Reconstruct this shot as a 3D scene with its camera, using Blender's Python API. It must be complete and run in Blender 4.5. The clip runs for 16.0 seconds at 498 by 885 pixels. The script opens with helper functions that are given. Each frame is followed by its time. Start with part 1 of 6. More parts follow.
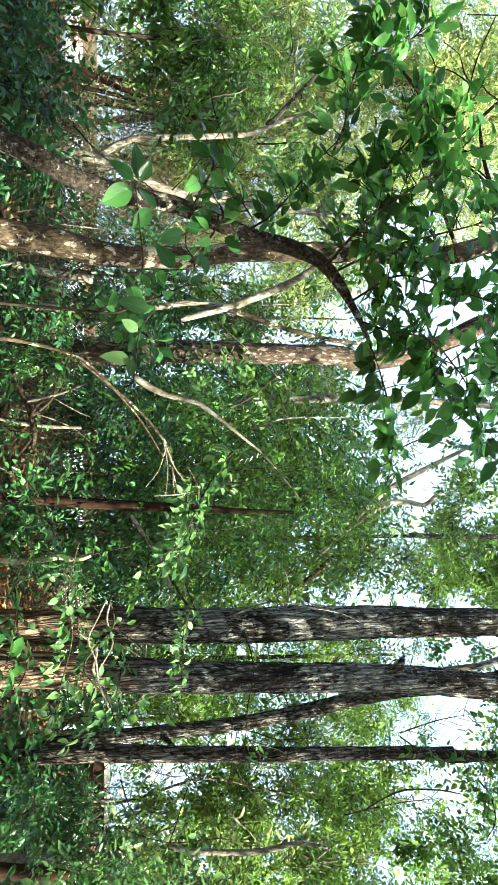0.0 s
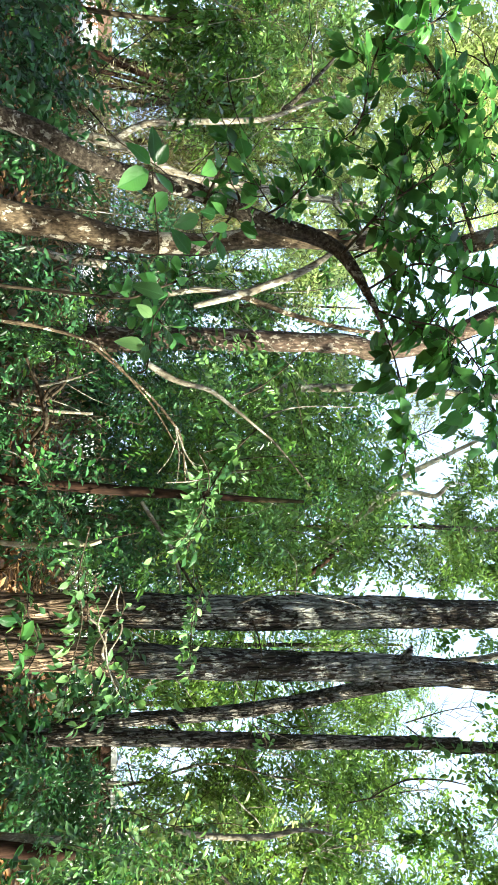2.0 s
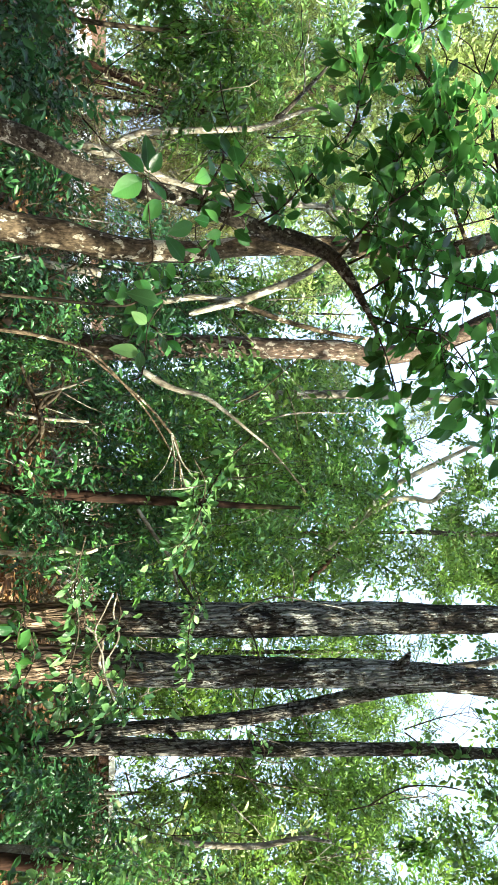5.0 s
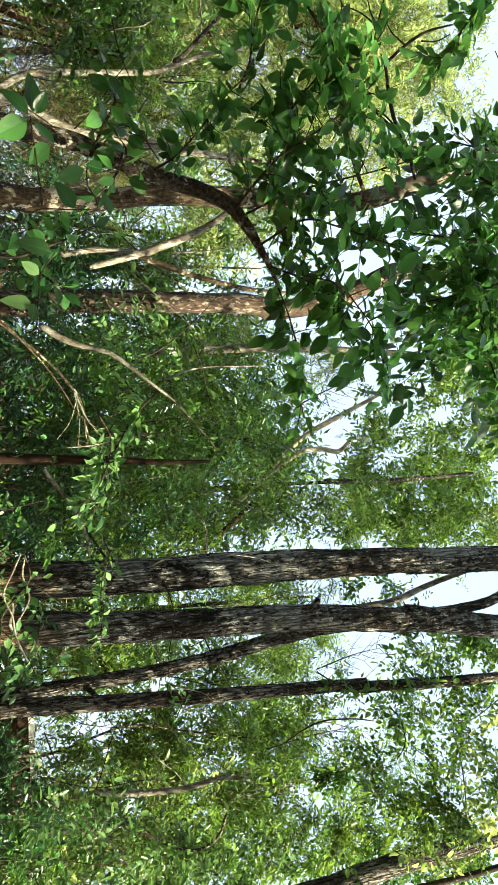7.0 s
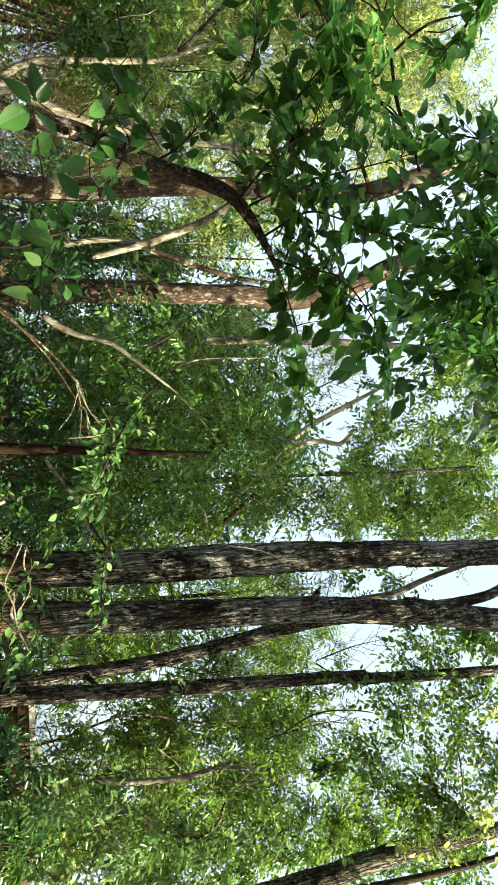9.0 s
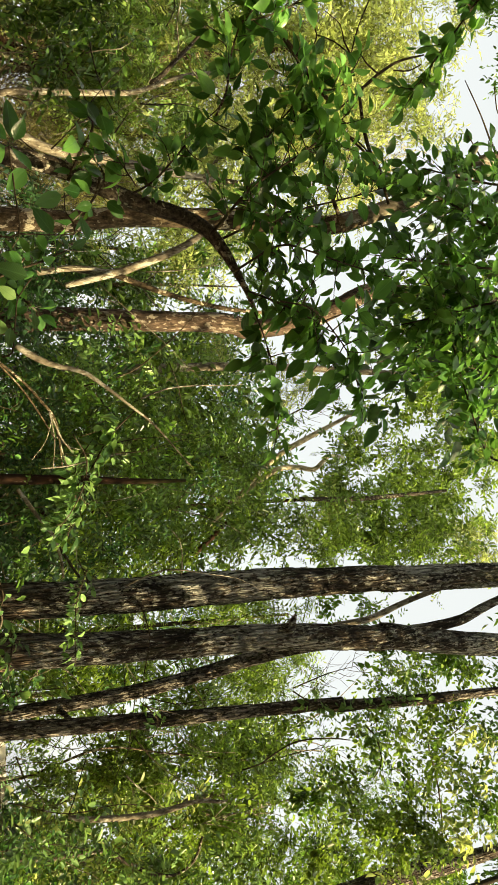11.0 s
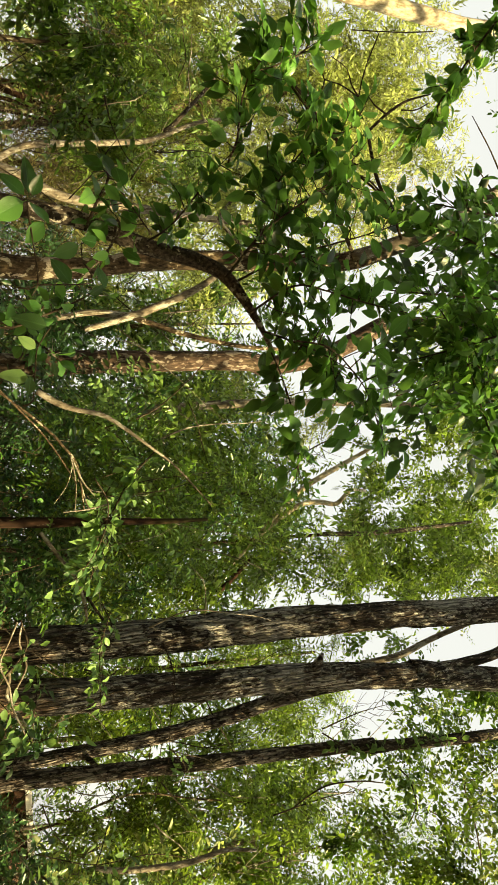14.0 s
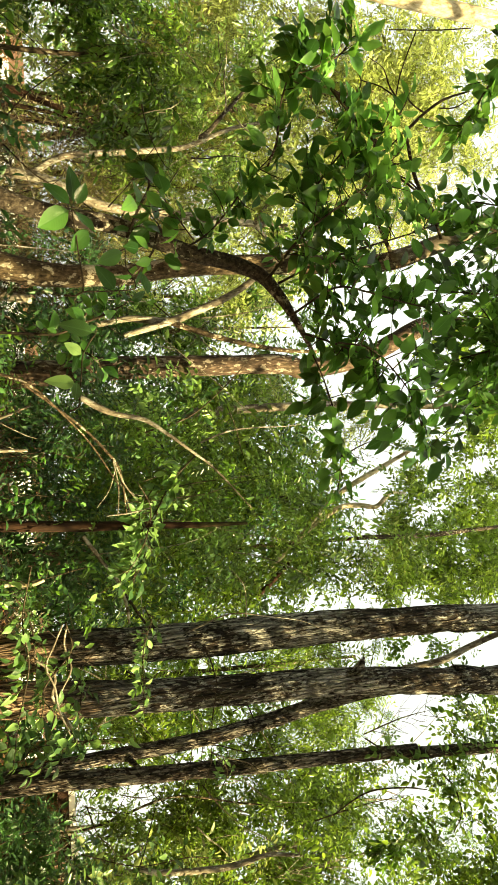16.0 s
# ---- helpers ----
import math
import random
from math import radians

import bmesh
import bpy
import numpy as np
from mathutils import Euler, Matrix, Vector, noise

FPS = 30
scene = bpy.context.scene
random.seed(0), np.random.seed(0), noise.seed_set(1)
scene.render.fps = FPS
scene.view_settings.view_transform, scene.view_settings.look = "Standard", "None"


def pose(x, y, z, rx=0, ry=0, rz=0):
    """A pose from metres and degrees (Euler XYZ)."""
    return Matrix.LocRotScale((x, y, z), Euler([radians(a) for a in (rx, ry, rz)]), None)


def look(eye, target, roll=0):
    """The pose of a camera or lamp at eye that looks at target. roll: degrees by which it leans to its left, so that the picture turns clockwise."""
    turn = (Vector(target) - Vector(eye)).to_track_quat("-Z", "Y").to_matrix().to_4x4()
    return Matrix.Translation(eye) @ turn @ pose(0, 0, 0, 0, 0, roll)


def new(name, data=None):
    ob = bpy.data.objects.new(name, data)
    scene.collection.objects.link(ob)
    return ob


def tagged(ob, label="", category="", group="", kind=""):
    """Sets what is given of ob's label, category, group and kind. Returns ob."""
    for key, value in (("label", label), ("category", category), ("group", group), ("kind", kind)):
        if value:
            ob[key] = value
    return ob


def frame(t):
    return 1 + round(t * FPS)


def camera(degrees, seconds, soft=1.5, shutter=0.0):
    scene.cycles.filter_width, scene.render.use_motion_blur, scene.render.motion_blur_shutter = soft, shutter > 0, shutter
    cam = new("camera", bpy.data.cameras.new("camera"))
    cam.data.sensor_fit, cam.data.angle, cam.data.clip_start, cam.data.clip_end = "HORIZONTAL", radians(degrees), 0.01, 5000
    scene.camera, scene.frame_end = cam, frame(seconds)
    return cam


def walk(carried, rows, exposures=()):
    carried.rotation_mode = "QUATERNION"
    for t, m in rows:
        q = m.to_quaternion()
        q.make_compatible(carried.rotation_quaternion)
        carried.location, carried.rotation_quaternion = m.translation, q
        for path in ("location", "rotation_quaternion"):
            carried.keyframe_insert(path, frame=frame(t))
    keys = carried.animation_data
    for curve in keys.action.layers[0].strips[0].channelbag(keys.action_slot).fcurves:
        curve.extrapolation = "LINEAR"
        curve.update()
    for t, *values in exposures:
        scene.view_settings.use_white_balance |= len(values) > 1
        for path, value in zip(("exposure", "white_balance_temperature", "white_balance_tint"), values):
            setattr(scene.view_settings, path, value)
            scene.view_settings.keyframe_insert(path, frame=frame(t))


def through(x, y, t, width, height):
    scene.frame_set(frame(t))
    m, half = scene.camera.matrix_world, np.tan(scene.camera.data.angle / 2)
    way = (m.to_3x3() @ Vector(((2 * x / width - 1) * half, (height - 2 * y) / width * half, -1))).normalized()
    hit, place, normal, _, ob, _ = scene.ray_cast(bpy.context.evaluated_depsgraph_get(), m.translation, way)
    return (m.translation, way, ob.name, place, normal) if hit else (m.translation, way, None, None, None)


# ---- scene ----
# ---- camera ----
cam = camera(39.71, 16.0, soft=1.3)
walk(cam, [
    (0.0, pose(-0.0000, 0.0000, 1.6000, 180.000, -77.800, -90.000)),
    (0.5, pose(-0.0053, 0.0086, 1.5880, -178.690, -78.117, -91.153)),
    (1.0, pose(-0.0097, 0.0140, 1.5952, -178.500, -78.260, -91.524)),
    (1.5, pose(-0.0082, 0.0165, 1.5924, -177.233, -78.409, -93.238)),
    (2.0, pose(0.0007, 0.0204, 1.5884, -176.577, -78.596, -94.499)),
    (2.5, pose(0.0006, 0.0219, 1.5904, -178.321, -78.583, -92.094)),
    (3.0, pose(0.0001, 0.0147, 1.5895, -178.011, -78.604, -92.307)),
    (5.5, pose(0.0119, 0.0122, 1.5939, -178.532, -78.031, -91.997)),
    (6.0, pose(0.0191, 0.0098, 1.6011, 178.594, -75.883, -90.208)),
    (6.5, pose(0.0295, 0.0017, 1.6094, 173.386, -73.353, -86.554)),
    (7.0, pose(0.0340, -0.0203, 1.6269, 172.796, -70.936, -86.628)),
    (7.5, pose(0.0230, -0.0160, 1.6243, 171.143, -70.879, -84.285)),
    (8.0, pose(0.0274, -0.0088, 1.6181, 171.971, -71.298, -85.680)),
    (8.5, pose(0.0277, -0.0197, 1.6307, 173.205, -71.828, -87.669)),
    (9.0, pose(0.0283, -0.0263, 1.6299, 173.469, -71.151, -88.092)),
    (9.5, pose(0.0243, -0.0278, 1.6287, 172.727, -70.262, -86.401)),
    (9.7, pose(0.0227, -0.0292, 1.6244, 173.150, -69.727, -86.685)),
    (11.8, pose(-0.0129, -0.0353, 1.6173, 174.654, -69.021, -86.598)),
    (12.0, pose(-0.0102, -0.0383, 1.6341, 174.546, -69.366, -85.920)),
    (12.5, pose(-0.0114, -0.0173, 1.6453, 174.600, -69.492, -84.868)),
    (13.0, pose(-0.0245, -0.0418, 1.6399, 174.167, -68.832, -83.400)),
    (13.5, pose(-0.0348, -0.0370, 1.6307, 173.820, -69.145, -83.105)),
    (14.0, pose(-0.0312, -0.0228, 1.6262, 172.803, -70.452, -82.140)),
    (14.5, pose(-0.0177, -0.0179, 1.6103, 171.325, -72.092, -80.990)),
    (15.0, pose(-0.0256, -0.0193, 1.5999, 170.078, -73.812, -80.673)),
    (15.5, pose(-0.0158, -0.0146, 1.6050, 169.472, -73.459, -79.115)),
    (16.0, pose(-0.0280, -0.0160, 1.5951, 170.115, -73.355, -78.988)),
], [(0.0, 2.13, 6650, -10), (5.5, 2.12, 6750, -10), (6.6, 1.86, 7500, -11), (7.3, 1.47, 8000, -11), (9.7, 1.46, 8400, -9), (11.8, 1.22, 15000, -4.5), (13.5, 1.22, 15000, -4.5), (15.0, 1.63, 16000, -8), (16.0, 1.77, 16000, -10.5)])

# ---- light ----
SUN = Vector((0.62, -0.50, 0.60)).normalized()
world = bpy.data.worlds.new("sky")
scene.world = world
world.use_nodes = True
wn, wl = world.node_tree.nodes, world.node_tree.links
sky = wn.new("ShaderNodeTexSky")
sky.sky_type, sky.sun_disc = "NISHITA", False
sky.sun_elevation, sky.sun_rotation = math.asin(SUN.z), math.atan2(SUN.x, SUN.y)
sky.dust_density, sky.air_density, sky.ozone_density = 4.0, 1.0, 0.5
haze = wn.new("ShaderNodeMix")
haze.data_type = "RGBA"
haze.inputs[0].default_value = 0.6
haze.inputs[7].default_value = (5.5, 6.6, 10.8, 1)
wl.new(sky.outputs[0], haze.inputs[6])
wl.new(haze.outputs[2], wn["Background"].inputs[0])
wn["Background"].inputs[1].default_value = 0.082
sun = new("sun", bpy.data.lights.new("sun", "SUN"))
sun.data.energy, sun.data.angle, sun.data.color = 5.0, radians(0.6), (1.0, 0.93, 0.80)
sun.matrix_world = look(SUN * 60, (0, 8, 2))


# ---- materials ----
class Nodes:
    """A node material under construction."""

    def __init__(self, name):
        self.m = bpy.data.materials.new(name)
        self.m.use_nodes = True
        self.t = self.m.node_tree
        self.out = self.t.nodes["Material Output"]
        self.bsdf = self.t.nodes["Principled BSDF"]

    def node(self, kind, **put):
        n = self.t.nodes.new(kind)
        for k, v in put.items():
            if k in n.inputs:
                n.inputs[k].default_value = v
        return n

    def link(self, a, b):
        self.t.links.new(a, b)

    def coords(self, scale, name="Object"):
        tc, mp = self.node("ShaderNodeTexCoord"), self.node("ShaderNodeMapping", Scale=scale)
        self.link(tc.outputs[name], mp.inputs[0])
        return mp.outputs[0]

    def noise(self, vec, scale, detail=4.0, rough=0.6):
        n = self.node("ShaderNodeTexNoise", Scale=scale, Detail=detail, Roughness=rough)
        self.link(vec, n.inputs["Vector"])
        return n.outputs["Fac"]

    def ramp(self, fac, *stops):
        n = self.node("ShaderNodeValToRGB")
        e = n.color_ramp.elements
        while len(e) < len(stops):
            e.new(0.5)
        for el, (p, c) in zip(e, stops):
            el.position, el.color = p, (*c, 1) if isinstance(c, tuple) else (c, c, c, 1)
        self.link(fac, n.inputs[0])
        return n.outputs[0]

    def mix(self, fac, a, b, how="MIX"):
        n = self.node("ShaderNodeMix")
        n.data_type, n.blend_type = "RGBA", how
        for s, v in ((n.inputs[0], fac), (n.inputs[6], a), (n.inputs[7], b)):
            if hasattr(v, "is_linked"):
                self.link(v, s)
            else:
                s.default_value = v if isinstance(v, float) else (*v, 1)
        return n.outputs[2]

    def math(self, how, a, b=0.0):
        n = self.node("ShaderNodeMath")
        n.operation = how
        for s, v in ((n.inputs[0], a), (n.inputs[1], b)):
            if hasattr(v, "is_linked"):
                self.link(v, s)
            else:
                s.default_value = v
        return n.outputs[0]

    def bump(self, height, strength, distance):
        n = self.node("ShaderNodeBump", Strength=strength, Distance=distance)
        self.link(height, n.inputs["Height"])
        self.link(n.outputs[0], self.bsdf.inputs["Normal"])
        return n.outputs[0]

    def done(self, color, rough=0.8, spec=0.3):
        if hasattr(color, "is_linked"):
            self.link(color, self.bsdf.inputs["Base Color"])
        else:
            self.bsdf.inputs["Base Color"].default_value = (*color, 1)
        self.bsdf.inputs["Roughness"].default_value = rough
        self.bsdf.inputs["Specular IOR Level"].default_value = spec
        return self.m


def leaf_material(name, low, mid, high, through=0.35, rough=0.36, veins=False, tone=(0.80, 1.02, 0.96), gain=0.66):
    """Foliage: hue by piece, a waxy face and light that comes through."""
    # leaf tones spread wide, so that lit and shaded contrast sits in the colour
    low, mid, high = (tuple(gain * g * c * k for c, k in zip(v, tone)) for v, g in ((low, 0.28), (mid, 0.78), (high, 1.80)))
    s = Nodes(name)
    geo, obj = s.node("ShaderNodeNewGeometry"), s.node("ShaderNodeObjectInfo")
    pick = s.math("FRACT", s.math("ADD", geo.outputs["Random Per Island"], obj.outputs["Random"]))
    col = s.ramp(pick, (0.0, low), (0.5, mid), (1.0, high))
    spot = s.noise(s.coords((1, 1, 1)), 9.0 if not veins else 3.0)
    col = s.mix(s.ramp(spot, (0.35, 0.0), (0.75, 0.2)), col, mid)
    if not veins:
        # clumps and sprays vary in tone; their light and shade is partly painted here
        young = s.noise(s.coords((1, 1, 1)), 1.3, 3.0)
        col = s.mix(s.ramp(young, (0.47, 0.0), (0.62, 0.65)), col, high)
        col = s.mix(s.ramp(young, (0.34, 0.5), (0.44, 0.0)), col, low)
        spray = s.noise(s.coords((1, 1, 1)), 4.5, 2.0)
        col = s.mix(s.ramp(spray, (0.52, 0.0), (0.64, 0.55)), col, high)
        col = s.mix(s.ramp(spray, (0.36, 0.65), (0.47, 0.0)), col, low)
    if veins:
        tc, sep = s.node("ShaderNodeTexCoord"), s.node("ShaderNodeSeparateXYZ")
        s.link(tc.outputs["Object"], sep.inputs[0])
        ax = s.math("ABSOLUTE", sep.outputs[0])
        run = s.math("SUBTRACT", s.math("MULTIPLY", sep.outputs[1], 62.0), s.math("MULTIPLY", ax, 55.0))
        rib = s.math("POWER", s.math("ABSOLUTE", s.math("COSINE", run)), 14.0)
        mid_rib = s.ramp(ax, (0.0, 1.0), (0.02, 0.0))
        vein = s.math("MAXIMUM", s.math("MULTIPLY", rib, 0.5), mid_rib)
        col = s.mix(s.math("MULTIPLY", vein, 0.5), col, tuple(min(1.0, 1.9 * c + 0.02) for c in mid))
        s.bump(s.math("SUBTRACT", 1.0, vein), 0.35, 0.004)
    s.done(col, 0.8 * rough, 0.45 if veins else 0.7)
    tr = s.node("ShaderNodeBsdfTranslucent")
    warm = s.mix(0.3, col, tuple(min(1.0, c * k) for c, k in zip(high, (1.3, 1.2, 0.8))))
    s.link(warm, tr.inputs[0])
    mx = s.node("ShaderNodeMixShader")
    mx.inputs[0].default_value = through
    s.link(s.bsdf.outputs[0], mx.inputs[1])
    s.link(tr.outputs[0], mx.inputs[2])
    s.link(mx.outputs[0], s.out.inputs[0])
    return s.m


def bark_material(name, dark, mid, pale, lichen=(0.55, 0.55, 0.50), cover=0.55, stretch=0.16, grain=26.0, depth=0.02, spots=16.0, plates=0.0, sunlit_foot=None, squash=0.32, torn=0.74, zoned=0.55):
    """Bark: plates and fissures along the stem, blotches, and lichen with edges of its own."""
    s = Nodes(name)
    long = s.coords((1, 1, stretch))
    crack = s.noise(long, grain, 6.0, 0.65)
    fine = s.noise(s.coords((1, 1, 0.5)), 110.0, 4.0)
    col = s.ramp(crack, (0.34, dark), (0.50, mid), (0.66, pale))
    height = s.math("ADD", s.math("MULTIPLY", crack, 0.7), s.math("MULTIPLY", fine, 0.3))
    col = s.mix(s.ramp(s.noise(s.coords((1, 1, 0.35)), 4.2, 5.0), (0.50, 0.0), (0.62, 0.75)), col, dark)
    blot = s.noise(s.coords((1, 1, squash)), spots, 8.0, torn)
    zone = s.noise(s.coords((1, 1, 0.5)), 2.4, 3.0)
    amount = s.math("ADD", blot, s.math("MULTIPLY", s.math("SUBTRACT", zone, 0.5), zoned))
    spot = s.ramp(amount, (cover, 0.0), (cover + 0.02, 1.0))
    if sunlit_foot:
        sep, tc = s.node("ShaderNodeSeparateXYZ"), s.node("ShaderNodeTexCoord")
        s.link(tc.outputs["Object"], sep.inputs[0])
        # low part of the stem: no lichen grows here, and sunlight is painted in
        bare_lit_zone = s.math("ADD", s.math("MULTIPLY", sep.outputs[2], 0.25), s.math("MULTIPLY", s.noise(s.coords((1, 1, 0.4)), 5.0, 5.0), 0.5))
        spot = s.math("MULTIPLY", spot, s.ramp(bare_lit_zone, (0.66, 0.0), (0.88, 1.0)))
    col = s.mix(s.math("MULTIPLY", spot, s.ramp(fine, (0.32, 0.35), (0.58, 1.0))), col, lichen)
    if plates:
        bend = s.node("ShaderNodeVectorMath")
        bend.operation = "ADD"
        wob = s.node("ShaderNodeTexNoise", Scale=9.0, Detail=3.0)
        tc = s.coords((1, 1, 0.5))
        s.link(tc, wob.inputs["Vector"])
        sc = s.node("ShaderNodeVectorMath")
        sc.operation = "SCALE"
        sc.inputs["Scale"].default_value = 0.05
        s.link(wob.outputs["Color"], sc.inputs[0])
        s.link(long, bend.inputs[0])
        s.link(sc.outputs[0], bend.inputs[1])
        v = s.node("ShaderNodeTexVoronoi", Scale=plates)
        v.feature = "DISTANCE_TO_EDGE"
        s.link(bend.outputs[0], v.inputs["Vector"])
        edge = s.ramp(v.outputs["Distance"], (0.0, 0.0), (0.16, 1.0))
        v2 = s.node("ShaderNodeTexVoronoi", Scale=2.1 * plates)
        v2.feature = "DISTANCE_TO_EDGE"
        s.link(bend.outputs[0], v2.inputs["Vector"])
        edge2 = s.ramp(v2.outputs["Distance"], (0.0, 0.0), (0.13, 1.0))
        cuts = s.math("MULTIPLY", edge, s.math("ADD", s.math("MULTIPLY", edge2, 0.65), 0.35))
        fissure = s.math("MULTIPLY", s.math("SUBTRACT", 1.0, cuts), 0.85)
        height = s.math("ADD", s.math("MULTIPLY", height, 0.5), cuts)
    if sunlit_foot:
        # lower bark mixed paler and redder, with the sun on it put into colour
        col = s.mix(s.ramp(bare_lit_zone, (0.60, 0.85), (0.74, 0.0)), col, s.ramp(crack, (0.32, dark), (0.41, tuple(0.45 * c for c in sunlit_foot)), (0.56, sunlit_foot)))
    if plates:
        col = s.mix(fissure, col, tuple(0.6 * c for c in dark))
    moss = s.ramp(s.noise(s.coords((1, 1, 0.3)), 2.2), (0.58, 0.0), (0.74, 0.35))
    col = s.mix(moss, col, (0.10, 0.12, 0.04))
    s.bump(height, 1.0, depth)
    return s.done(col, 0.9, 0.15)


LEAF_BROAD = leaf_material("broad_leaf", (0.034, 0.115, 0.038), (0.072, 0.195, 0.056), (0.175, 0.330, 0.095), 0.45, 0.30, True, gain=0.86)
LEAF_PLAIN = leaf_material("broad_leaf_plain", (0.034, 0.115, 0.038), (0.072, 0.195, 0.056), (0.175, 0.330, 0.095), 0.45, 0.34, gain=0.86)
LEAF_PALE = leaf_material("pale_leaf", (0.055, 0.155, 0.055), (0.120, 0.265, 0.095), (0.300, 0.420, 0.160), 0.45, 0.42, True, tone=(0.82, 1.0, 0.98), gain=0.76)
# dark bluish leaf, which also carries the shade low and deep in the wood
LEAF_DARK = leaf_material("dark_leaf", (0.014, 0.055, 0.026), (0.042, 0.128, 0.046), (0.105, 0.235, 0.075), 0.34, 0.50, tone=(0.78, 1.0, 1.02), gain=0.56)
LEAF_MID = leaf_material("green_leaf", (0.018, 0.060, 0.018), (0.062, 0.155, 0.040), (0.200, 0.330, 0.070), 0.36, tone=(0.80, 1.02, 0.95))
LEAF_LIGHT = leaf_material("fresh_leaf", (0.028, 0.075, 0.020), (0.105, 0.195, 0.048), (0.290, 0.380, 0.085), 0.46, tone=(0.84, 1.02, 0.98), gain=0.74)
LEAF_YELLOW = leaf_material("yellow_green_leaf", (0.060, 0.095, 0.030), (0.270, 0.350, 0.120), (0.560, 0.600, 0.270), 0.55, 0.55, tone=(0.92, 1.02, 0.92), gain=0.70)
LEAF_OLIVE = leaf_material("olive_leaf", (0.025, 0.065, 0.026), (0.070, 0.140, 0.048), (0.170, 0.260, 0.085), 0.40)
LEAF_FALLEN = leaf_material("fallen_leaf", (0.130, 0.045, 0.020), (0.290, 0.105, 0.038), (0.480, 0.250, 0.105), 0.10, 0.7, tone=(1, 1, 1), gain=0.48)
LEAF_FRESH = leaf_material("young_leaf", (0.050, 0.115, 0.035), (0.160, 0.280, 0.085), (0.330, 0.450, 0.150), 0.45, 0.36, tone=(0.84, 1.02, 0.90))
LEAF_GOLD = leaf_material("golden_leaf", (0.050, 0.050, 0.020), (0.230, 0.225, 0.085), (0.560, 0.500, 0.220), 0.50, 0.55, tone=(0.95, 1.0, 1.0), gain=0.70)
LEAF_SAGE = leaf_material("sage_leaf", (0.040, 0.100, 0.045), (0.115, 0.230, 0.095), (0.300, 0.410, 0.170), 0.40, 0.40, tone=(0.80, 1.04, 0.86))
LEAF_STRAW = leaf_material("straw_leaf", (0.16, 0.10, 0.05), (0.42, 0.29, 0.15), (0.62, 0.48, 0.28), 0.15, 0.7, tone=(1, 1, 1))
LEAF_DRY = leaf_material("dry_blade", (0.045, 0.038, 0.017), (0.135, 0.115, 0.050), (0.190, 0.155, 0.070), 0.25, 0.7, tone=(1, 1, 1))
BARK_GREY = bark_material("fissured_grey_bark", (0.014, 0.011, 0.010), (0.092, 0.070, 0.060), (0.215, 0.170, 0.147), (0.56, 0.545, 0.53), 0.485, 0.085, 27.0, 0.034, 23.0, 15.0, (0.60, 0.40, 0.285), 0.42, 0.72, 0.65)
BARK_DUSKY = bark_material("dusky_fissured_bark", (0.014, 0.011, 0.010), (0.085, 0.062, 0.052), (0.190, 0.146, 0.125), (0.42, 0.375, 0.35), 0.51, 0.10, 30.0, 0.025, 26.0, 17.0, None, 0.42, 0.70, 0.60)
BARK_BROWN = bark_material("mottled_brown_bark", (0.022, 0.016, 0.012), (0.105, 0.074, 0.050), (0.230, 0.168, 0.118), (0.58, 0.52, 0.43), 0.575, 0.45, 38.0, 0.022, 12.0, squash=0.75, torn=0.62, zoned=0.5)
BARK_PINK = bark_material("pinkish_flaking_bark", (0.024, 0.017, 0.014), (0.086, 0.056, 0.045), (0.165, 0.115, 0.094), (0.34, 0.29, 0.255), 0.585, 0.35, 30.0, 0.012, 16.0, squash=0.5, torn=0.66)
BARK_LIMB = bark_material("blotched_grey_bark", (0.018, 0.014, 0.012), (0.070, 0.054, 0.044), (0.150, 0.122, 0.102), (0.42, 0.39, 0.35), 0.58, 0.9, 52.0, 0.022, 24.0, squash=0.9, torn=0.66, zoned=0.6)
BARK_PALE = bark_material("pale_bark", (0.070, 0.055, 0.044), (0.190, 0.158, 0.128), (0.310, 0.272, 0.228), (0.44, 0.415, 0.375), 0.54, 0.4, 22.0, 0.014, 18.0)
# pale bark brightened to cream, as if the sun were on it
BARK_SUNLIT_CREAM = bark_material("sunlit_cream_bark", (0.20, 0.155, 0.105), (0.46, 0.39, 0.29), (0.66, 0.58, 0.46), (0.62, 0.58, 0.50), 0.56, 0.5, 16.0, 0.010, 12.0)
BARK_RED = bark_material("reddish_bark", (0.014, 0.008, 0.006), (0.032, 0.015, 0.010), (0.062, 0.031, 0.021), (0.17, 0.13, 0.11), 0.66, 0.15, 26.0, 0.01, 16.0)
TWIG = bark_material("twig_bark", (0.020, 0.015, 0.011), (0.052, 0.038, 0.027), (0.105, 0.080, 0.058), (0.26, 0.25, 0.21), 0.62, 0.4, 40.0, 0.002, 30.0)

s = Nodes("leaf_litter")
v = s.coords((1, 1, 1))
vor = s.node("ShaderNodeTexVoronoi", Scale=9.0, Randomness=1.0)
s.link(v, vor.inputs["Vector"])
litter = s.ramp(s.math("FRACT", s.math("MULTIPLY", vor.outputs["Distance"], 5.3)), (0.0, (0.05, 0.024, 0.013)), (0.5, (0.15, 0.060, 0.027)), (1.0, (0.26, 0.125, 0.058)))
soil = s.ramp(s.noise(v, 40.0), (0.3, (0.035, 0.022, 0.014)), (0.7, (0.12, 0.07, 0.04)))
litter = s.mix(s.ramp(s.noise(v, 1.3), (0.4, 0.0), (0.6, 0.8)), litter, soil)
s.bump(vor.outputs["Distance"], 0.8, 0.03)
LITTER = s.done(litter, 0.9, 0.15)
s = Nodes("pale_sand")
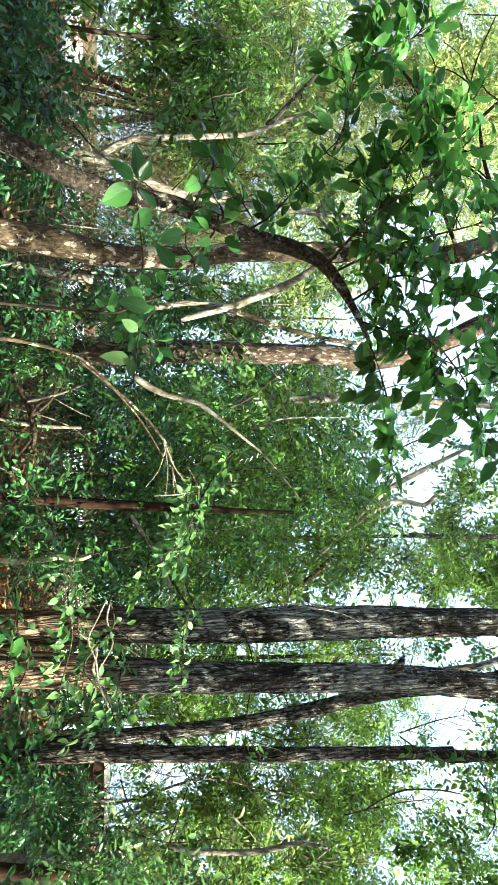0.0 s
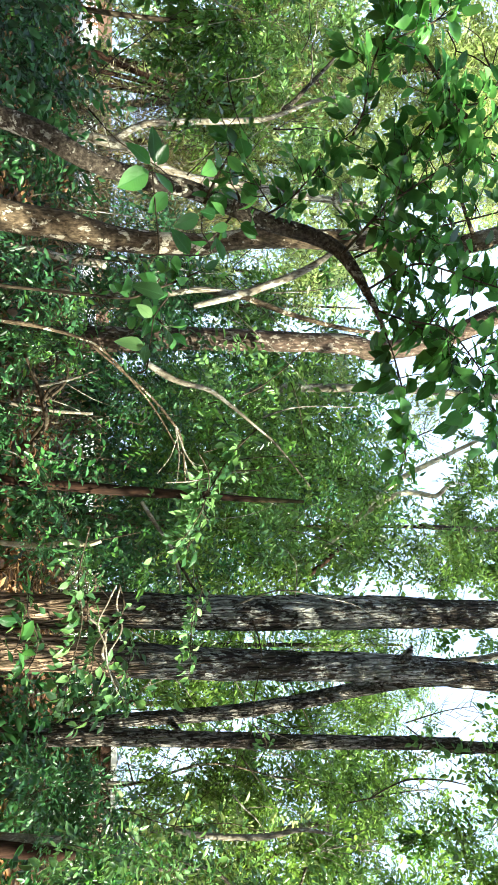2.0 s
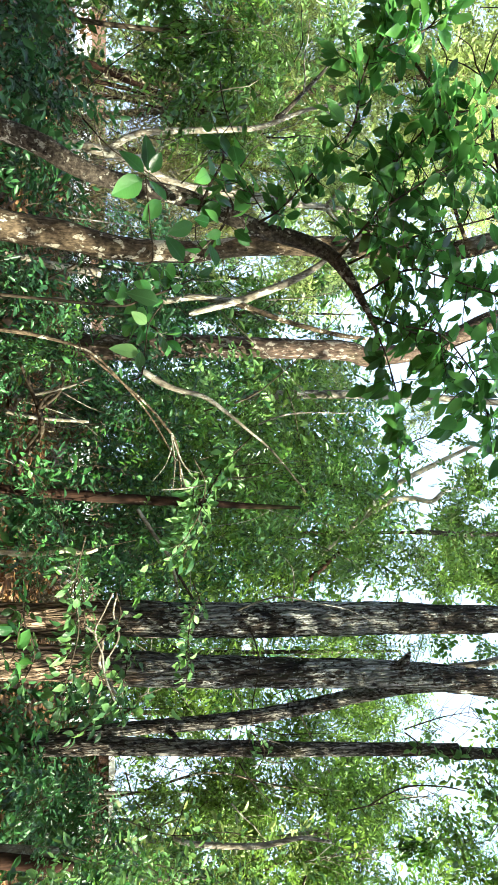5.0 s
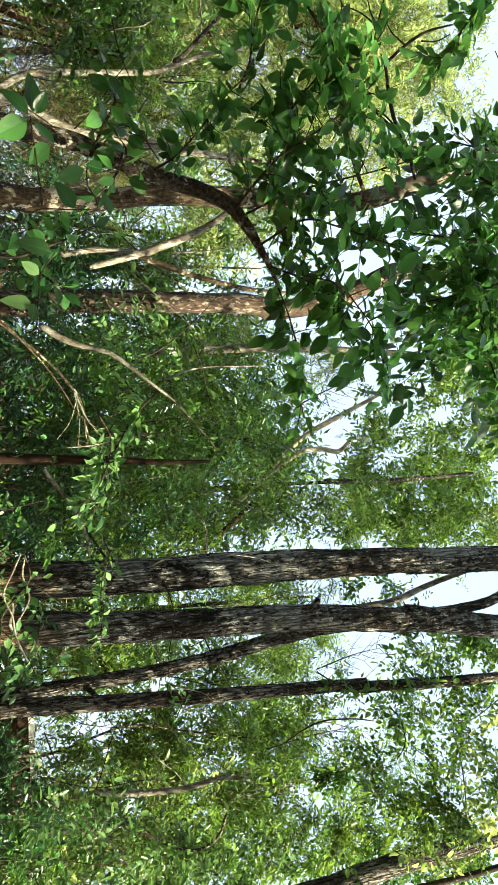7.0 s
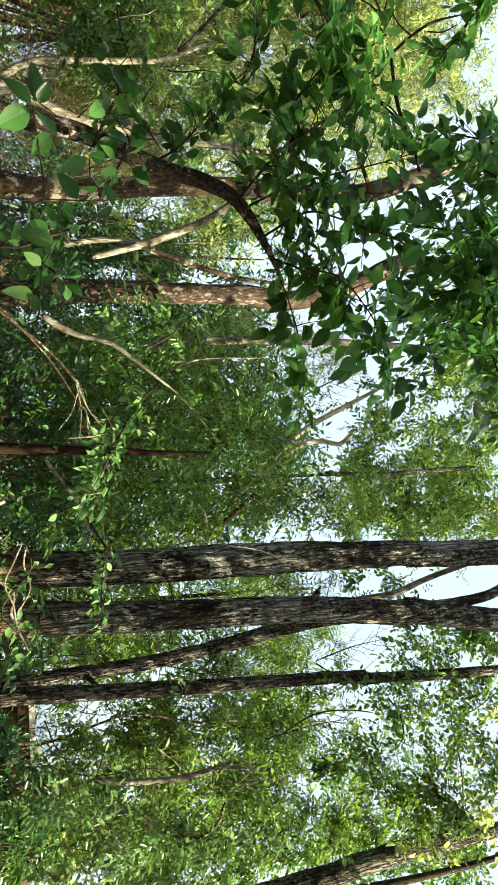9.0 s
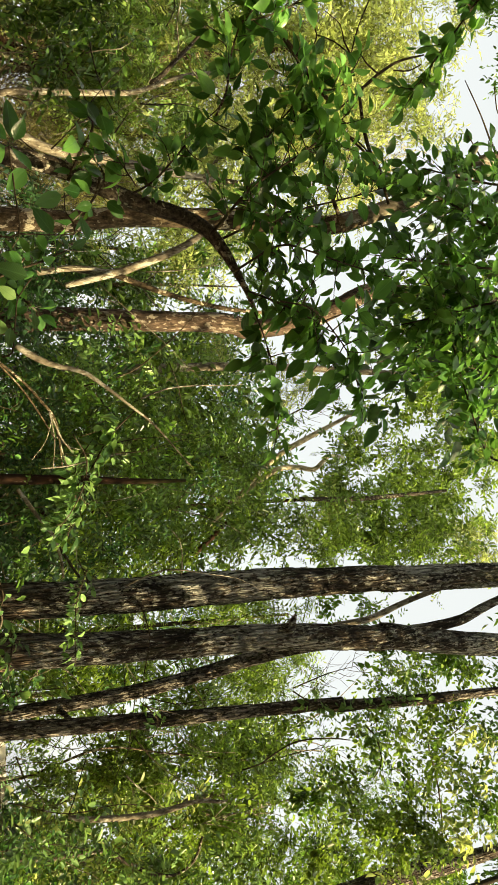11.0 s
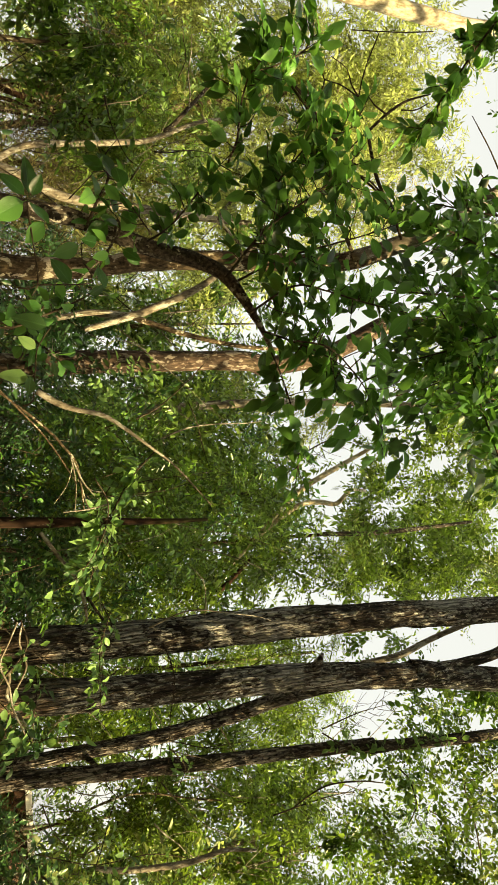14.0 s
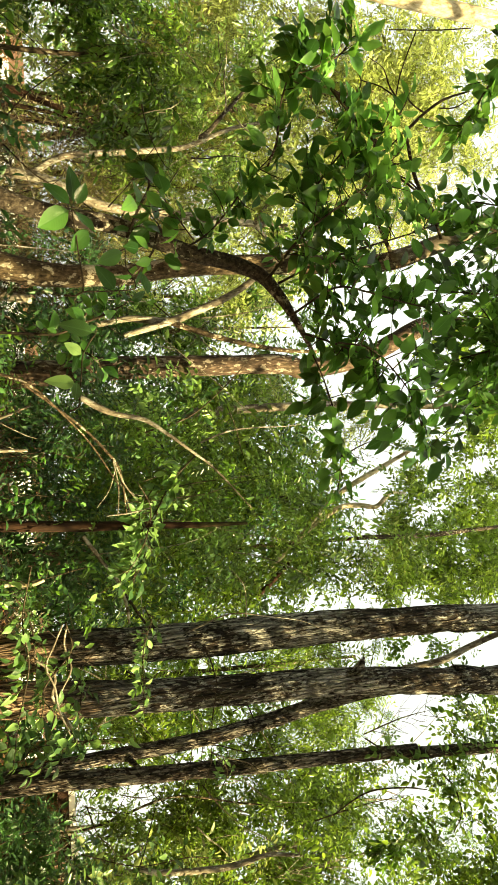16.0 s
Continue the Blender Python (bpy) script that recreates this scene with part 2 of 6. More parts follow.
SAND = s.done(s.ramp(s.noise(s.coords((1, 1, 1)), 0.8, 6.0), (0.35, (0.62, 0.60, 0.57)), (0.65, (0.78, 0.77, 0.75))), 0.9, 0.2)

s = Nodes("white_sheet")
WHITE = s.done(s.mix(s.ramp(s.noise(s.coords((1, 1, 3)), 2.5), (0.4, 0.0), (0.75, 0.35)), (0.80, 0.80, 0.78), (0.55, 0.53, 0.48)), 0.5, 0.4)
s = Nodes("weathered_board")
BOARD = s.done(s.ramp(s.noise(s.coords((1, 1, 0.1)), 12.0), (0.3, (0.16, 0.09, 0.05)), (0.7, (0.42, 0.26, 0.14))), 0.8, 0.2)


# ---- mesh tools ----
def norm(a):
    return a / (np.linalg.norm(a, axis=-1, keepdims=True) + 1e-9)


def raw(name, verts, faces, mats, index=None, smooth=False):
    """A mesh from arrays of faces, each with three or four corners."""
    me = bpy.data.meshes.new(name)
    groups = [np.asarray(g, np.int32) for g in faces if len(g)]
    loops = np.concatenate([g.ravel() for g in groups])
    sizes = np.concatenate([np.full(len(g), g.shape[1], np.int32) for g in groups])
    me.vertices.add(len(verts))
    me.vertices.foreach_set("co", np.asarray(verts, np.float32).ravel())
    me.loops.add(len(loops))
    me.loops.foreach_set("vertex_index", loops)
    me.polygons.add(len(sizes))
    me.polygons.foreach_set("loop_start", np.concatenate([[0], np.cumsum(sizes)[:-1]]).astype(np.int32))
    if index is not None:
        me.polygons.foreach_set("material_index", np.asarray(index, np.int32))
    if smooth:
        me.polygons.foreach_set("use_smooth", np.ones(len(sizes), bool))
    for m in mats:
        me.materials.append(m)
    me.update(calc_edges=True)
    return me


def curve_through(pts, step):
    """Points and radii along a smooth line through the given ones."""
    p = np.array(pts, float)
    p = np.vstack([2 * p[0] - p[1], p, 2 * p[-1] - p[-2]])
    p[:, 3] = np.maximum(p[:, 3], 0.0008)
    out = []
    for a, b, c, d in zip(p, p[1:], p[2:], p[3:]):
        n = max(2, int(np.linalg.norm((c - b)[:3]) / step))
        t = np.linspace(0, 1, n, endpoint=False)[:, None]
        out.append(0.5 * (2 * b + (c - a) * t + (2 * a - 5 * b + 4 * c - d) * t**2 + (3 * b - a - 3 * c + d) * t**3))
    out.append(p[-2:-1])
    q = np.vstack(out)
    q[:, 3] = np.maximum(q[:, 3], 0.0008)
    return q


def lattice(rng, a, b, na, nb):
    """Smooth noise, -1 to 1, that closes on itself along a (0 to 1)."""
    g = rng.uniform(-1, 1, (na, nb + 2))
    x, y = a * na, np.clip(b, 0, 0.9999) * nb
    i, j = np.floor(x).astype(int), np.floor(y).astype(int)
    u, w = x - i, y - j
    u, w = u * u * (3 - 2 * u), w * w * (3 - 2 * w)
    g0 = g[i % na, j] * (1 - u) + g[(i + 1) % na, j] * u
    g1 = g[i % na, j + 1] * (1 - u) + g[(i + 1) % na, j + 1] * u
    return g0 * (1 - w) + g1 * w


def tube(pts, segs=10, step=0.08, rough=0.05, ridge=0.0, seed=0):
    """A tapered, uneven stem: verts, quads, tris."""
    q = curve_through(pts, step)
    c, r = q[:, :3], q[:, 3]
    m = len(q)
    tang = norm(np.gradient(c, axis=0))
    up = np.array([0.31, 0.95, 0.1])
    side = np.empty_like(c)
    for i in range(m):
        up = up - tang[i] * (up @ tang[i])
        up = up / np.linalg.norm(up)
        side[i] = up
    other = np.cross(tang, side)
    ang = np.linspace(0, 1, segs, endpoint=False)
    rng = np.random.default_rng(seed)
    A, Bq = np.meshgrid(ang, np.linspace(0, 1, m))
    long = max(2.0, float(np.linalg.norm(np.diff(c, axis=0), axis=1).sum()))
    k = 1 + rough * lattice(rng, A, Bq, 4, int(long * 2.2) + 2) + 0.5 * rough * lattice(rng, A, Bq, 7, int(long * 6) + 2)
    if ridge:
        n = max(8, segs // 2)
        cut = 1 - np.abs(lattice(rng, A + 0.02 * lattice(rng, A, Bq, 5, int(long * 5) + 2), Bq, n, int(long * 3) + 2))
        k = k - ridge * np.clip(cut - 0.55, 0, 1) * 2
    rad = r[:, None] * k
    th = 2 * np.pi * A
    v = c[:, None] + rad[..., None] * (np.cos(th)[..., None] * side[:, None] + np.sin(th)[..., None] * other[:, None])
    i = np.arange(m - 1)[:, None] * segs
    j = np.arange(segs)[None]
    quads = np.stack([i + j, i + (j + 1) % segs, i + segs + (j + 1) % segs, i + segs + j], -1).reshape(-1, 4)
    v = np.vstack([v.reshape(-1, 3), c[:1], c[-1:]])
    jj = np.arange(segs)
    tris = np.vstack([np.stack([(jj + 1) % segs, jj, np.full(segs, m * segs)], 1),
                      np.stack([jj + (m - 1) * segs, (jj + 1) % segs + (m - 1) * segs, np.full(segs, m * segs + 1)], 1)])
    return v, quads, tris


def part(name, me, parent, label="", kind=""):
    ob = new(name, me)
    ob.parent = parent
    return tagged(ob, label, kind=kind)


def root(name, label, category, at, group=""):
    """The empty at a thing's base, which carries its parts."""
    ob = new(name)
    ob.location = at
    ob.empty_display_size = 0.2
    return tagged(ob, label, category, group)


def limb(thing, name, pts, mat, segs=10, step=0.08, rough=0.06, ridge=0.0, label="", seed=1):
    v, quads, tris = tube(pts, segs, step, rough, ridge, seed)
    return part(name, raw(name, v - np.array(thing.location), (quads, tris), [mat], smooth=True), thing, label)


def leaf_faces(p, d, n, length, width, six=True, fold=0.18, curl=0.12):
    """Verts and quads of many leaves at p along d, facing n."""
    b = norm(np.cross(d, n))
    n = np.cross(b, d)
    length, width = length[:, None], width[:, None]
    tip = p + d * length - n * (curl * length)
    if six:
        rows = [p, p + d * 0.30 * length + b * 0.46 * width + n * fold * width, p + d * 0.66 * length + b * 0.40 * width + n * (fold * width - 0.4 * curl * length), tip,
                p + d * 0.66 * length - b * 0.40 * width + n * (fold * width - 0.4 * curl * length), p + d * 0.30 * length - b * 0.46 * width + n * fold * width]
        v = np.stack(rows, 1).reshape(-1, 3)
        i = np.arange(len(p))[:, None] * 6
        return v, np.vstack([i + [0, 1, 2, 3], i + [0, 3, 4, 5]])
    v = np.stack([p, p + d * 0.42 * length + b * 0.5 * width + n * fold * width, tip, p + d * 0.42 * length - b * 0.5 * width + n * fold * width], 1).reshape(-1, 3)
    i = np.arange(len(p))[:, None] * 4
    return v, i + [0, 1, 2, 3]


def foliage(blobs, size, ratio, per, seed, six=True, spray=4.0, droop=0.25, clump=14, flat=0.85, tight=0.22, jitter=0.28, pinnate=0.0):
    """Leaves on small sprays, the sprays in clumps, the clumps in ellipsoids (x, y, z, three radii, density)."""
    rng = np.random.default_rng(seed)
    P, D, N, S, T0, T1 = [], [], [], [], [], []
    for x, y, z, rx, ry, rz, dens in blobs:
        area = math.pi * rx * rz
        count = dens * area / (0.3 * size * size * ratio)
        k = max(2, int(count / per))
        nc = max(2, int(k / clump))
        rad = np.array([rx, ry, rz])
        dirs = norm(rng.normal(size=(nc, 3)))
        cc = dirs * rng.uniform(0, 1, (nc, 1)) ** 0.38
        which = rng.integers(0, nc, k)
        base = (cc[which] + rng.normal(size=(k, 3)) * 0.035) * rad + rng.normal(size=(k, 3)) * tight * size * spray + np.array([x, y, z])
        axis = norm(0.7 * cc[which] + rng.normal(size=(k, 3)) * 0.6 + np.array([0, 0, -droop]))
        long = size * spray * rng.uniform(0.6, 1.3, k)
        grow = np.clip(rng.lognormal(-0.06, 0.36, k), 0.4, 1.6)
        long = long * grow
        face = norm(np.array([0, 0, flat]) + rng.normal(size=(k, 3)) * 0.6)
        side = norm(np.cross(axis, face))
        T0.append(base)
        T1.append(base + axis * long[:, None])
        for j in range(per):
            u = (j + 1.0) / per
            sgn = 1.0 if j % 2 else -1.0
            last = j == per - 1
            d = axis if last else norm(axis * (0.65 - 0.25 * pinnate) + side * sgn * 0.9 + rng.normal(size=(k, 3)) * (0.22 - 0.15 * pinnate) + np.array([0, 0, -droop]))
            P.append(base + axis * (long * u)[:, None] - np.array([0, 0, 0.12]) * (long * u * u * droop)[:, None])
            D.append(norm(d))
            N.append(norm(face + rng.normal(size=(k, 3)) * jitter))
            S.append(size * grow * rng.uniform(0.75, 1.2, k))
    P, D, N, S = (np.concatenate(a) for a in (P, D, N, S))
    v, f = leaf_faces(P, D, N, S, S * ratio * rng.uniform(0.8, 1.2, len(S)), six)
    a, b = np.concatenate(T0), np.concatenate(T1)
    w = norm(np.cross(b - a, np.array([0.3, 0.5, 0.8]))) * size * 0.028
    w2 = norm(np.cross(b - a, w)) * size * 0.028
    tv = np.stack([a + w, a - 0.5 * w + w2, a - 0.5 * w - w2, b], 1).reshape(-1, 3)
    i = np.arange(len(a))[:, None] * 4 + len(v)
    tt = np.vstack([i + [0, 1, 3], i + [1, 2, 3], i + [2, 0, 3]])
    return np.vstack([v, tv]), f, tt


def crown(thing, blobs, mat, size=0.11, ratio=0.42, per=8, seed=1, label="", name="crown", **kw):
    v, f, tt = foliage(blobs, size, ratio, per, seed, **kw)
    at = np.array(thing.location) if thing else np.zeros(3)
    me = raw(name, v - at, (f, tt), [mat, TWIG], np.r_[np.zeros(len(f), int), np.ones(len(tt), int)])
    return part(name, me, thing, label, "stuff")


def thicket(name, label, category, blobs, mat, **kw):
    return tagged(crown(None, blobs, mat, name=name, **kw), label, category, kind="stuff")


def broad_leaf(name, bend, wave, width, mat):
    """One large leaf, a metre long before scaling, with a folded midrib, a stalk and a drooping tip."""
    half = [0.0, 0.62, 0.95, 1.0, 0.86, 0.52, 0.0]
    v, q = [], []
    for i, h in enumerate(half):
        u = i / 6
        y, zm = 0.10 + 0.90 * u, -bend * u * u
        for sx in (-1, 0, 1):
            v.append((sx * h * width * 0.5, y + (0.0 if sx == 0 else -0.02 * h), zm + abs(sx) * h * 0.07 + sx * wave * math.sin(7 * u) * h))
    for i in range(6):
        a = 3 * i
        q += [(a, a + 1, a + 4, a + 3), (a + 1, a + 2, a + 5, a + 4)]
    n = len(v)
    v += [(-0.008, 0, 0.01), (0.008, 0, 0.01), (0, 0, -0.006), (-0.006, 0.13, 0.004), (0.006, 0.13, 0.004), (0, 0.13, -0.008)]
    q += [(n, n + 1, n + 4, n + 3), (n + 1, n + 2, n + 5, n + 4), (n + 2, n, n + 3, n + 5)]
    me = raw(name, np.array(v), (q,), [mat], smooth=True)
    LEAF_ARRAYS[me.name] = np.array(v), np.array(q)
    return me


LEAF_ARRAYS = {}
LEAVES = [broad_leaf("leaf", b, w, k, LEAF_BROAD) for b, w, k in ((0.10, 0.02, 0.50), (0.22, -0.03, 0.46), (0.05, 0.03, 0.55), (0.32, 0.02, 0.48), (-0.06, 0.02, 0.52), (0.16, 0.045, 0.43))]

PALE_LEAVES = [broad_leaf("leaf", b, w, k, LEAF_PALE) for b, w, k in ((0.12, 0.05, 0.46), (0.34, -0.05, 0.40), (0.05, 0.07, 0.52), (0.45, 0.04, 0.36))]


def bough(thing, pts, sides, size, seed, reach=0.28, each=5, start=0.12, mat=None, leaves=True, droop=0.3, segs=7, single=10, shapes=None):
    """A bough with side twigs; every leaf is a piece of its own."""
    rng = np.random.default_rng(seed)
    stem = limb(thing, "bough", pts, mat or TWIG, segs, 0.04, 0.08, seed=seed)
    q = curve_through(pts, 0.03)[:, :3]
    tang = norm(np.gradient(q, axis=0))
    tv, tq, tt, n, jv, jq, jn = [], [], [], 0, [], [], 0
    base = np.array(thing.location)
    for s in range(sides):
        u = start + (1 - start) * (s + rng.uniform(0, 0.8)) / sides
        i = min(len(q) - 1, int(u * (len(q) - 1)))
        out = norm(np.cross(tang[i], rng.normal(size=3)))
        axis = norm(out * 0.9 + tang[i] * 0.5 + np.array([0, 0, -0.15]) + rng.normal(size=3) * 0.2)
        far = reach * rng.uniform(0.35, 1.15)
        if s == sides - 1:
            i, axis, far = len(q) - 1, tang[-1], reach * 0.5
        end = q[i] + axis * far + np.array([0, 0, -0.12 * far])
        midp = (q[i] + end) / 2 + rng.normal(size=3) * 0.06 * far
        v, a, b = tube([(*q[i], 0.0035), (*midp, 0.0026), (*end, 0.0014)], 5, 0.08, 0.0)
        tv.append(v), tq.append(a + n), tt.append(b + n)
        n += len(v)
        side = norm(np.cross(axis, np.array([0, 0, 1.0]) + rng.normal(size=3) * 0.3))
        for j in range(each):
            w = 1 - 0.72 * (j / max(1, each - 1)) if far > 0.12 else rng.uniform(0.2, 1)
            p = q[i] + (end - q[i]) * w
            sgn = 1 if j % 2 else -1
            d = axis * (1.0 if j == 0 else 0.45) + side * sgn * (0.15 if j == 0 else 0.85) + np.array([0, 0, -droop]) + rng.normal(size=3) * 0.28
            d = norm(d)
            up = norm(np.array([0, -0.35, 0.75]) + rng.normal(size=3) * 0.45)
            bx = norm(np.cross(d, up))
            up = np.cross(bx, d)
            L = size * rng.uniform(0.6, 1.2)
            m = np.eye(4)
            m[:3, 0], m[:3, 1], m[:3, 2], m[:3, 3] = bx * L, d * L, up * L, p - base
            shape = (shapes or LEAVES)[rng.integers(0, len(shapes or LEAVES))]
            if s % 10 < single:
                ob = new("leaf", shape)
                ob.parent = stem
                ob.matrix_local = Matrix(m.tolist())
            else:
                lv, lq = LEAF_ARRAYS[shape.name]
                jv.append(lv @ m[:3, :3].T + m[:3, 3]), jq.append(lq + jn)
                jn += len(lv)
    if jv:
        part("foliage", raw("foliage", np.vstack(jv), (np.vstack(jq),), [LEAF_PLAIN], smooth=True), thing, kind="stuff")
    me = raw("spray", np.vstack(tv) - base, (np.vstack(tq), np.vstack(tt)), [TWIG], smooth=True)
    part("spray", me, thing, kind="stuff")


# ---- ground ----
def ground_sheet():
    e = np.concatenate([-np.geomspace(400, 14, 26), np.linspace(-13, 13, 70), np.geomspace(14, 400, 26)])
    X, Y = np.meshgrid(e, e + 12)
    Zg = 0.05 * np.sin(X * 0.9 + 1.3 * np.cos(Y * 0.6)) + 0.06 * np.sin(Y * 0.7 + X * 0.23) + 0.02 * np.sin(X * 2.9) * np.sin(Y * 2.3)
    far = np.hypot(X, Y)
    Zg = Zg * np.clip(30 / (far + 1), 0, 1) + 0.0
    n = len(e)
    i = (np.arange(n - 1)[:, None] * n + np.arange(n - 1)[None]).ravel()[:, None]
    me = raw("ground", np.stack([X, Y, Zg], -1).reshape(-1, 3), (i + [0, 1, n + 1, n],), [LITTER], smooth=True)
    return tagged(new("ground", me), "brown forest floor under fallen leaves", "ground", kind="structure")


ground_sheet()


def clearing():
    """A pale sandy opening beyond the wood, a low bank with a ragged rim."""
    n, rim = 72, []
    for k in range(n):
        a = 6.2832 * k / n
        w = 1 + 0.06 * math.sin(5 * a) + 0.04 * math.sin(11 * a + 1)
        rim.append((46 * w * math.cos(a), 46 + 17 * w * math.sin(a)))
    v = [(x, y, 0.17) for x, y in rim] + [(0.99 * x, 46 + 0.99 * (y - 46), 0.20) for x, y in rim] + [(x, y, -0.15) for x, y in rim]
    quads = [(k, (k + 1) % n, n + (k + 1) % n, n + k) for k in range(n)] + [(2 * n + k, 2 * n + (k + 1) % n, (k + 1) % n, k) for k in range(n)]
    v.append((0, 46, 0.25))
    fan_top = [(n + k, n + (k + 1) % n, 3 * n) for k in range(n)]
    me = raw("clearing", np.array(v, float), (np.array(quads), np.array(fan_top)), [SAND])
    return tagged(new("clearing", me), "pale sandy ground in full sun beyond the trees", "ground", kind="structure")


clearing()


def fallen_leaves(count, seed):
    rng = np.random.default_rng(seed)
    y = 6 + 34 * rng.uniform(0, 1, count) ** 1.4
    x = rng.uniform(-0.85, 0.85, count) * (y + 2)
    p = np.stack([x, y, 0.04 + 0.11 * rng.uniform(0, 1, count)], 1)
    a = rng.uniform(0, 6.283, count)
    d = norm(np.stack([np.cos(a), np.sin(a), rng.normal(size=count) * 0.25], 1))
    nn = norm(np.array([0, 0, 1.0]) + rng.normal(size=(count, 3)) * 0.4)
    L = rng.uniform(0.12, 0.30, count)
    v, f = leaf_faces(p, d, nn, L, L * 0.5, True, 0.25, -0.15)
    return tagged(new("fallen_leaves", raw("fallen_leaves", v, (f,), [LEAF_FALLEN])), "dry orange-brown leaves strewn over the forest floor", "leaf litter", kind="stuff")


fallen_leaves(16000, 4)


# ---- trees ----
def tree(label, pts, mat, name="tree", category="tree", segs=14, step=0.07, rough=0.06, ridge=0.0, seed=1, group="", leafy=None, wide=1.2, dens=0.8):
    x, y, z, r = pts[0]
    t = root(name, label, category, (x, y, max(0.0, z)), group)
    limb(t, "trunk", pts, mat, segs, step, rough, ridge, seed=seed)
    if leafy:
        x, y, z, r = pts[-1]
        for k in (-1, 1):
            a, b = pts[-2], pts[-1]
            p = [a[i] * 0.6 + b[i] * 0.4 for i in range(4)]
            limb(t, "branch", [(*p[:3], p[3] * 0.7), (p[0] + 0.4 * k * wide, p[1] - 0.1, p[2] + 0.3 * wide, p[3] * 0.5), (p[0] + 0.9 * k * wide, p[1] - 0.2 * k, p[2] + 0.7 * wide, 0.006)], mat, 8, 0.12)
        crown(t, [(x, y, z, wide, wide * 0.9, wide * 0.7, dens), (x - 0.8 * wide, y, z - 0.2 * wide, 0.6 * wide, 0.6 * wide, 0.45 * wide, dens), (x + 0.8 * wide, y, z - 0.1 * wide, 0.6 * wide, 0.6 * wide, 0.45 * wide, dens)], leafy, 0.10, 0.42, 8, 400 + seed)
    return t


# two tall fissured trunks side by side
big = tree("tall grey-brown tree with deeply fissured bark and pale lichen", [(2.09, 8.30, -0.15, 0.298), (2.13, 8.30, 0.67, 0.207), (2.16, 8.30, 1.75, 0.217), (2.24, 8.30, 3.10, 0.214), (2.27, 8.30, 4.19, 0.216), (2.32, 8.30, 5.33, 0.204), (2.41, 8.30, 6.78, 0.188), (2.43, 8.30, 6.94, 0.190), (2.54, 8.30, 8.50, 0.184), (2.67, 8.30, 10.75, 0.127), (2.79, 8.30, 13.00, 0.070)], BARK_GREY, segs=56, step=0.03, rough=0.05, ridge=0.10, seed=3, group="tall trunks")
crown(big, [(2.2, 8.0, 13.0, 2.4, 2.4, 1.6, 0.35)], LEAF_MID, 0.14, 0.42, 8, 31)
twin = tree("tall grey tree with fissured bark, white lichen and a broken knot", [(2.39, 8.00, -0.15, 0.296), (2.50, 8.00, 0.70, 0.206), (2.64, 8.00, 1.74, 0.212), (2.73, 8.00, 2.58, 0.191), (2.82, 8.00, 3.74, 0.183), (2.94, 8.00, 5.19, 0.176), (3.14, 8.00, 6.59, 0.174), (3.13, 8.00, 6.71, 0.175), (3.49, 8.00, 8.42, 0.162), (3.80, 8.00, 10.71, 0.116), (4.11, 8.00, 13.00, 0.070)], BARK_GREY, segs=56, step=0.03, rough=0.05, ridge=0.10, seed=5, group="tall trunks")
limb(twin, "knot", [(2.82, 7.90, 5.15, 0.090), (2.74, 7.90, 5.21, 0.063), (2.67, 7.90, 5.24, 0.035), (2.62, 7.90, 5.27, 0.014)], BARK_GREY, 10, 0.03, 0.15)
limb(twin, "branch", [(3.12, 8.00, 6.62, 0.091), (3.10, 8.00, 7.35, 0.078), (3.05, 8.00, 7.93, 0.072), (2.88, 8.00, 8.45, 0.061), (2.66, 8.00, 9.28, 0.042)], BARK_GREY, 10, 0.05, 0.1)
limb(big, "branch", [(3.09, 8.60, 6.18, 0.048), (3.07, 8.60, 6.73, 0.047), (2.91, 8.60, 7.30, 0.042), (2.75, 8.60, 8.01, 0.038), (2.59, 8.60, 8.75, 0.028)], BARK_PALE, 10, 0.05, 0.1)
crown(twin, [(4.2, 8.6, 13.2, 2.2, 2.4, 1.5, 0.35)], LEAF_MID, 0.14, 0.42, 8, 33)
lean = tree("leaning slender brown tree behind the tall trunks", [(3.98, 9.30, -0.15, 0.125), (3.96, 9.30, 0.49, 0.087), (3.92, 9.30, 1.05, 0.088), (3.89, 9.30, 1.77, 0.093), (3.89, 9.30, 2.36, 0.098), (3.88, 9.30, 3.29, 0.101), (3.83, 9.30, 3.92, 0.102), (3.75, 9.30, 4.58, 0.107), (3.60, 9.20, 5.26, 0.112), (3.48, 9.00, 5.95, 0.095), (3.44, 8.70, 6.90, 0.070)], BARK_DUSKY, segs=20, step=0.05, ridge=0.06, seed=7)
tree("straight dark slender tree with lichen on its bark", [(3.63, 8.50, -0.15, 0.161), (3.67, 8.50, 0.46, 0.112), (3.76, 8.50, 1.75, 0.109), (3.83, 8.50, 2.44, 0.104), (3.94, 8.50, 3.50, 0.100), (4.04, 8.50, 4.63, 0.092), (4.18, 8.50, 6.23, 0.080), (4.20, 8.50, 6.07, 0.078), (4.36, 8.50, 7.55, 0.082), (4.45, 8.50, 8.80, 0.069), (4.52, 8.50, 9.90, 0.049), (4.59, 8.50, 11.00, 0.030)], BARK_DUSKY, segs=24, step=0.05, ridge=0.07, seed=9, leafy=LEAF_MID, wide=1.6, dens=0.5)

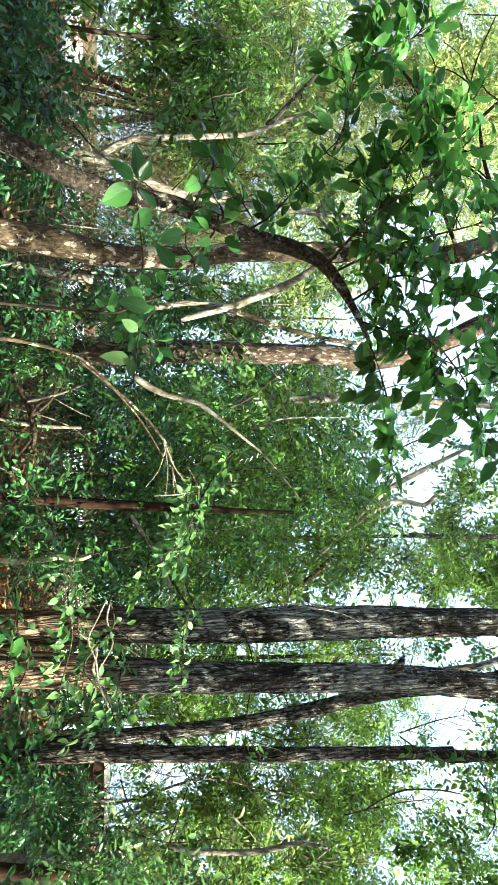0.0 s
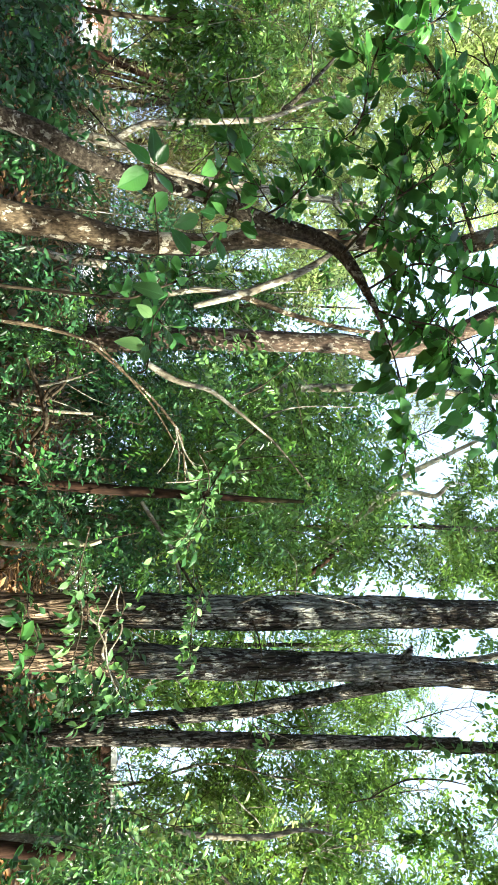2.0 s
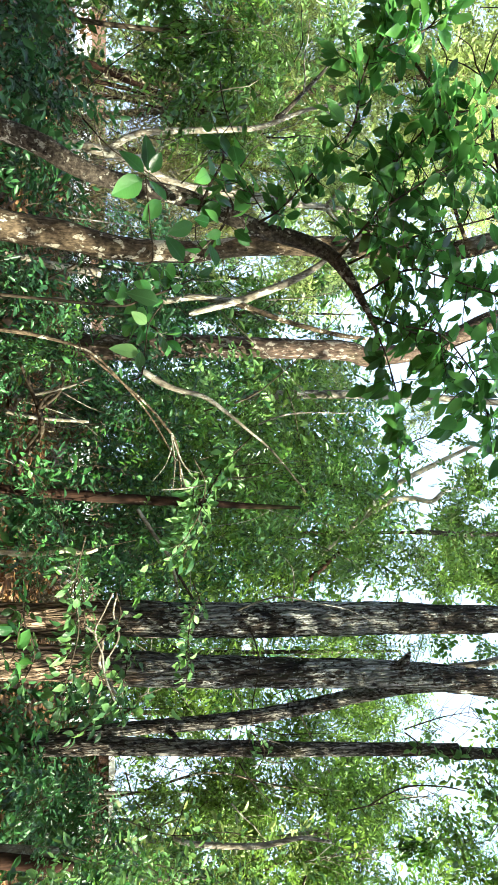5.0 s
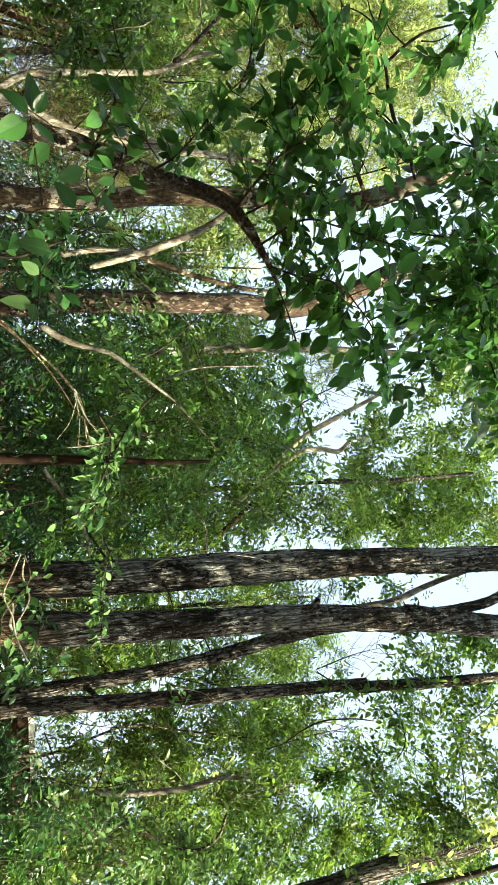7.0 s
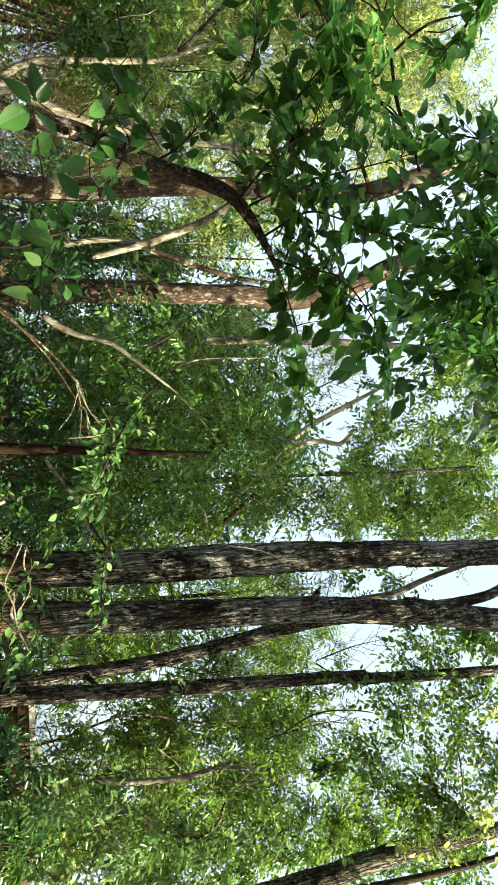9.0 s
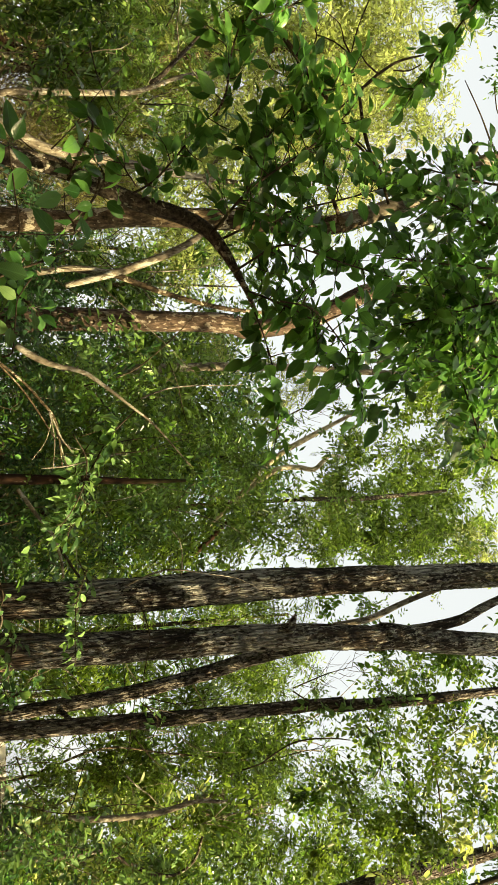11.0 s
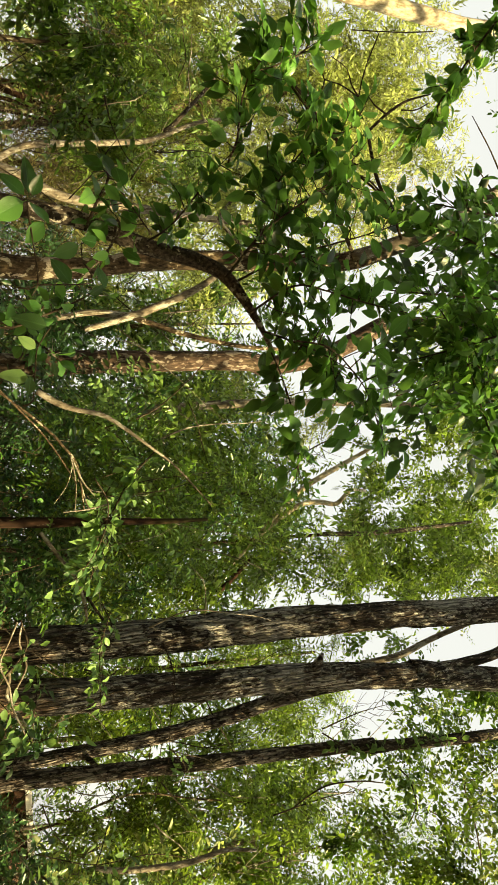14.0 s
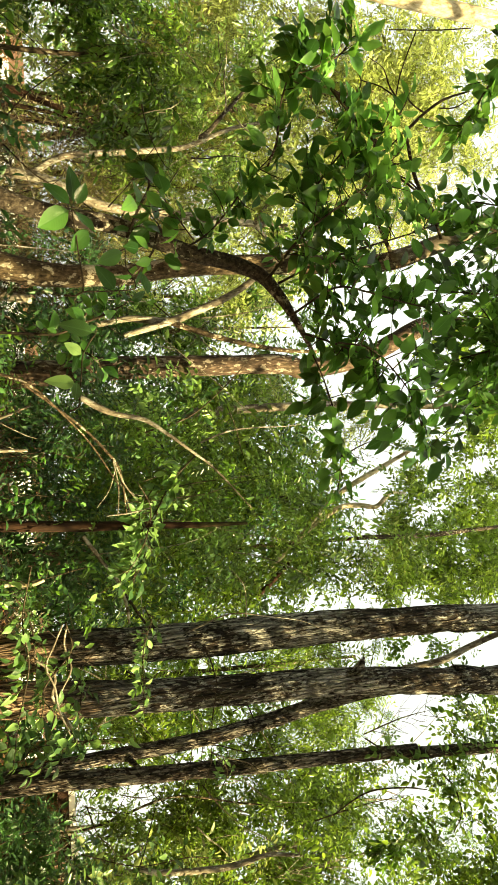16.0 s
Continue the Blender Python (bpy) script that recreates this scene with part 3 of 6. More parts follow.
# mottled trees
mottled = tree("mottled brown tree with white lichen patches, leaning as it rises", [(-1.93, 6.30, -0.15, 0.197), (-1.81, 6.30, 0.75, 0.137), (-1.76, 6.30, 1.23, 0.124), (-1.68, 6.30, 1.71, 0.106), (-1.69, 6.30, 2.37, 0.098), (-1.77, 6.30, 2.85, 0.097), (-1.81, 6.30, 3.39, 0.096), (-1.83, 6.30, 4.37, 0.088), (-1.88, 6.30, 5.03, 0.094), (-2.00, 6.30, 5.45, 0.085), (-2.10, 6.30, 5.75, 0.060)], BARK_BROWN, segs=32, step=0.04, rough=0.10, seed=11)
limb(mottled, "limb", [(-1.88, 6.30, 5.03, 0.093), (-1.99, 6.30, 5.38, 0.093), (-2.15, 6.30, 5.81, 0.093), (-2.33, 6.30, 6.23, 0.093), (-2.50, 6.30, 6.56, 0.088), (-2.69, 6.30, 6.87, 0.088), (-2.78, 6.30, 7.16, 0.083), (-2.87, 6.30, 7.53, 0.072), (-3.07, 6.30, 8.22, 0.052), (-3.34, 6.30, 9.05, 0.026)], BARK_PALE, 24)
crown(mottled, [(-3.6, 6.3, 9.6, 1.50, 1.30, 1.00, 1.2), (-4.8, 6.3, 9.3, 0.90, 0.90, 0.70, 1.2), (-2.5, 6.3, 9.6, 0.90, 0.90, 0.70, 1.2)], LEAF_MID, 0.10, 0.42, 8, 411)
tree("mottled pinkish-brown tree with flaking bark", [(-1.20, 10.00, -0.15, 0.290), (-1.21, 10.00, 0.26, 0.202), (-1.24, 10.00, 1.01, 0.198), (-1.27, 10.00, 1.78, 0.185), (-1.32, 10.00, 2.83, 0.164), (-1.33, 10.00, 4.10, 0.152), (-1.33, 10.00, 5.16, 0.147), (-1.25, 10.00, 5.55, 0.146), (-1.42, 10.00, 6.53, 0.141), (-1.69, 10.00, 7.16, 0.144), (-1.92, 10.00, 7.71, 0.147), (-1.92, 10.00, 8.49, 0.145), (-1.88, 10.00, 9.42, 0.140), (-1.88, 10.00, 10.44, 0.128), (-1.86, 10.00, 11.72, 0.089), (-1.84, 10.00, 13.00, 0.050)], BARK_PINK, segs=28, step=0.05, rough=0.09, seed=13, leafy=LEAF_MID, wide=1.2, dens=0.35)
pale = tree("pale straight tree with smooth light bark", [(-0.72, 12.20, -0.15, 0.085), (-0.72, 12.20, 2.69, 0.085), (-0.81, 12.20, 5.54, 0.080), (-0.81, 12.20, 6.38, 0.080), (-0.81, 12.20, 7.17, 0.075), (-0.77, 12.20, 8.10, 0.068), (-0.66, 12.20, 9.80, 0.062), (-0.42, 12.20, 11.60, 0.030)], BARK_PALE, segs=14, seed=15, leafy=LEAF_LIGHT, wide=1.3, dens=0.8)
tree("thin dark reddish tree among the shrubs", [(0.50, 7.70, -0.12, 0.075), (0.59, 7.70, 0.68, 0.049), (0.63, 7.70, 1.15, 0.057), (0.70, 7.70, 1.98, 0.058), (0.73, 7.70, 2.55, 0.048), (0.78, 7.70, 3.13, 0.035), (0.81, 7.70, 3.79, 0.018)], BARK_RED, segs=14, seed=17)
birchy = tree("pale forked tree with blotched bark", [(-5.45, 13.00, -0.15, 0.125), (-5.37, 13.00, 0.43, 0.087), (-5.34, 13.00, 0.83, 0.092), (-5.16, 13.00, 1.84, 0.094), (-4.74, 13.00, 2.88, 0.085), (-4.63, 13.00, 4.29, 0.082), (-4.55, 13.00, 5.30, 0.072), (-4.49, 13.00, 6.47, 0.056)], BARK_PALE, segs=14, seed=19, leafy=LEAF_YELLOW, wide=0.9, dens=0.8)
limb(birchy, "branch", [(-5.20, 13.00, 1.43, 0.062), (-5.38, 13.00, 1.73, 0.063), (-5.56, 13.00, 1.99, 0.063), (-5.68, 13.00, 2.35, 0.063), (-5.78, 13.00, 3.20, 0.059), (-5.88, 13.00, 3.96, 0.054), (-5.99, 13.00, 4.51, 0.049), (-6.41, 13.00, 5.42, 0.039), (-6.59, 13.00, 6.12, 0.028)], BARK_PALE, 9)
whitefork = tree("whitish forked sapling with blotched bark", [(-1.74, 9.50, -0.15, 0.061), (-1.80, 9.50, 1.00, 0.045), (-1.84, 9.50, 2.23, 0.042), (-1.93, 9.50, 2.77, 0.047), (-1.89, 9.50, 3.32, 0.059), (-2.01, 9.50, 3.65, 0.056), (-2.22, 9.50, 4.14, 0.052), (-2.45, 9.50, 4.52, 0.045), (-2.82, 9.50, 4.99, 0.033), (-3.19, 9.50, 5.69, 0.021)], BARK_PALE, segs=12, seed=21, leafy=LEAF_MID, wide=0.5, dens=0.8)
limb(whitefork, "branch", [(-1.89, 9.50, 3.32, 0.043), (-1.68, 9.50, 3.97, 0.040), (-1.56, 9.50, 4.47, 0.036), (-1.47, 9.50, 4.99, 0.033), (-1.44, 9.50, 5.51, 0.025)], BARK_BROWN, 8)
limb(whitefork, "branch", [(-1.68, 9.40, 2.68, 0.039), (-1.77, 9.40, 2.99, 0.047), (-1.86, 9.40, 3.30, 0.047)], BARK_PALE, 8)
tree("broken pale dead stem in the undergrowth", [(-2.27, 8.60, -0.15, 0.063), (-2.13, 8.60, 0.57, 0.044), (-2.07, 8.60, 0.83, 0.047), (-2.02, 8.60, 1.15, 0.051), (-1.98, 8.60, 1.52, 0.052)], BARK_PALE, segs=12, seed=23, name="dead_stem", category="dead stem")
for label, mat, pts in (("weathered grey broken stump", BARK_PALE, [(4.55, 8.00, -0.10, 0.075), (4.57, 8.00, 0.24, 0.066), (4.62, 8.00, 0.66, 0.062), (4.66, 8.00, 0.96, 0.059), (4.65, 8.00, 1.10, 0.026)]),
                        ("dark brown broken stump", BARK_RED, [(4.60, 7.90, -0.10, 0.105), (4.62, 7.90, 0.26, 0.091), (4.70, 7.90, 0.73, 0.078), (4.76, 7.90, 1.03, 0.078), (4.80, 7.90, 1.26, 0.045)]),
                        ("slender cream stem winding up through the shrubs", BARK_PALE, [(4.47, 7.66, 2.35, 0.024), (4.52, 7.60, 2.57, 0.031), (4.62, 7.60, 3.19, 0.034), (4.62, 7.60, 3.50, 0.031), (4.59, 7.60, 3.81, 0.025), (4.68, 7.60, 4.17, 0.016)])):
    tree(label, pts, mat, name="dead_stem", category="dead stem", segs=14, step=0.05, rough=0.12, seed=31)
corner = tree("tree high between the leaves, its pale upper trunk coloured as sunlit", [(-8.48, 11.00, -0.15, 0.245), (-8.35, 11.00, 3.10, 0.181), (-8.28, 11.00, 5.00, 0.176), (-8.24, 11.00, 6.20, 0.140)], BARK_BROWN, segs=16, seed=25)
# upper trunk has sunlight painted into its bark; the lower stays brown
limb(corner, "upper_trunk", [(-8.29, 11.00, 4.80, 0.170), (-8.22, 11.00, 6.89, 0.170), (-8.08, 11.00, 8.25, 0.167), (-7.96, 11.00, 9.72, 0.152), (-7.93, 11.00, 10.51, 0.144), (-8.09, 11.00, 11.65, 0.126), (-8.10, 11.00, 11.82, 0.083), (-8.10, 11.00, 12.00, 0.040)], BARK_SUNLIT_CREAM, 16)
crown(corner, [(-8.1, 11.0, 12.6, 1.80, 1.60, 1.20, 0.5), (-9.5, 11.0, 12.3, 1.10, 1.10, 0.80, 0.5), (-6.7, 11.0, 12.5, 1.10, 1.10, 0.80, 0.5)], LEAF_MID, 0.10, 0.42, 8, 425)
edge = tree("rough pinkish-grey leaning tree", [(7.59, 9.00, -0.15, 0.207), (7.54, 9.00, 2.54, 0.153), (7.50, 9.00, 5.65, 0.165), (7.44, 9.00, 6.41, 0.165), (7.40, 9.00, 7.41, 0.16), (7.44, 9.00, 8.81, 0.121), (7.43, 9.00, 9.90, 0.080), (7.43, 9.00, 11.00, 0.040)], BARK_DUSKY, segs=18, seed=27, leafy=LEAF_MID, wide=1.8, dens=0.9)
tree("thin pale tree in the far undergrowth", [(8.60, 15.00, -0.15, 0.095), (8.69, 15.00, 0.84, 0.070), (8.77, 15.00, 1.87, 0.066), (8.84, 15.00, 3.57, 0.074), (9.02, 15.00, 4.70, 0.075), (9.00, 15.00, 5.87, 0.064), (8.94, 15.00, 7.50, 0.039)], BARK_PALE, segs=10, seed=29, leafy=LEAF_OLIVE, wide=0.7, dens=0.8)
for k, pts in enumerate((
        [(-12.79, 24.00, -0.15, 0.191), (-12.74, 24.00, 0.17, 0.133), (-12.66, 24.00, 1.10, 0.124), (-12.41, 24.00, 2.32, 0.116), (-12.50, 24.00, 4.55, 0.089)],
        [(-12.02, 24.00, -0.15, 0.163), (-12.00, 24.00, -0.01, 0.114), (-11.84, 24.00, 1.10, 0.096), (-11.64, 24.00, 2.32, 0.087), (-11.52, 24.00, 4.55, 0.069)],
        [(-8.60, 16.00, -0.25, 0.092), (-8.46, 16.00, 0.59, 0.085), (-8.35, 16.00, 1.32, 0.079), (-8.12, 16.00, 1.95, 0.066), (-7.87, 16.00, 2.86, 0.050), (-7.60, 16.00, 4.60, 0.030)],
        [(-8.09, 16.00, -0.10, 0.066), (-8.03, 16.00, 1.09, 0.059), (-7.98, 16.00, 1.50, 0.052), (-7.92, 16.00, 1.95, 0.046), (-7.78, 16.00, 2.73, 0.036), (-7.50, 16.00, 4.40, 0.020)],
        [(-7.88, 16.00, -0.10, 0.039), (-7.78, 16.00, 0.98, 0.039), (-7.67, 16.00, 1.78, 0.033), (-7.58, 16.00, 2.61, 0.025), (-7.45, 16.00, 3.80, 0.015)],
        [(11.63, 20.00, -0.79, 0.140), (11.66, 20.00, -0.19, 0.126), (11.61, 20.00, 0.26, 0.095), (11.71, 20.00, 3.57, 0.049)],
        [(-0.57, 21.00, -0.15, 0.108), (-0.60, 21.00, 0.67, 0.075), (-0.66, 21.00, 1.98, 0.067), (-0.76, 21.00, 4.70, 0.052)],
        [(3.12, 19.00, -0.15, 0.076), (3.09, 19.00, 0.47, 0.053), (3.12, 19.00, 1.35, 0.053), (2.97, 19.00, 3.47, 0.047)],
        [(3.61, 26.00, -0.14, 0.092), (3.47, 26.00, 2.07, 0.094), (3.39, 26.00, 6.76, 0.076)],
        [(-4.06, 23.00, -0.12, 0.082), (-4.21, 23.00, 2.02, 0.083), (-4.49, 23.00, 6.16, 0.067)])):
    tree("slender tree far back in the wood", pts, BARK_PALE if k in (5, 7) else BARK_RED if k in (2, 3, 4) else BARK_BROWN, segs=9, step=0.25, seed=40 + k, group="far trees", leafy=LEAF_LIGHT, wide=0.9, dens=0.9)

# bare and broken branches hanging in the undergrowth
for k, (pts, mat, label) in enumerate((
        ([(-0.53, 5.60, 1.87, 0.024), (-0.44, 5.60, 2.01, 0.027), (-0.38, 5.60, 2.15, 0.021), (-0.33, 5.60, 2.36, 0.019), (-0.23, 5.60, 2.52, 0.016), (-0.04, 5.60, 2.76, 0.011), (0.12, 5.60, 2.95, 0.009), (0.46, 5.60, 3.24, 0.006)], BARK_PALE, "curved bare pale branch caught in the shrubs"),
        ([(0.29, 7.00, 0.74, 0.027), (-0.02, 7.00, 0.97, 0.022), (-0.24, 7.00, 0.95, 0.019), (-0.38, 7.00, 1.02, 0.017), (-0.44, 7.00, 1.16, 0.011)], TWIG, "dark crooked branch in the undergrowth"),
        ([(-0.27, 7.00, 0.97, 0.016), (-0.41, 7.00, 1.13, 0.014), (-0.58, 7.00, 1.18, 0.011), (-0.66, 7.00, 1.10, 0.008)], TWIG, "dark crooked branch in the undergrowth"),
        ([(-0.67, 4.60, 0.91, 0.018), (-0.63, 4.60, 1.19, 0.013), (-0.53, 4.60, 1.50, 0.009), (-0.27, 4.60, 1.76, 0.006), (-0.09, 4.60, 1.90, 0.006), (0.17, 4.60, 2.05, 0.004)], BARK_BROWN, "long grey hanging stem"),
        ([(1.71, 13.00, 4.18, 0.071), (1.86, 13.00, 4.46, 0.071), (2.04, 13.00, 4.78, 0.060)], BARK_PALE, "short pale broken branch"),
        ([(2.32, 14.00, -0.28, 0.049), (2.34, 14.00, 0.08, 0.049), (2.32, 14.00, 0.34, 0.038)], BARK_PALE, "short pale broken branch"),
        ([(2.04, 11.60, 5.30, 0.028), (1.67, 11.60, 5.75, 0.038), (1.14, 11.60, 6.29, 0.043), (0.79, 11.60, 6.76, 0.052), (0.48, 11.60, 7.39, 0.047), (0.23, 11.60, 7.95, 0.038), (-0.03, 11.60, 8.53, 0.024)], BARK_SUNLIT_CREAM, "pale bare branch against the sky"),
        ([(1.64, 11.60, 5.79, 0.028), (1.32, 11.60, 6.24, 0.043), (1.10, 11.60, 6.67, 0.047), (1.08, 11.60, 7.04, 0.047), (1.14, 11.60, 7.37, 0.043), (1.00, 11.60, 7.58, 0.043), (0.90, 11.60, 7.71, 0.038), (0.93, 11.60, 8.01, 0.028)], BARK_SUNLIT_CREAM, "pale bare branch against the sky"),
        ([(2.62, 12.00, 5.12, 0.051), (2.37, 12.00, 5.44, 0.051), (2.08, 12.00, 5.77, 0.036)], BARK_RED, "dark broken branch among the leaves"),
        ([(1.66, 6.20, 1.42, 0.012), (1.81, 6.20, 1.57, 0.012), (1.99, 6.20, 1.54, 0.015), (2.14, 6.20, 1.61, 0.012), (2.32, 6.20, 1.71, 0.010), (2.45, 6.20, 1.74, 0.005)], BARK_PALE, "pale twisted dry vine across the trunks"),
        ([(1.40, 6.20, 1.69, 0.007), (1.57, 6.20, 1.66, 0.010), (1.77, 6.20, 1.71, 0.010), (1.97, 6.20, 1.61, 0.007)], BARK_PALE, "pale twisted dry vine across the trunks"),
        ([(1.70, 11.80, 7.18, 0.039), (1.76, 11.80, 7.97, 0.048), (1.78, 11.80, 8.79, 0.048), (1.76, 11.80, 9.82, 0.039), (1.74, 11.80, 10.53, 0.029)], BARK_LIMB, "thin straight stem among the leaves"),
        ([(-0.31, 9.00, 0.11, 0.037), (-0.25, 9.00, 0.71, 0.033), (-0.18, 9.00, 1.33, 0.022)], BARK_LIMB, "grey leaning stem over the litter"),
        ([(1.27, 8.00, 0.34, 0.026), (1.30, 8.00, 0.70, 0.029), (1.32, 8.00, 0.88, 0.023)], BARK_PALE, "cream sunlit dead stick"),
        ([(1.31, 8.00, 1.05, 0.020), (1.27, 8.00, 1.15, 0.026), (1.33, 8.00, 1.31, 0.026), (1.29, 8.00, 1.51, 0.013)], BARK_PALE, "cream crooked dead stick"),
        ([(1.33, 11.00, 0.20, 0.056), (1.35, 11.00, 1.28, 0.054), (1.42, 11.00, 1.97, 0.054), (1.46, 11.00, 2.70, 0.036)], BARK_PINK, "pinkish stem in the undergrowth"),
        ([(5.35, 8.50, 1.78, 0.014), (5.42, 8.50, 2.15, 0.035), (5.46, 8.50, 2.57, 0.035), (5.51, 8.50, 2.89, 0.028), (5.70, 8.50, 3.11, 0.028), (5.94, 8.50, 3.44, 0.028), (6.05, 8.50, 3.75, 0.021), (5.92, 8.50, 4.02, 0.021), (5.63, 8.50, 4.14, 0.014)], BARK_LIMB, "thick dark liana winding through the shrubs"),
        ([(5.06, 9.00, 8.96, 0.009), (5.31, 9.00, 8.45, 0.009), (5.34, 9.00, 8.07, 0.010), (5.93, 9.00, 8.21, 0.011), (6.62, 9.00, 8.31, 0.011), (7.30, 9.00, 8.34, 0.009)], TWIG, "thin dark liana against the sky"),
        ([(5.10, 9.00, 5.17, 0.009), (4.89, 9.00, 5.71, 0.012), (4.93, 9.00, 6.27, 0.011), (5.03, 9.00, 6.65, 0.007)], TWIG, "thin dark liana against the sky"),
        ([(0.34, 7.40, 0.69, 0.036), (0.11, 7.40, 0.82, 0.039), (-0.07, 7.40, 0.93, 0.036), (-0.28, 7.40, 0.91, 0.030), (-0.56, 7.40, 0.80, 0.024), (-0.75, 7.40, 0.72, 0.015)], TWIG, "dark crooked forked branch in the undergrowth"),
        ([(-0.28, 7.40, 0.93, 0.024), (-0.40, 7.40, 1.02, 0.024), (-0.49, 7.40, 1.08, 0.022), (-0.64, 7.40, 1.05, 0.018), (-0.74, 7.40, 1.04, 0.012)], TWIG, "dark crooked forked branch in the undergrowth"),
        ([(1.12, 7.20, 0.43, 0.024), (1.16, 7.20, 0.58, 0.027), (1.19, 7.20, 0.90, 0.027), (1.16, 7.20, 1.20, 0.024), (1.19, 7.20, 1.38, 0.021), (1.15, 7.20, 1.51, 0.015)], BARK_SUNLIT_CREAM, "pale bent bare stem low in the shrubs"),
        ([(-0.31, 7.80, 0.37, 0.022), (-0.23, 7.80, 0.64, 0.022), (-0.18, 7.80, 0.99, 0.020), (-0.16, 7.80, 1.40, 0.016)], BARK_PALE, "thin grey dead twig lying over the shrubs"),
        ([(-0.40, 7.00, 0.91, 0.015), (-0.46, 7.00, 1.16, 0.014), (-0.58, 7.00, 1.47, 0.009)], BARK_PALE, "thin grey dead twig lying over the shrubs"),
        ([(0.79, 7.60, 1.93, 0.022), (1.06, 7.60, 2.10, 0.022), (1.29, 7.60, 2.26, 0.020), (1.57, 7.60, 2.35, 0.019), (1.78, 7.60, 2.37, 0.012)], BARK_PALE, "thin grey hanging liana"),
        ([(1.36, 7.60, 2.28, 0.016), (1.61, 7.60, 2.43, 0.016), (1.83, 7.60, 2.56, 0.011)], TWIG, "thin dark hanging liana"),
        ([(1.25, 5.60, 1.65, 0.007), (1.40, 5.60, 1.58, 0.008), (1.56, 5.60, 1.51, 0.008), (1.73, 5.60, 1.57, 0.008), (1.90, 5.60, 1.59, 0.008), (2.12, 5.60, 1.67, 0.005)], BARK_PALE, "pale twisted dry vine across the trunks"))):
    b = root("fallen_branch", label, "branch", pts[0][:3])
    limb(b, "stem", pts, mat, 9, 0.05, 0.1, seed=60 + k)

# a dead stem with a fan of dry twigs
fan = root("fallen_branch", "dead stem with a fan of dry tan twigs", "branch", (-0.63, 5.50, 1.45))
limb(fan, "stem", [(-0.63, 5.50, 1.45, 0.010), (-0.45, 5.50, 1.67, 0.010), (-0.26, 5.50, 1.89, 0.011), (-0.09, 5.50, 2.04, 0.011), (0.07, 5.50, 2.14, 0.010), (0.41, 5.50, 2.18, 0.005)], BARK_BROWN, 7, 0.04, 0.1, seed=81)
for k, pts in enumerate((
        [(-0.03, 5.50, 2.09, 0.009), (0.20, 5.47, 2.18, 0.007), (0.34, 5.46, 2.29, 0.003)],
        [(0.03, 5.50, 2.13, 0.009), (0.24, 5.52, 2.17, 0.008), (0.46, 5.56, 2.23, 0.004)],
        [(-0.03, 5.50, 2.09, 0.007), (0.20, 5.44, 2.12, 0.006), (0.42, 5.40, 2.10, 0.003)],
        [(0.18, 5.50, 2.14, 0.007), (0.27, 5.54, 2.25, 0.005), (0.29, 5.58, 2.33, 0.002)],
        [(0.02, 5.50, 2.12, 0.006), (0.22, 5.55, 2.06, 0.004), (0.36, 5.60, 1.96, 0.002)],
        [(0.42, 5.46, 2.02, 0.005), (0.41, 5.46, 2.20, 0.007), (0.38, 5.46, 2.37, 0.005)])):
    limb(fan, "twig", pts, BARK_PALE, 6, 0.04, 0.1, seed=82 + k)

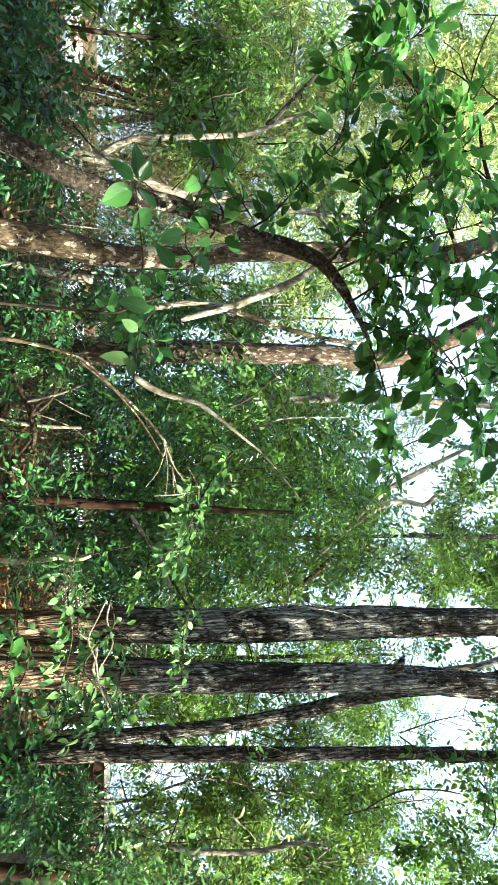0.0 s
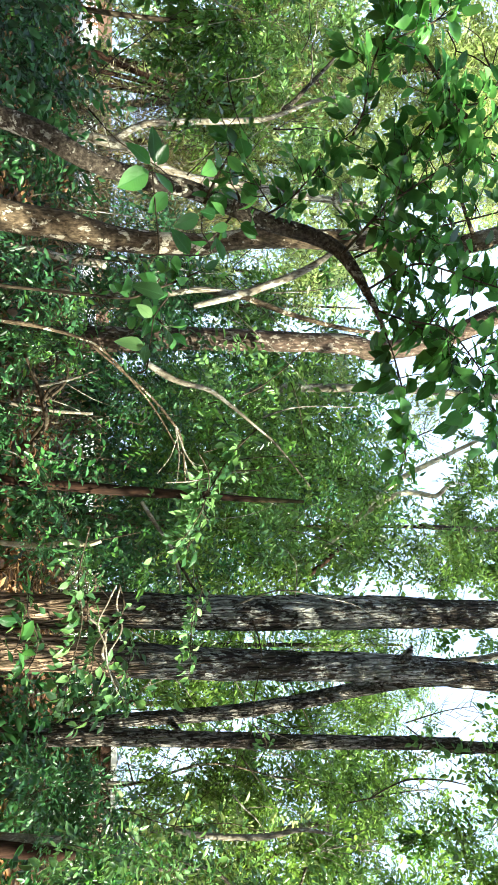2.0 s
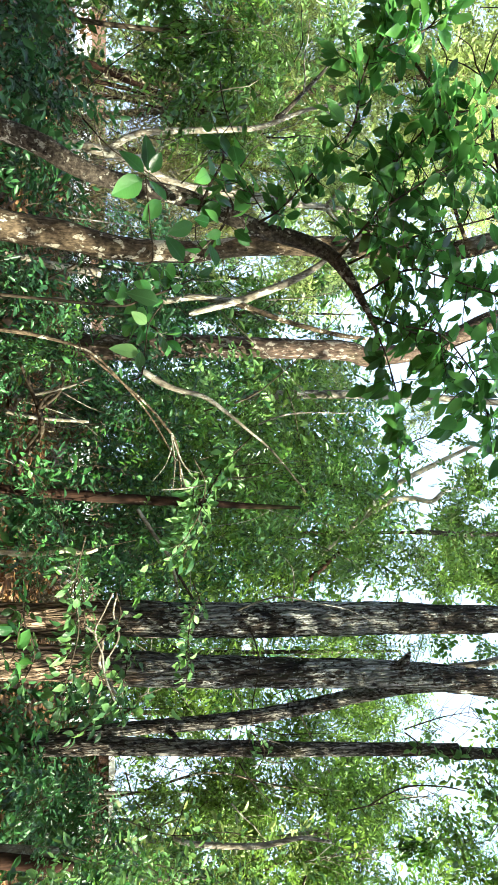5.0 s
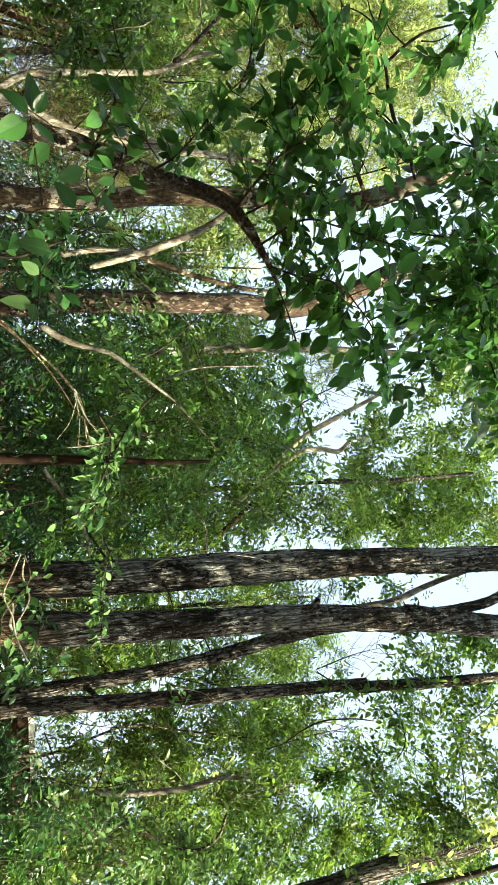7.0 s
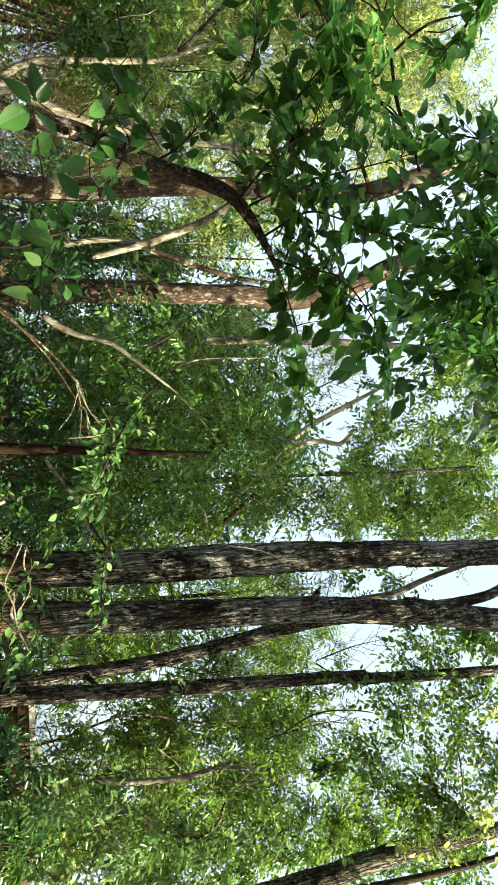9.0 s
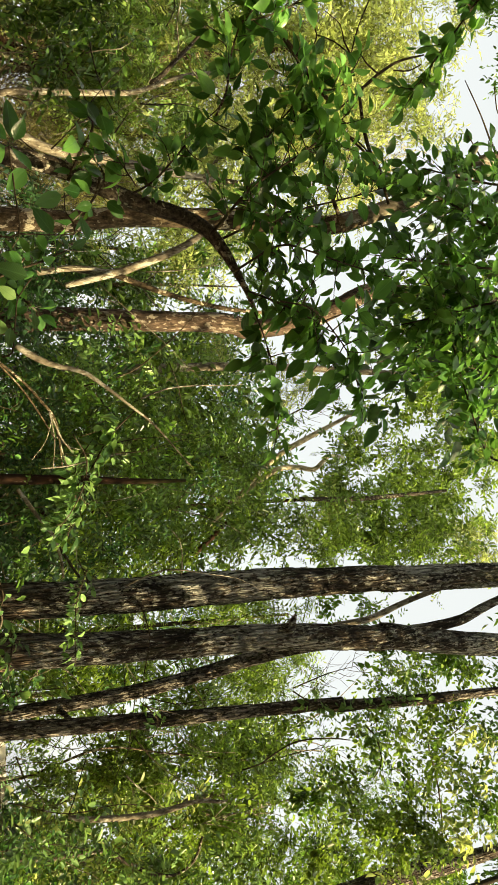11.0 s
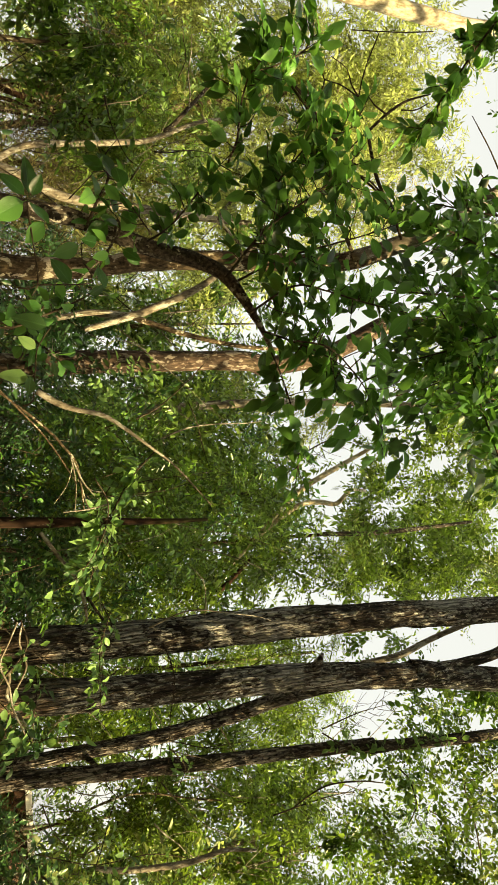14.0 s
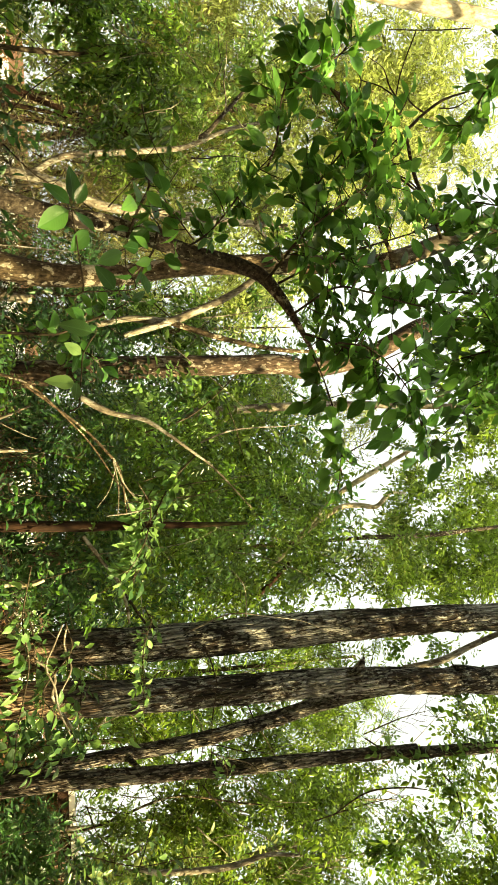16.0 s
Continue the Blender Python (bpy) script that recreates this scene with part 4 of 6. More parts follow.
# thin dark twigs that the mottled tree sends out
for k, pts in enumerate((
        [(-2.12, 6.30, 5.80, 0.022), (-2.50, 5.90, 5.20, 0.018), (-2.84, 5.50, 4.85, 0.014)],
        [(-1.90, 6.30, 5.10, 0.020), (-2.30, 5.90, 4.70, 0.017), (-2.73, 5.50, 4.54, 0.014)],
        [(-2.73, 5.50, 4.54, 0.014), (-2.84, 5.50, 4.42, 0.014), (-2.96, 5.50, 4.32, 0.014), (-3.08, 5.50, 4.26, 0.011), (-3.17, 5.50, 4.14, 0.007)],
        [(-3.08, 5.50, 4.26, 0.009), (-3.11, 5.50, 4.36, 0.008), (-3.26, 5.50, 4.44, 0.006), (-3.43, 5.50, 4.35, 0.005)],
        [(-2.82, 5.50, 4.84, 0.014), (-3.02, 5.50, 5.06, 0.014), (-3.17, 5.50, 5.28, 0.012), (-3.27, 5.50, 5.55, 0.007)],
        [(-3.02, 5.50, 5.06, 0.009), (-3.10, 5.50, 4.93, 0.007), (-3.20, 5.50, 4.86, 0.005)],
        [(-3.08, 5.50, 5.22, 0.007), (-3.10, 5.50, 5.38, 0.007), (-3.18, 5.50, 5.52, 0.005)],
        [(-3.14, 5.50, 4.78, 0.009), (-3.25, 5.50, 4.71, 0.007), (-3.39, 5.50, 4.67, 0.005), (-3.48, 5.50, 4.52, 0.004)],
        [(-3.14, 5.50, 4.78, 0.007), (-3.23, 5.50, 4.61, 0.006), (-3.26, 5.50, 4.44, 0.005)],
        [(-2.23, 5.00, 4.35, 0.007), (-2.19, 5.00, 4.53, 0.007), (-2.05, 5.00, 4.69, 0.007), (-1.82, 5.00, 4.83, 0.007)],
        [(-2.84, 5.50, 4.85, 0.007), (-2.64, 5.50, 4.63, 0.009), (-2.58, 5.50, 4.48, 0.006)],
        [(-2.81, 6.30, 7.08, 0.011), (-2.96, 6.30, 6.99, 0.010), (-3.22, 6.30, 6.86, 0.008), (-3.56, 6.30, 6.65, 0.005)],
        [(-2.69, 6.30, 6.91, 0.010), (-2.85, 6.30, 6.79, 0.008), (-2.97, 6.30, 6.69, 0.005)],
        [(-2.13, 6.20, 7.09, 0.020), (-2.05, 6.20, 6.91, 0.020), (-1.86, 6.20, 6.83, 0.017)],
        [(-2.05, 6.20, 6.91, 0.015), (-2.32, 6.20, 6.99, 0.013), (-2.60, 6.20, 7.05, 0.010), (-2.79, 6.20, 7.05, 0.006)],
        [(-3.17, 6.20, 7.15, 0.008), (-3.22, 6.20, 7.01, 0.007), (-3.51, 6.20, 6.96, 0.005)],
        [(-1.90, 5.60, 5.22, 0.014), (-2.17, 5.60, 5.13, 0.014), (-2.35, 5.60, 4.97, 0.012), (-2.54, 5.60, 4.68, 0.009)],
        [(-2.66, 5.40, 4.51, 0.018), (-2.79, 5.40, 4.35, 0.018), (-3.00, 5.40, 4.21, 0.016), (-3.11, 5.40, 4.10, 0.011)],
        [(-4.11, 6.00, 5.33, 0.006), (-3.69, 6.00, 5.14, 0.007), (-3.34, 6.00, 5.04, 0.007)],
        [(-4.22, 6.00, 5.97, 0.006), (-4.15, 6.00, 5.56, 0.006), (-4.09, 6.00, 5.03, 0.006)])):
    limb(mottled, "branch" if k < 2 else "twig", pts, TWIG, 7, 0.05, 0.12, seed=600 + k)
limb(birchy, "branch", [(-6.17, 13.00, 4.76, 0.053), (-6.34, 13.00, 4.97, 0.048), (-6.72, 13.00, 5.30, 0.043), (-7.13, 13.00, 5.67, 0.032), (-7.48, 13.00, 5.91, 0.016)], BARK_LIMB, 8)
limb(lean, "stub", [(3.90, 9.24, 2.40, 0.045), (3.98, 9.10, 2.52, 0.030), (4.03, 9.02, 2.60, 0.012)], BARK_DUSKY, 8, 0.04, 0.15)

# sprays of fine bare twigs against the sky
for k, (a, b) in enumerate((
        ((4.75, 10.50, 6.39), (4.54, 10.50, 7.82)),
        ((6.27, 11.00, 5.63), (6.18, 11.00, 7.53)),
        ((7.01, 11.00, 6.16), (7.04, 11.00, 8.01)),
        ((5.94, 10.00, 7.64), (7.16, 10.00, 9.17)),
        ((0.21, 11.50, 6.63), (-0.19, 11.50, 7.77)))):
    spray = root("branch", "spray of fine bare grey twigs against the sky", "branch", a)
    a, b = np.array(a), np.array(b)
    rng = np.random.default_rng(700 + k)
    d, long = norm(b - a), float(np.linalg.norm(b - a))
    across = norm(np.cross(d, np.array([0.0, 1.0, 0.0])))
    limb(spray, "stem", [(*a, 0.014), (*(a + 0.5 * long * d + 0.05 * across), 0.010), (*b, 0.003)], TWIG, 6, 0.1, 0.1, seed=710 + k)
    for j in range(13):
        u = 0.12 + 0.8 * j / 13
        p, w = a + u * long * d, (1 if j % 2 else -1) * rng.uniform(0.5, 1.2)
        e = norm(d + across * w + rng.normal(size=3) * 0.2)
        s = long * rng.uniform(0.22, 0.45)
        m = p + 0.5 * s * e + rng.normal(size=3) * 0.03
        limb(spray, "twig", [(*p, 0.006), (*m, 0.004), (*(p + s * e), 0.002)], TWIG, 5, 0.1, 0.1, seed=720 + j)
        limb(spray, "twig", [(*m, 0.004), (*(m + 0.45 * s * norm(e - 0.9 * across * w)), 0.0015)], TWIG, 5, 0.1, 0.1, seed=740 + j)

# ---- shelter far behind ----
at = (10.29, 21.00, 1.81)


def shelter(at):
    x, y, z = at
    t = root("shelter", "low white-roofed shelter behind the trees", "shelter", (x, y, 0))

    def box(name, cx, cz, cy, sx, sy, sz, mat):
        bm = bmesh.new()
        bmesh.ops.create_cube(bm, size=1, matrix=Matrix.Translation((cx, cy, cz)) @ Matrix.Diagonal((sx, sy, sz, 1)))
        bmesh.ops.bevel(bm, geom=bm.edges[:], offset=0.015, segments=2, affect="EDGES")
        me = bpy.data.meshes.new(name)
        bm.to_mesh(me)
        me.materials.append(mat)
        part(name, me, t)

    box("roof", 0.0, z, 1.5, 2.6, 3.2, 0.18, WHITE)
    box("beam", 0.0, z - 0.245, 1.5, 2.5, 3.1, 0.30, BARK_RED)
    for sx in (-1.1, 1.1):
        box("post", sx, (z - 0.42) / 2, 0.1, 0.14, 0.14, z - 0.42, BOARD)
        box("post", sx, (z - 0.42) / 2, 2.9, 0.14, 0.14, z - 0.42, BOARD)
    box("wall", 0.3, (z - 0.42) / 2, 2.8, 2.0, 0.06, z - 0.44, BOARD)


shelter(at)

# ---- foliage masses ----
left_dark = root("tree", "dense dark green bushy tree", "tree", (-5.88, 10.00, 0.0))
limb(left_dark, "trunk", [(-5.83, 10.00, -0.15, 0.056), (-5.84, 10.00, 0.70, 0.039), (-5.82, 10.00, 1.78, 0.036), (-5.87, 10.00, 2.83, 0.029), (-6.05, 10.00, 3.67, 0.017)], TWIG)
crown(left_dark, [(-6.0, 10.0, 0.5, 0.74, 0.90, 0.49, 2.23), (-5.7, 10.0, 3.0, 0.78, 0.90, 0.70, 1.70), (-6.1, 10.0, 3.7, 0.57, 0.70, 0.49, 1.50), (-7.0, 10.0, 2.2, 0.49, 0.90, 1.80, 1.70), (-5.1, 10.5, 2.5, 0.34, 0.50, 0.60, 0.62)], LEAF_MID, 0.12, 0.42, 9, 101)
center = root("tree", "bushy green tree with fine drooping sprays", "tree", (0.91, 12.00, 0.0))
limb(center, "trunk", [(0.99, 12.60, -0.15, 0.085), (0.95, 12.60, 0.47, 0.059), (0.78, 12.60, 2.33, 0.056), (0.69, 12.60, 4.10, 0.047), (0.93, 12.60, 6.09, 0.027)], TWIG)
crown(center, [(2.7, 13.2, 6.0, 0.86, 0.60, 0.97, 0.80), (2.2, 13.5, 7.1, 0.66, 0.60, 0.55, 1.00), (0.1, 12.0, 4.1, 1.28, 1.10, 1.57, 1.08), (1.4, 12.0, 5.0, 1.18, 1.10, 1.47, 1.08), (0.7, 11.5, 3.0, 1.41, 1.00, 1.13, 1.01), (-0.0, 12.5, 6.2, 0.72, 0.80, 0.82, 0.94), (1.9, 12.5, 6.5, 0.82, 0.90, 1.13, 0.94), (2.5, 12.5, 4.1, 0.61, 0.80, 1.54, 1.01), (-0.9, 13.0, 5.3, 0.64, 0.80, 1.28, 0.94)], LEAF_LIGHT, 0.125, 0.40, 9, 103, six=False, spray=4.2, pinnate=0.5, jitter=0.45, clump=9)
high = root("tree", "high airy green tree with light between its leaves", "tree", (2.09, 15.00, 0.0))
limb(high, "trunk", [(2.07, 15.00, -0.15, 0.076), (2.07, 15.00, 0.25, 0.053), (2.13, 15.00, 4.32, 0.050), (2.19, 15.00, 8.62, 0.040), (2.33, 15.00, 10.96, 0.034)], BARK_RED)
crown(high, [(3.0, 13.0, 7.5, 0.37, 0.80, 0.85, 0.81), (3.5, 14.0, 9.1, 0.40, 0.80, 0.80, 0.81), (1.1, 15.0, 11.3, 0.74, 1.00, 0.74, 0.86), (3.0, 15.0, 11.0, 0.86, 1.20, 1.35, 0.87), (1.6, 15.0, 13.0, 1.35, 1.20, 0.98, 0.87), (3.4, 14.5, 12.4, 0.59, 0.90, 0.83, 1.00), (2.2, 14.5, 8.8, 0.95, 0.90, 0.95, 0.87), (2.6, 15.0, 13.0, 1.47, 1.20, 1.47, 0.87), (-0.3, 15.0, 12.6, 0.74, 1.00, 1.35, 0.87), (1.4, 15.0, 13.8, 1.11, 1.00, 0.86, 0.87), (2.5, 15.0, 10.6, 0.98, 1.00, 1.23, 1.00), (3.1, 14.0, 11.2, 0.52, 0.80, 1.61, 1.00), (1.2, 15.0, 10.5, 0.68, 0.80, 0.98, 0.87), (4.1, 15.0, 14.8, 0.86, 1.00, 0.98, 0.87), (-0.2, 15.0, 15.0, 1.11, 1.00, 0.98, 0.87)], LEAF_LIGHT, 0.125, 0.42, 8, 105, spray=3.4, clump=24, tight=0.16)
crown(high, [(3.6, 14.0, 13.2, 0.46, 0.60, 0.69, 1.60), (2.0, 13.0, 8.1, 0.64, 0.60, 0.64, 0.70), (-1.3, 14.0, 6.7, 0.69, 0.60, 0.46, 0.80), (-0.4, 14.0, 7.9, 0.69, 0.60, 0.92, 0.70)], LEAF_YELLOW, 0.12, 0.27, 13, 106, six=False, spray=4.6, pinnate=1.0, jitter=0.35)
bamboo = root("tree", "sunlit yellow-green feathery tree", "tree", (-8.31, 18.00, 0.0))
limb(bamboo, "trunk", [(-7.80, 18.00, -0.15, 0.142), (-7.83, 18.00, -0.02, 0.099), (-8.89, 18.00, 4.86, 0.090), (-10.02, 18.00, 9.68, 0.071), (-10.49, 18.00, 12.47, 0.041)], BARK_BROWN)
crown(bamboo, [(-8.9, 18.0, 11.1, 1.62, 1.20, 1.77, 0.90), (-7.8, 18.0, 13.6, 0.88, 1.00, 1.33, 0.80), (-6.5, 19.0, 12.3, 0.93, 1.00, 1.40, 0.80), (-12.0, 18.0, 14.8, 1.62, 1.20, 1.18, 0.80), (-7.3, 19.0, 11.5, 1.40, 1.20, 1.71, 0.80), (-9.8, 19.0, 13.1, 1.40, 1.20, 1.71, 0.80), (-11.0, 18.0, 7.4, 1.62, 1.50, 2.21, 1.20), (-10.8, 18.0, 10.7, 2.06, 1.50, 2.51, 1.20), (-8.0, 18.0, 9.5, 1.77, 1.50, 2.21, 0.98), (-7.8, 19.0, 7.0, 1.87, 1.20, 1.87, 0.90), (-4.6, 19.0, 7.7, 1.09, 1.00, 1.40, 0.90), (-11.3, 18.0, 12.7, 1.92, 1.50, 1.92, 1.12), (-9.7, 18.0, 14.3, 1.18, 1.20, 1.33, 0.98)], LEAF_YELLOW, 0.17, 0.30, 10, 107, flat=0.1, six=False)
right = root("tree", "fresh green tree with scattered narrow leaves", "tree", (7.48, 14.00, 0.0))
limb(right, "trunk", [(7.26, 14.00, -0.15, 0.047), (7.21, 14.00, 0.34, 0.033), (7.18, 14.00, 2.07, 0.028), (6.89, 14.00, 3.67, 0.023), (7.28, 14.00, 5.10, 0.018), (7.85, 14.00, 7.10, 0.012)], BARK_BROWN)
crown(right, [(6.6, 13.0, 2.9, 1.06, 0.60, 0.53, 0.72), (7.7, 14.0, 4.0, 1.15, 1.20, 1.03, 0.40), (8.0, 13.0, 2.5, 0.48, 1.00, 0.96, 1.04), (9.4, 13.0, 5.8, 0.75, 1.00, 0.85, 0.96), (8.5, 14.0, 5.2, 0.57, 0.80, 0.80, 0.80)], LEAF_LIGHT, 0.105, 0.44, 8, 109, clump=26)
crown(right, [(9.1, 13.5, 6.7, 1.22, 0.70, 0.55, 0.74), (8.1, 14.0, 5.3, 1.15, 1.20, 1.38, 0.75), (8.2, 14.0, 6.8, 1.03, 1.20, 0.92, 0.37), (10.4, 14.0, 8.5, 1.03, 1.20, 1.03, 0.92), (7.8, 14.5, 6.6, 0.47, 1.00, 1.42, 0.83), (8.1, 15.0, 8.3, 0.61, 1.00, 0.86, 0.07), (10.0, 13.5, 6.9, 0.88, 1.00, 0.99, 1.20), (10.6, 13.0, 8.3, 0.43, 0.80, 0.96, 1.01)], LEAF_LIGHT, 0.105, 0.44, 8, 108, clump=26)
for k in range(14):
    a = 0.55 * math.sin(2.1 * k)
    x, y, z = (8.02, 12.50, 5.30)
    z += 0.09 * k
    limb(right, "twig", [(x + 0.05 * math.sin(3 * k), y, z, 0.010), (x + 0.5 * a, y + 0.1, z + 0.45, 0.007), (x + 1.3 * a, y + 0.15 * math.cos(k), z + 1.0, 0.003)], BARK_PALE, 5, 0.2, seed=540 + k)
crown(right, [(8.5, 12.0, 3.0, 0.59, 0.90, 1.87, 0.85), (8.4, 12.5, 4.5, 0.51, 0.80, 0.92, 0.90), (7.6, 12.0, 2.3, 0.59, 0.80, 0.69, 1.20), (6.7, 10.0, 1.7, 0.49, 0.60, 0.49, 1.60)], LEAF_LIGHT, 0.10, 0.48, 7, 110, clump=22)
crown(right, [(7.2, 11.0, 2.1, 0.45, 0.50, 0.99, 0.60), (8.1, 12.0, 4.1, 0.59, 0.50, 0.88, 0.50), (7.1, 12.0, 3.3, 0.49, 0.50, 0.59, 0.40)], LEAF_YELLOW, 0.14, 0.42, 6, 114, clump=5)
crown(right, [(8.5, 12.6, 6.3, 1.24, 0.50, 0.57, 0.45), (8.9, 12.6, 7.5, 0.83, 0.40, 0.41, 0.40)], LEAF_FRESH, 0.10, 0.48, 7, 116, clump=20)
side = root("tree", "broad-leaved tree with some yellowing leaves", "tree", (5.07, 8.00, 0.0))
limb(side, "trunk", [(5.93, 8.00, -0.15, 0.090), (6.19, 8.00, 1.45, 0.067), (6.44, 8.00, 3.22, 0.063), (6.92, 8.00, 5.54, 0.057), (7.06, 8.00, 7.33, 0.049), (7.05, 8.00, 9.37, 0.035)], TWIG)
crown(side, [(4.6, 8.8, 6.6, 0.22, 0.30, 0.43, 0.22), (4.8, 8.0, 7.8, 0.39, 0.50, 0.46, 0.06), (5.8, 8.5, 6.0, 0.35, 0.60, 1.11, 0.48), (6.0, 8.0, 7.5, 0.33, 0.60, 0.79, 0.48), (4.1, 8.8, 7.4, 0.14, 0.30, 0.36, 0.60), (6.8, 8.0, 6.4, 0.33, 0.60, 0.92, 0.48), (5.4, 8.0, 6.6, 0.52, 0.70, 0.98, 0.41), (5.1, 8.0, 8.0, 0.39, 0.60, 0.52, 0.44), (5.7, 7.5, 7.4, 0.61, 0.60, 0.37, 0.57), (4.5, 8.8, 8.2, 0.29, 0.40, 0.65, 0.81), (4.9, 8.8, 7.0, 0.29, 0.40, 0.50, 0.21)], LEAF_LIGHT, 0.085, 0.60, 6, 111, clump=20)
crown(side, [(6.0, 8.0, 8.1, 0.39, 0.40, 0.26, 0.80), (5.6, 7.5, 7.6, 0.49, 0.40, 0.18, 0.70), (4.6, 8.0, 8.2, 0.39, 0.40, 0.20, 0.50), (6.9, 8.0, 7.3, 0.20, 0.40, 0.39, 0.50), (6.3, 9.0, 2.3, 0.29, 0.50, 0.88, 0.50)], LEAF_YELLOW, 0.10, 0.52, 6, 112, clump=6)
airy = root("tree", "airy distant tree of fine twigs and small leaves", "tree", (10.05, 20.00, 0.0))
limb(airy, "trunk", [(9.98, 20.00, -0.19, 0.055), (10.32, 20.00, 3.57, 0.049), (10.47, 20.00, 7.30, 0.042), (10.87, 20.00, 9.46, 0.035), (11.30, 20.00, 11.72, 0.018)], BARK_PALE)
AX = 10.47
for k in range(16):
    u = k / 16
    limb(airy, "branch", [(AX + 0.1, 20, 5.5 + 5.0 * u, 0.03), (AX + 0.7 * math.sin(2.4 * k), 20 + 0.3 * math.cos(k), 6.6 + 5.6 * u, 0.018), (AX + 1.9 * math.sin(2.4 * k), 20 + 0.5 * math.cos(k), 7.9 + 5.8 * u, 0.006)], BARK_PALE, 5, 0.3, seed=500 + k)
crown(airy, [(10.6, 20.0, 8.7, 1.15, 1.20, 1.31, 0.55), (11.3, 20.0, 10.4, 1.31, 1.20, 1.31, 0.45), (11.0, 20.0, 12.1, 0.98, 1.20, 1.31, 0.12), (8.7, 20.0, 10.6, 0.66, 1.00, 1.15, 0.45), (13.6, 20.0, 13.1, 1.47, 1.20, 1.97, 0.35), (9.9, 20.0, 14.6, 0.66, 1.00, 1.47, 0.40), (12.3, 20.0, 8.0, 0.98, 1.00, 1.31, 0.70)], LEAF_OLIVE, 0.10, 0.42, 8, 115, six=False)
gap = root("tree", "light green tree with feathery leaves", "tree", (5.01, 16.00, 0.0))
limb(gap, "trunk", [(4.83, 16.00, -0.15, 0.090), (4.85, 16.00, 0.16, 0.063), (5.07, 16.00, 4.50, 0.053), (5.28, 16.00, 8.78, 0.035)], TWIG)
crown(gap, [(5.0, 16.0, 7.3, 0.39, 0.80, 1.97, 1.90), (6.9, 16.0, 8.5, 0.66, 0.70, 0.79, 1.70), (6.9, 16.0, 6.7, 0.79, 0.90, 1.31, 1.90), (5.9, 15.0, 3.7, 0.61, 0.90, 1.84, 1.90), (4.7, 15.0, 3.7, 0.37, 0.80, 2.46, 1.90), (7.9, 16.0, 5.6, 0.52, 0.90, 0.79, 1.50)], LEAF_LIGHT, 0.155, 0.29, 12, 113, six=False, spray=4.6, pinnate=1.0, jitter=0.35)

rng_gold = random.Random(17)
golden = root("tree", "fine-leaved golden green tree in full sun", "tree", (-10.60, 20.40, 0.0))
limb(golden, "trunk", [(-10.60, 20.40, -0.15, 0.14), (-10.30, 20.40, 4.00, 0.11), (-10.80, 20.40, 9.00, 0.08), (-10.60, 20.40, 14.50, 0.03)], BARK_BROWN)
gold = []
for k in range(30):
    u, w, r = rng_gold.random(), rng_gold.random(), rng_gold.uniform(0.8, 1.4)
    gold.append((-14.6 + 8.2 * u, 20.4 + rng_gold.uniform(-0.7, 0.7), 2.6 + 12.0 * w, r, 0.7, r, 0.62))
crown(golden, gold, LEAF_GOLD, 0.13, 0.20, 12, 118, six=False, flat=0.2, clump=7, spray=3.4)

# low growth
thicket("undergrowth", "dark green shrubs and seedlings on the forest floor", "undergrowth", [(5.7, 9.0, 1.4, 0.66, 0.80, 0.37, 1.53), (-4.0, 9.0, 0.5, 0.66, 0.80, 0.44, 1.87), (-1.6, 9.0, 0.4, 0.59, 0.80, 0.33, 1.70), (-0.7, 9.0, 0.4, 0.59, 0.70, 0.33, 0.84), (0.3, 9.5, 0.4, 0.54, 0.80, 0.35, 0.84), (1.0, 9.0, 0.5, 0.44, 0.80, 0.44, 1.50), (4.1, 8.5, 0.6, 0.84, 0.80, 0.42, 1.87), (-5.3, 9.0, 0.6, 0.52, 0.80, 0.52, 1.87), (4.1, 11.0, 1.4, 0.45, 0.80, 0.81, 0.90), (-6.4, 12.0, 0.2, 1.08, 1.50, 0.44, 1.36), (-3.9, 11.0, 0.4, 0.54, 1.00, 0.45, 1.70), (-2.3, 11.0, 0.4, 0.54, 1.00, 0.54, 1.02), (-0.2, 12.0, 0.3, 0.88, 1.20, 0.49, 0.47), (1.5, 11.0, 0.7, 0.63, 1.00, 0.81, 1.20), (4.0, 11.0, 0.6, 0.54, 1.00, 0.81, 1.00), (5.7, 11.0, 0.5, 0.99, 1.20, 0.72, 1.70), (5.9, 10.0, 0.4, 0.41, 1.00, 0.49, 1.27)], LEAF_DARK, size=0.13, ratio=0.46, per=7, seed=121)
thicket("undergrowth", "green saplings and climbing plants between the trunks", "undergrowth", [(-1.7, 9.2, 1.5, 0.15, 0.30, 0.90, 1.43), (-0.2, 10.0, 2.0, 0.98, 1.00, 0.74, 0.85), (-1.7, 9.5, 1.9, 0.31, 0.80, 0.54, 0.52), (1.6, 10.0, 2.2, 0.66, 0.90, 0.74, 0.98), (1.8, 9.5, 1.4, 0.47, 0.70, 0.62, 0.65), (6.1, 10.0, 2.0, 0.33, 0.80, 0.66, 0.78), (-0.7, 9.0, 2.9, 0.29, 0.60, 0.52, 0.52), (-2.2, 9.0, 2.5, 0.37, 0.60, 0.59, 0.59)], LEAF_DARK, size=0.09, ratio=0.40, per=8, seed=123)
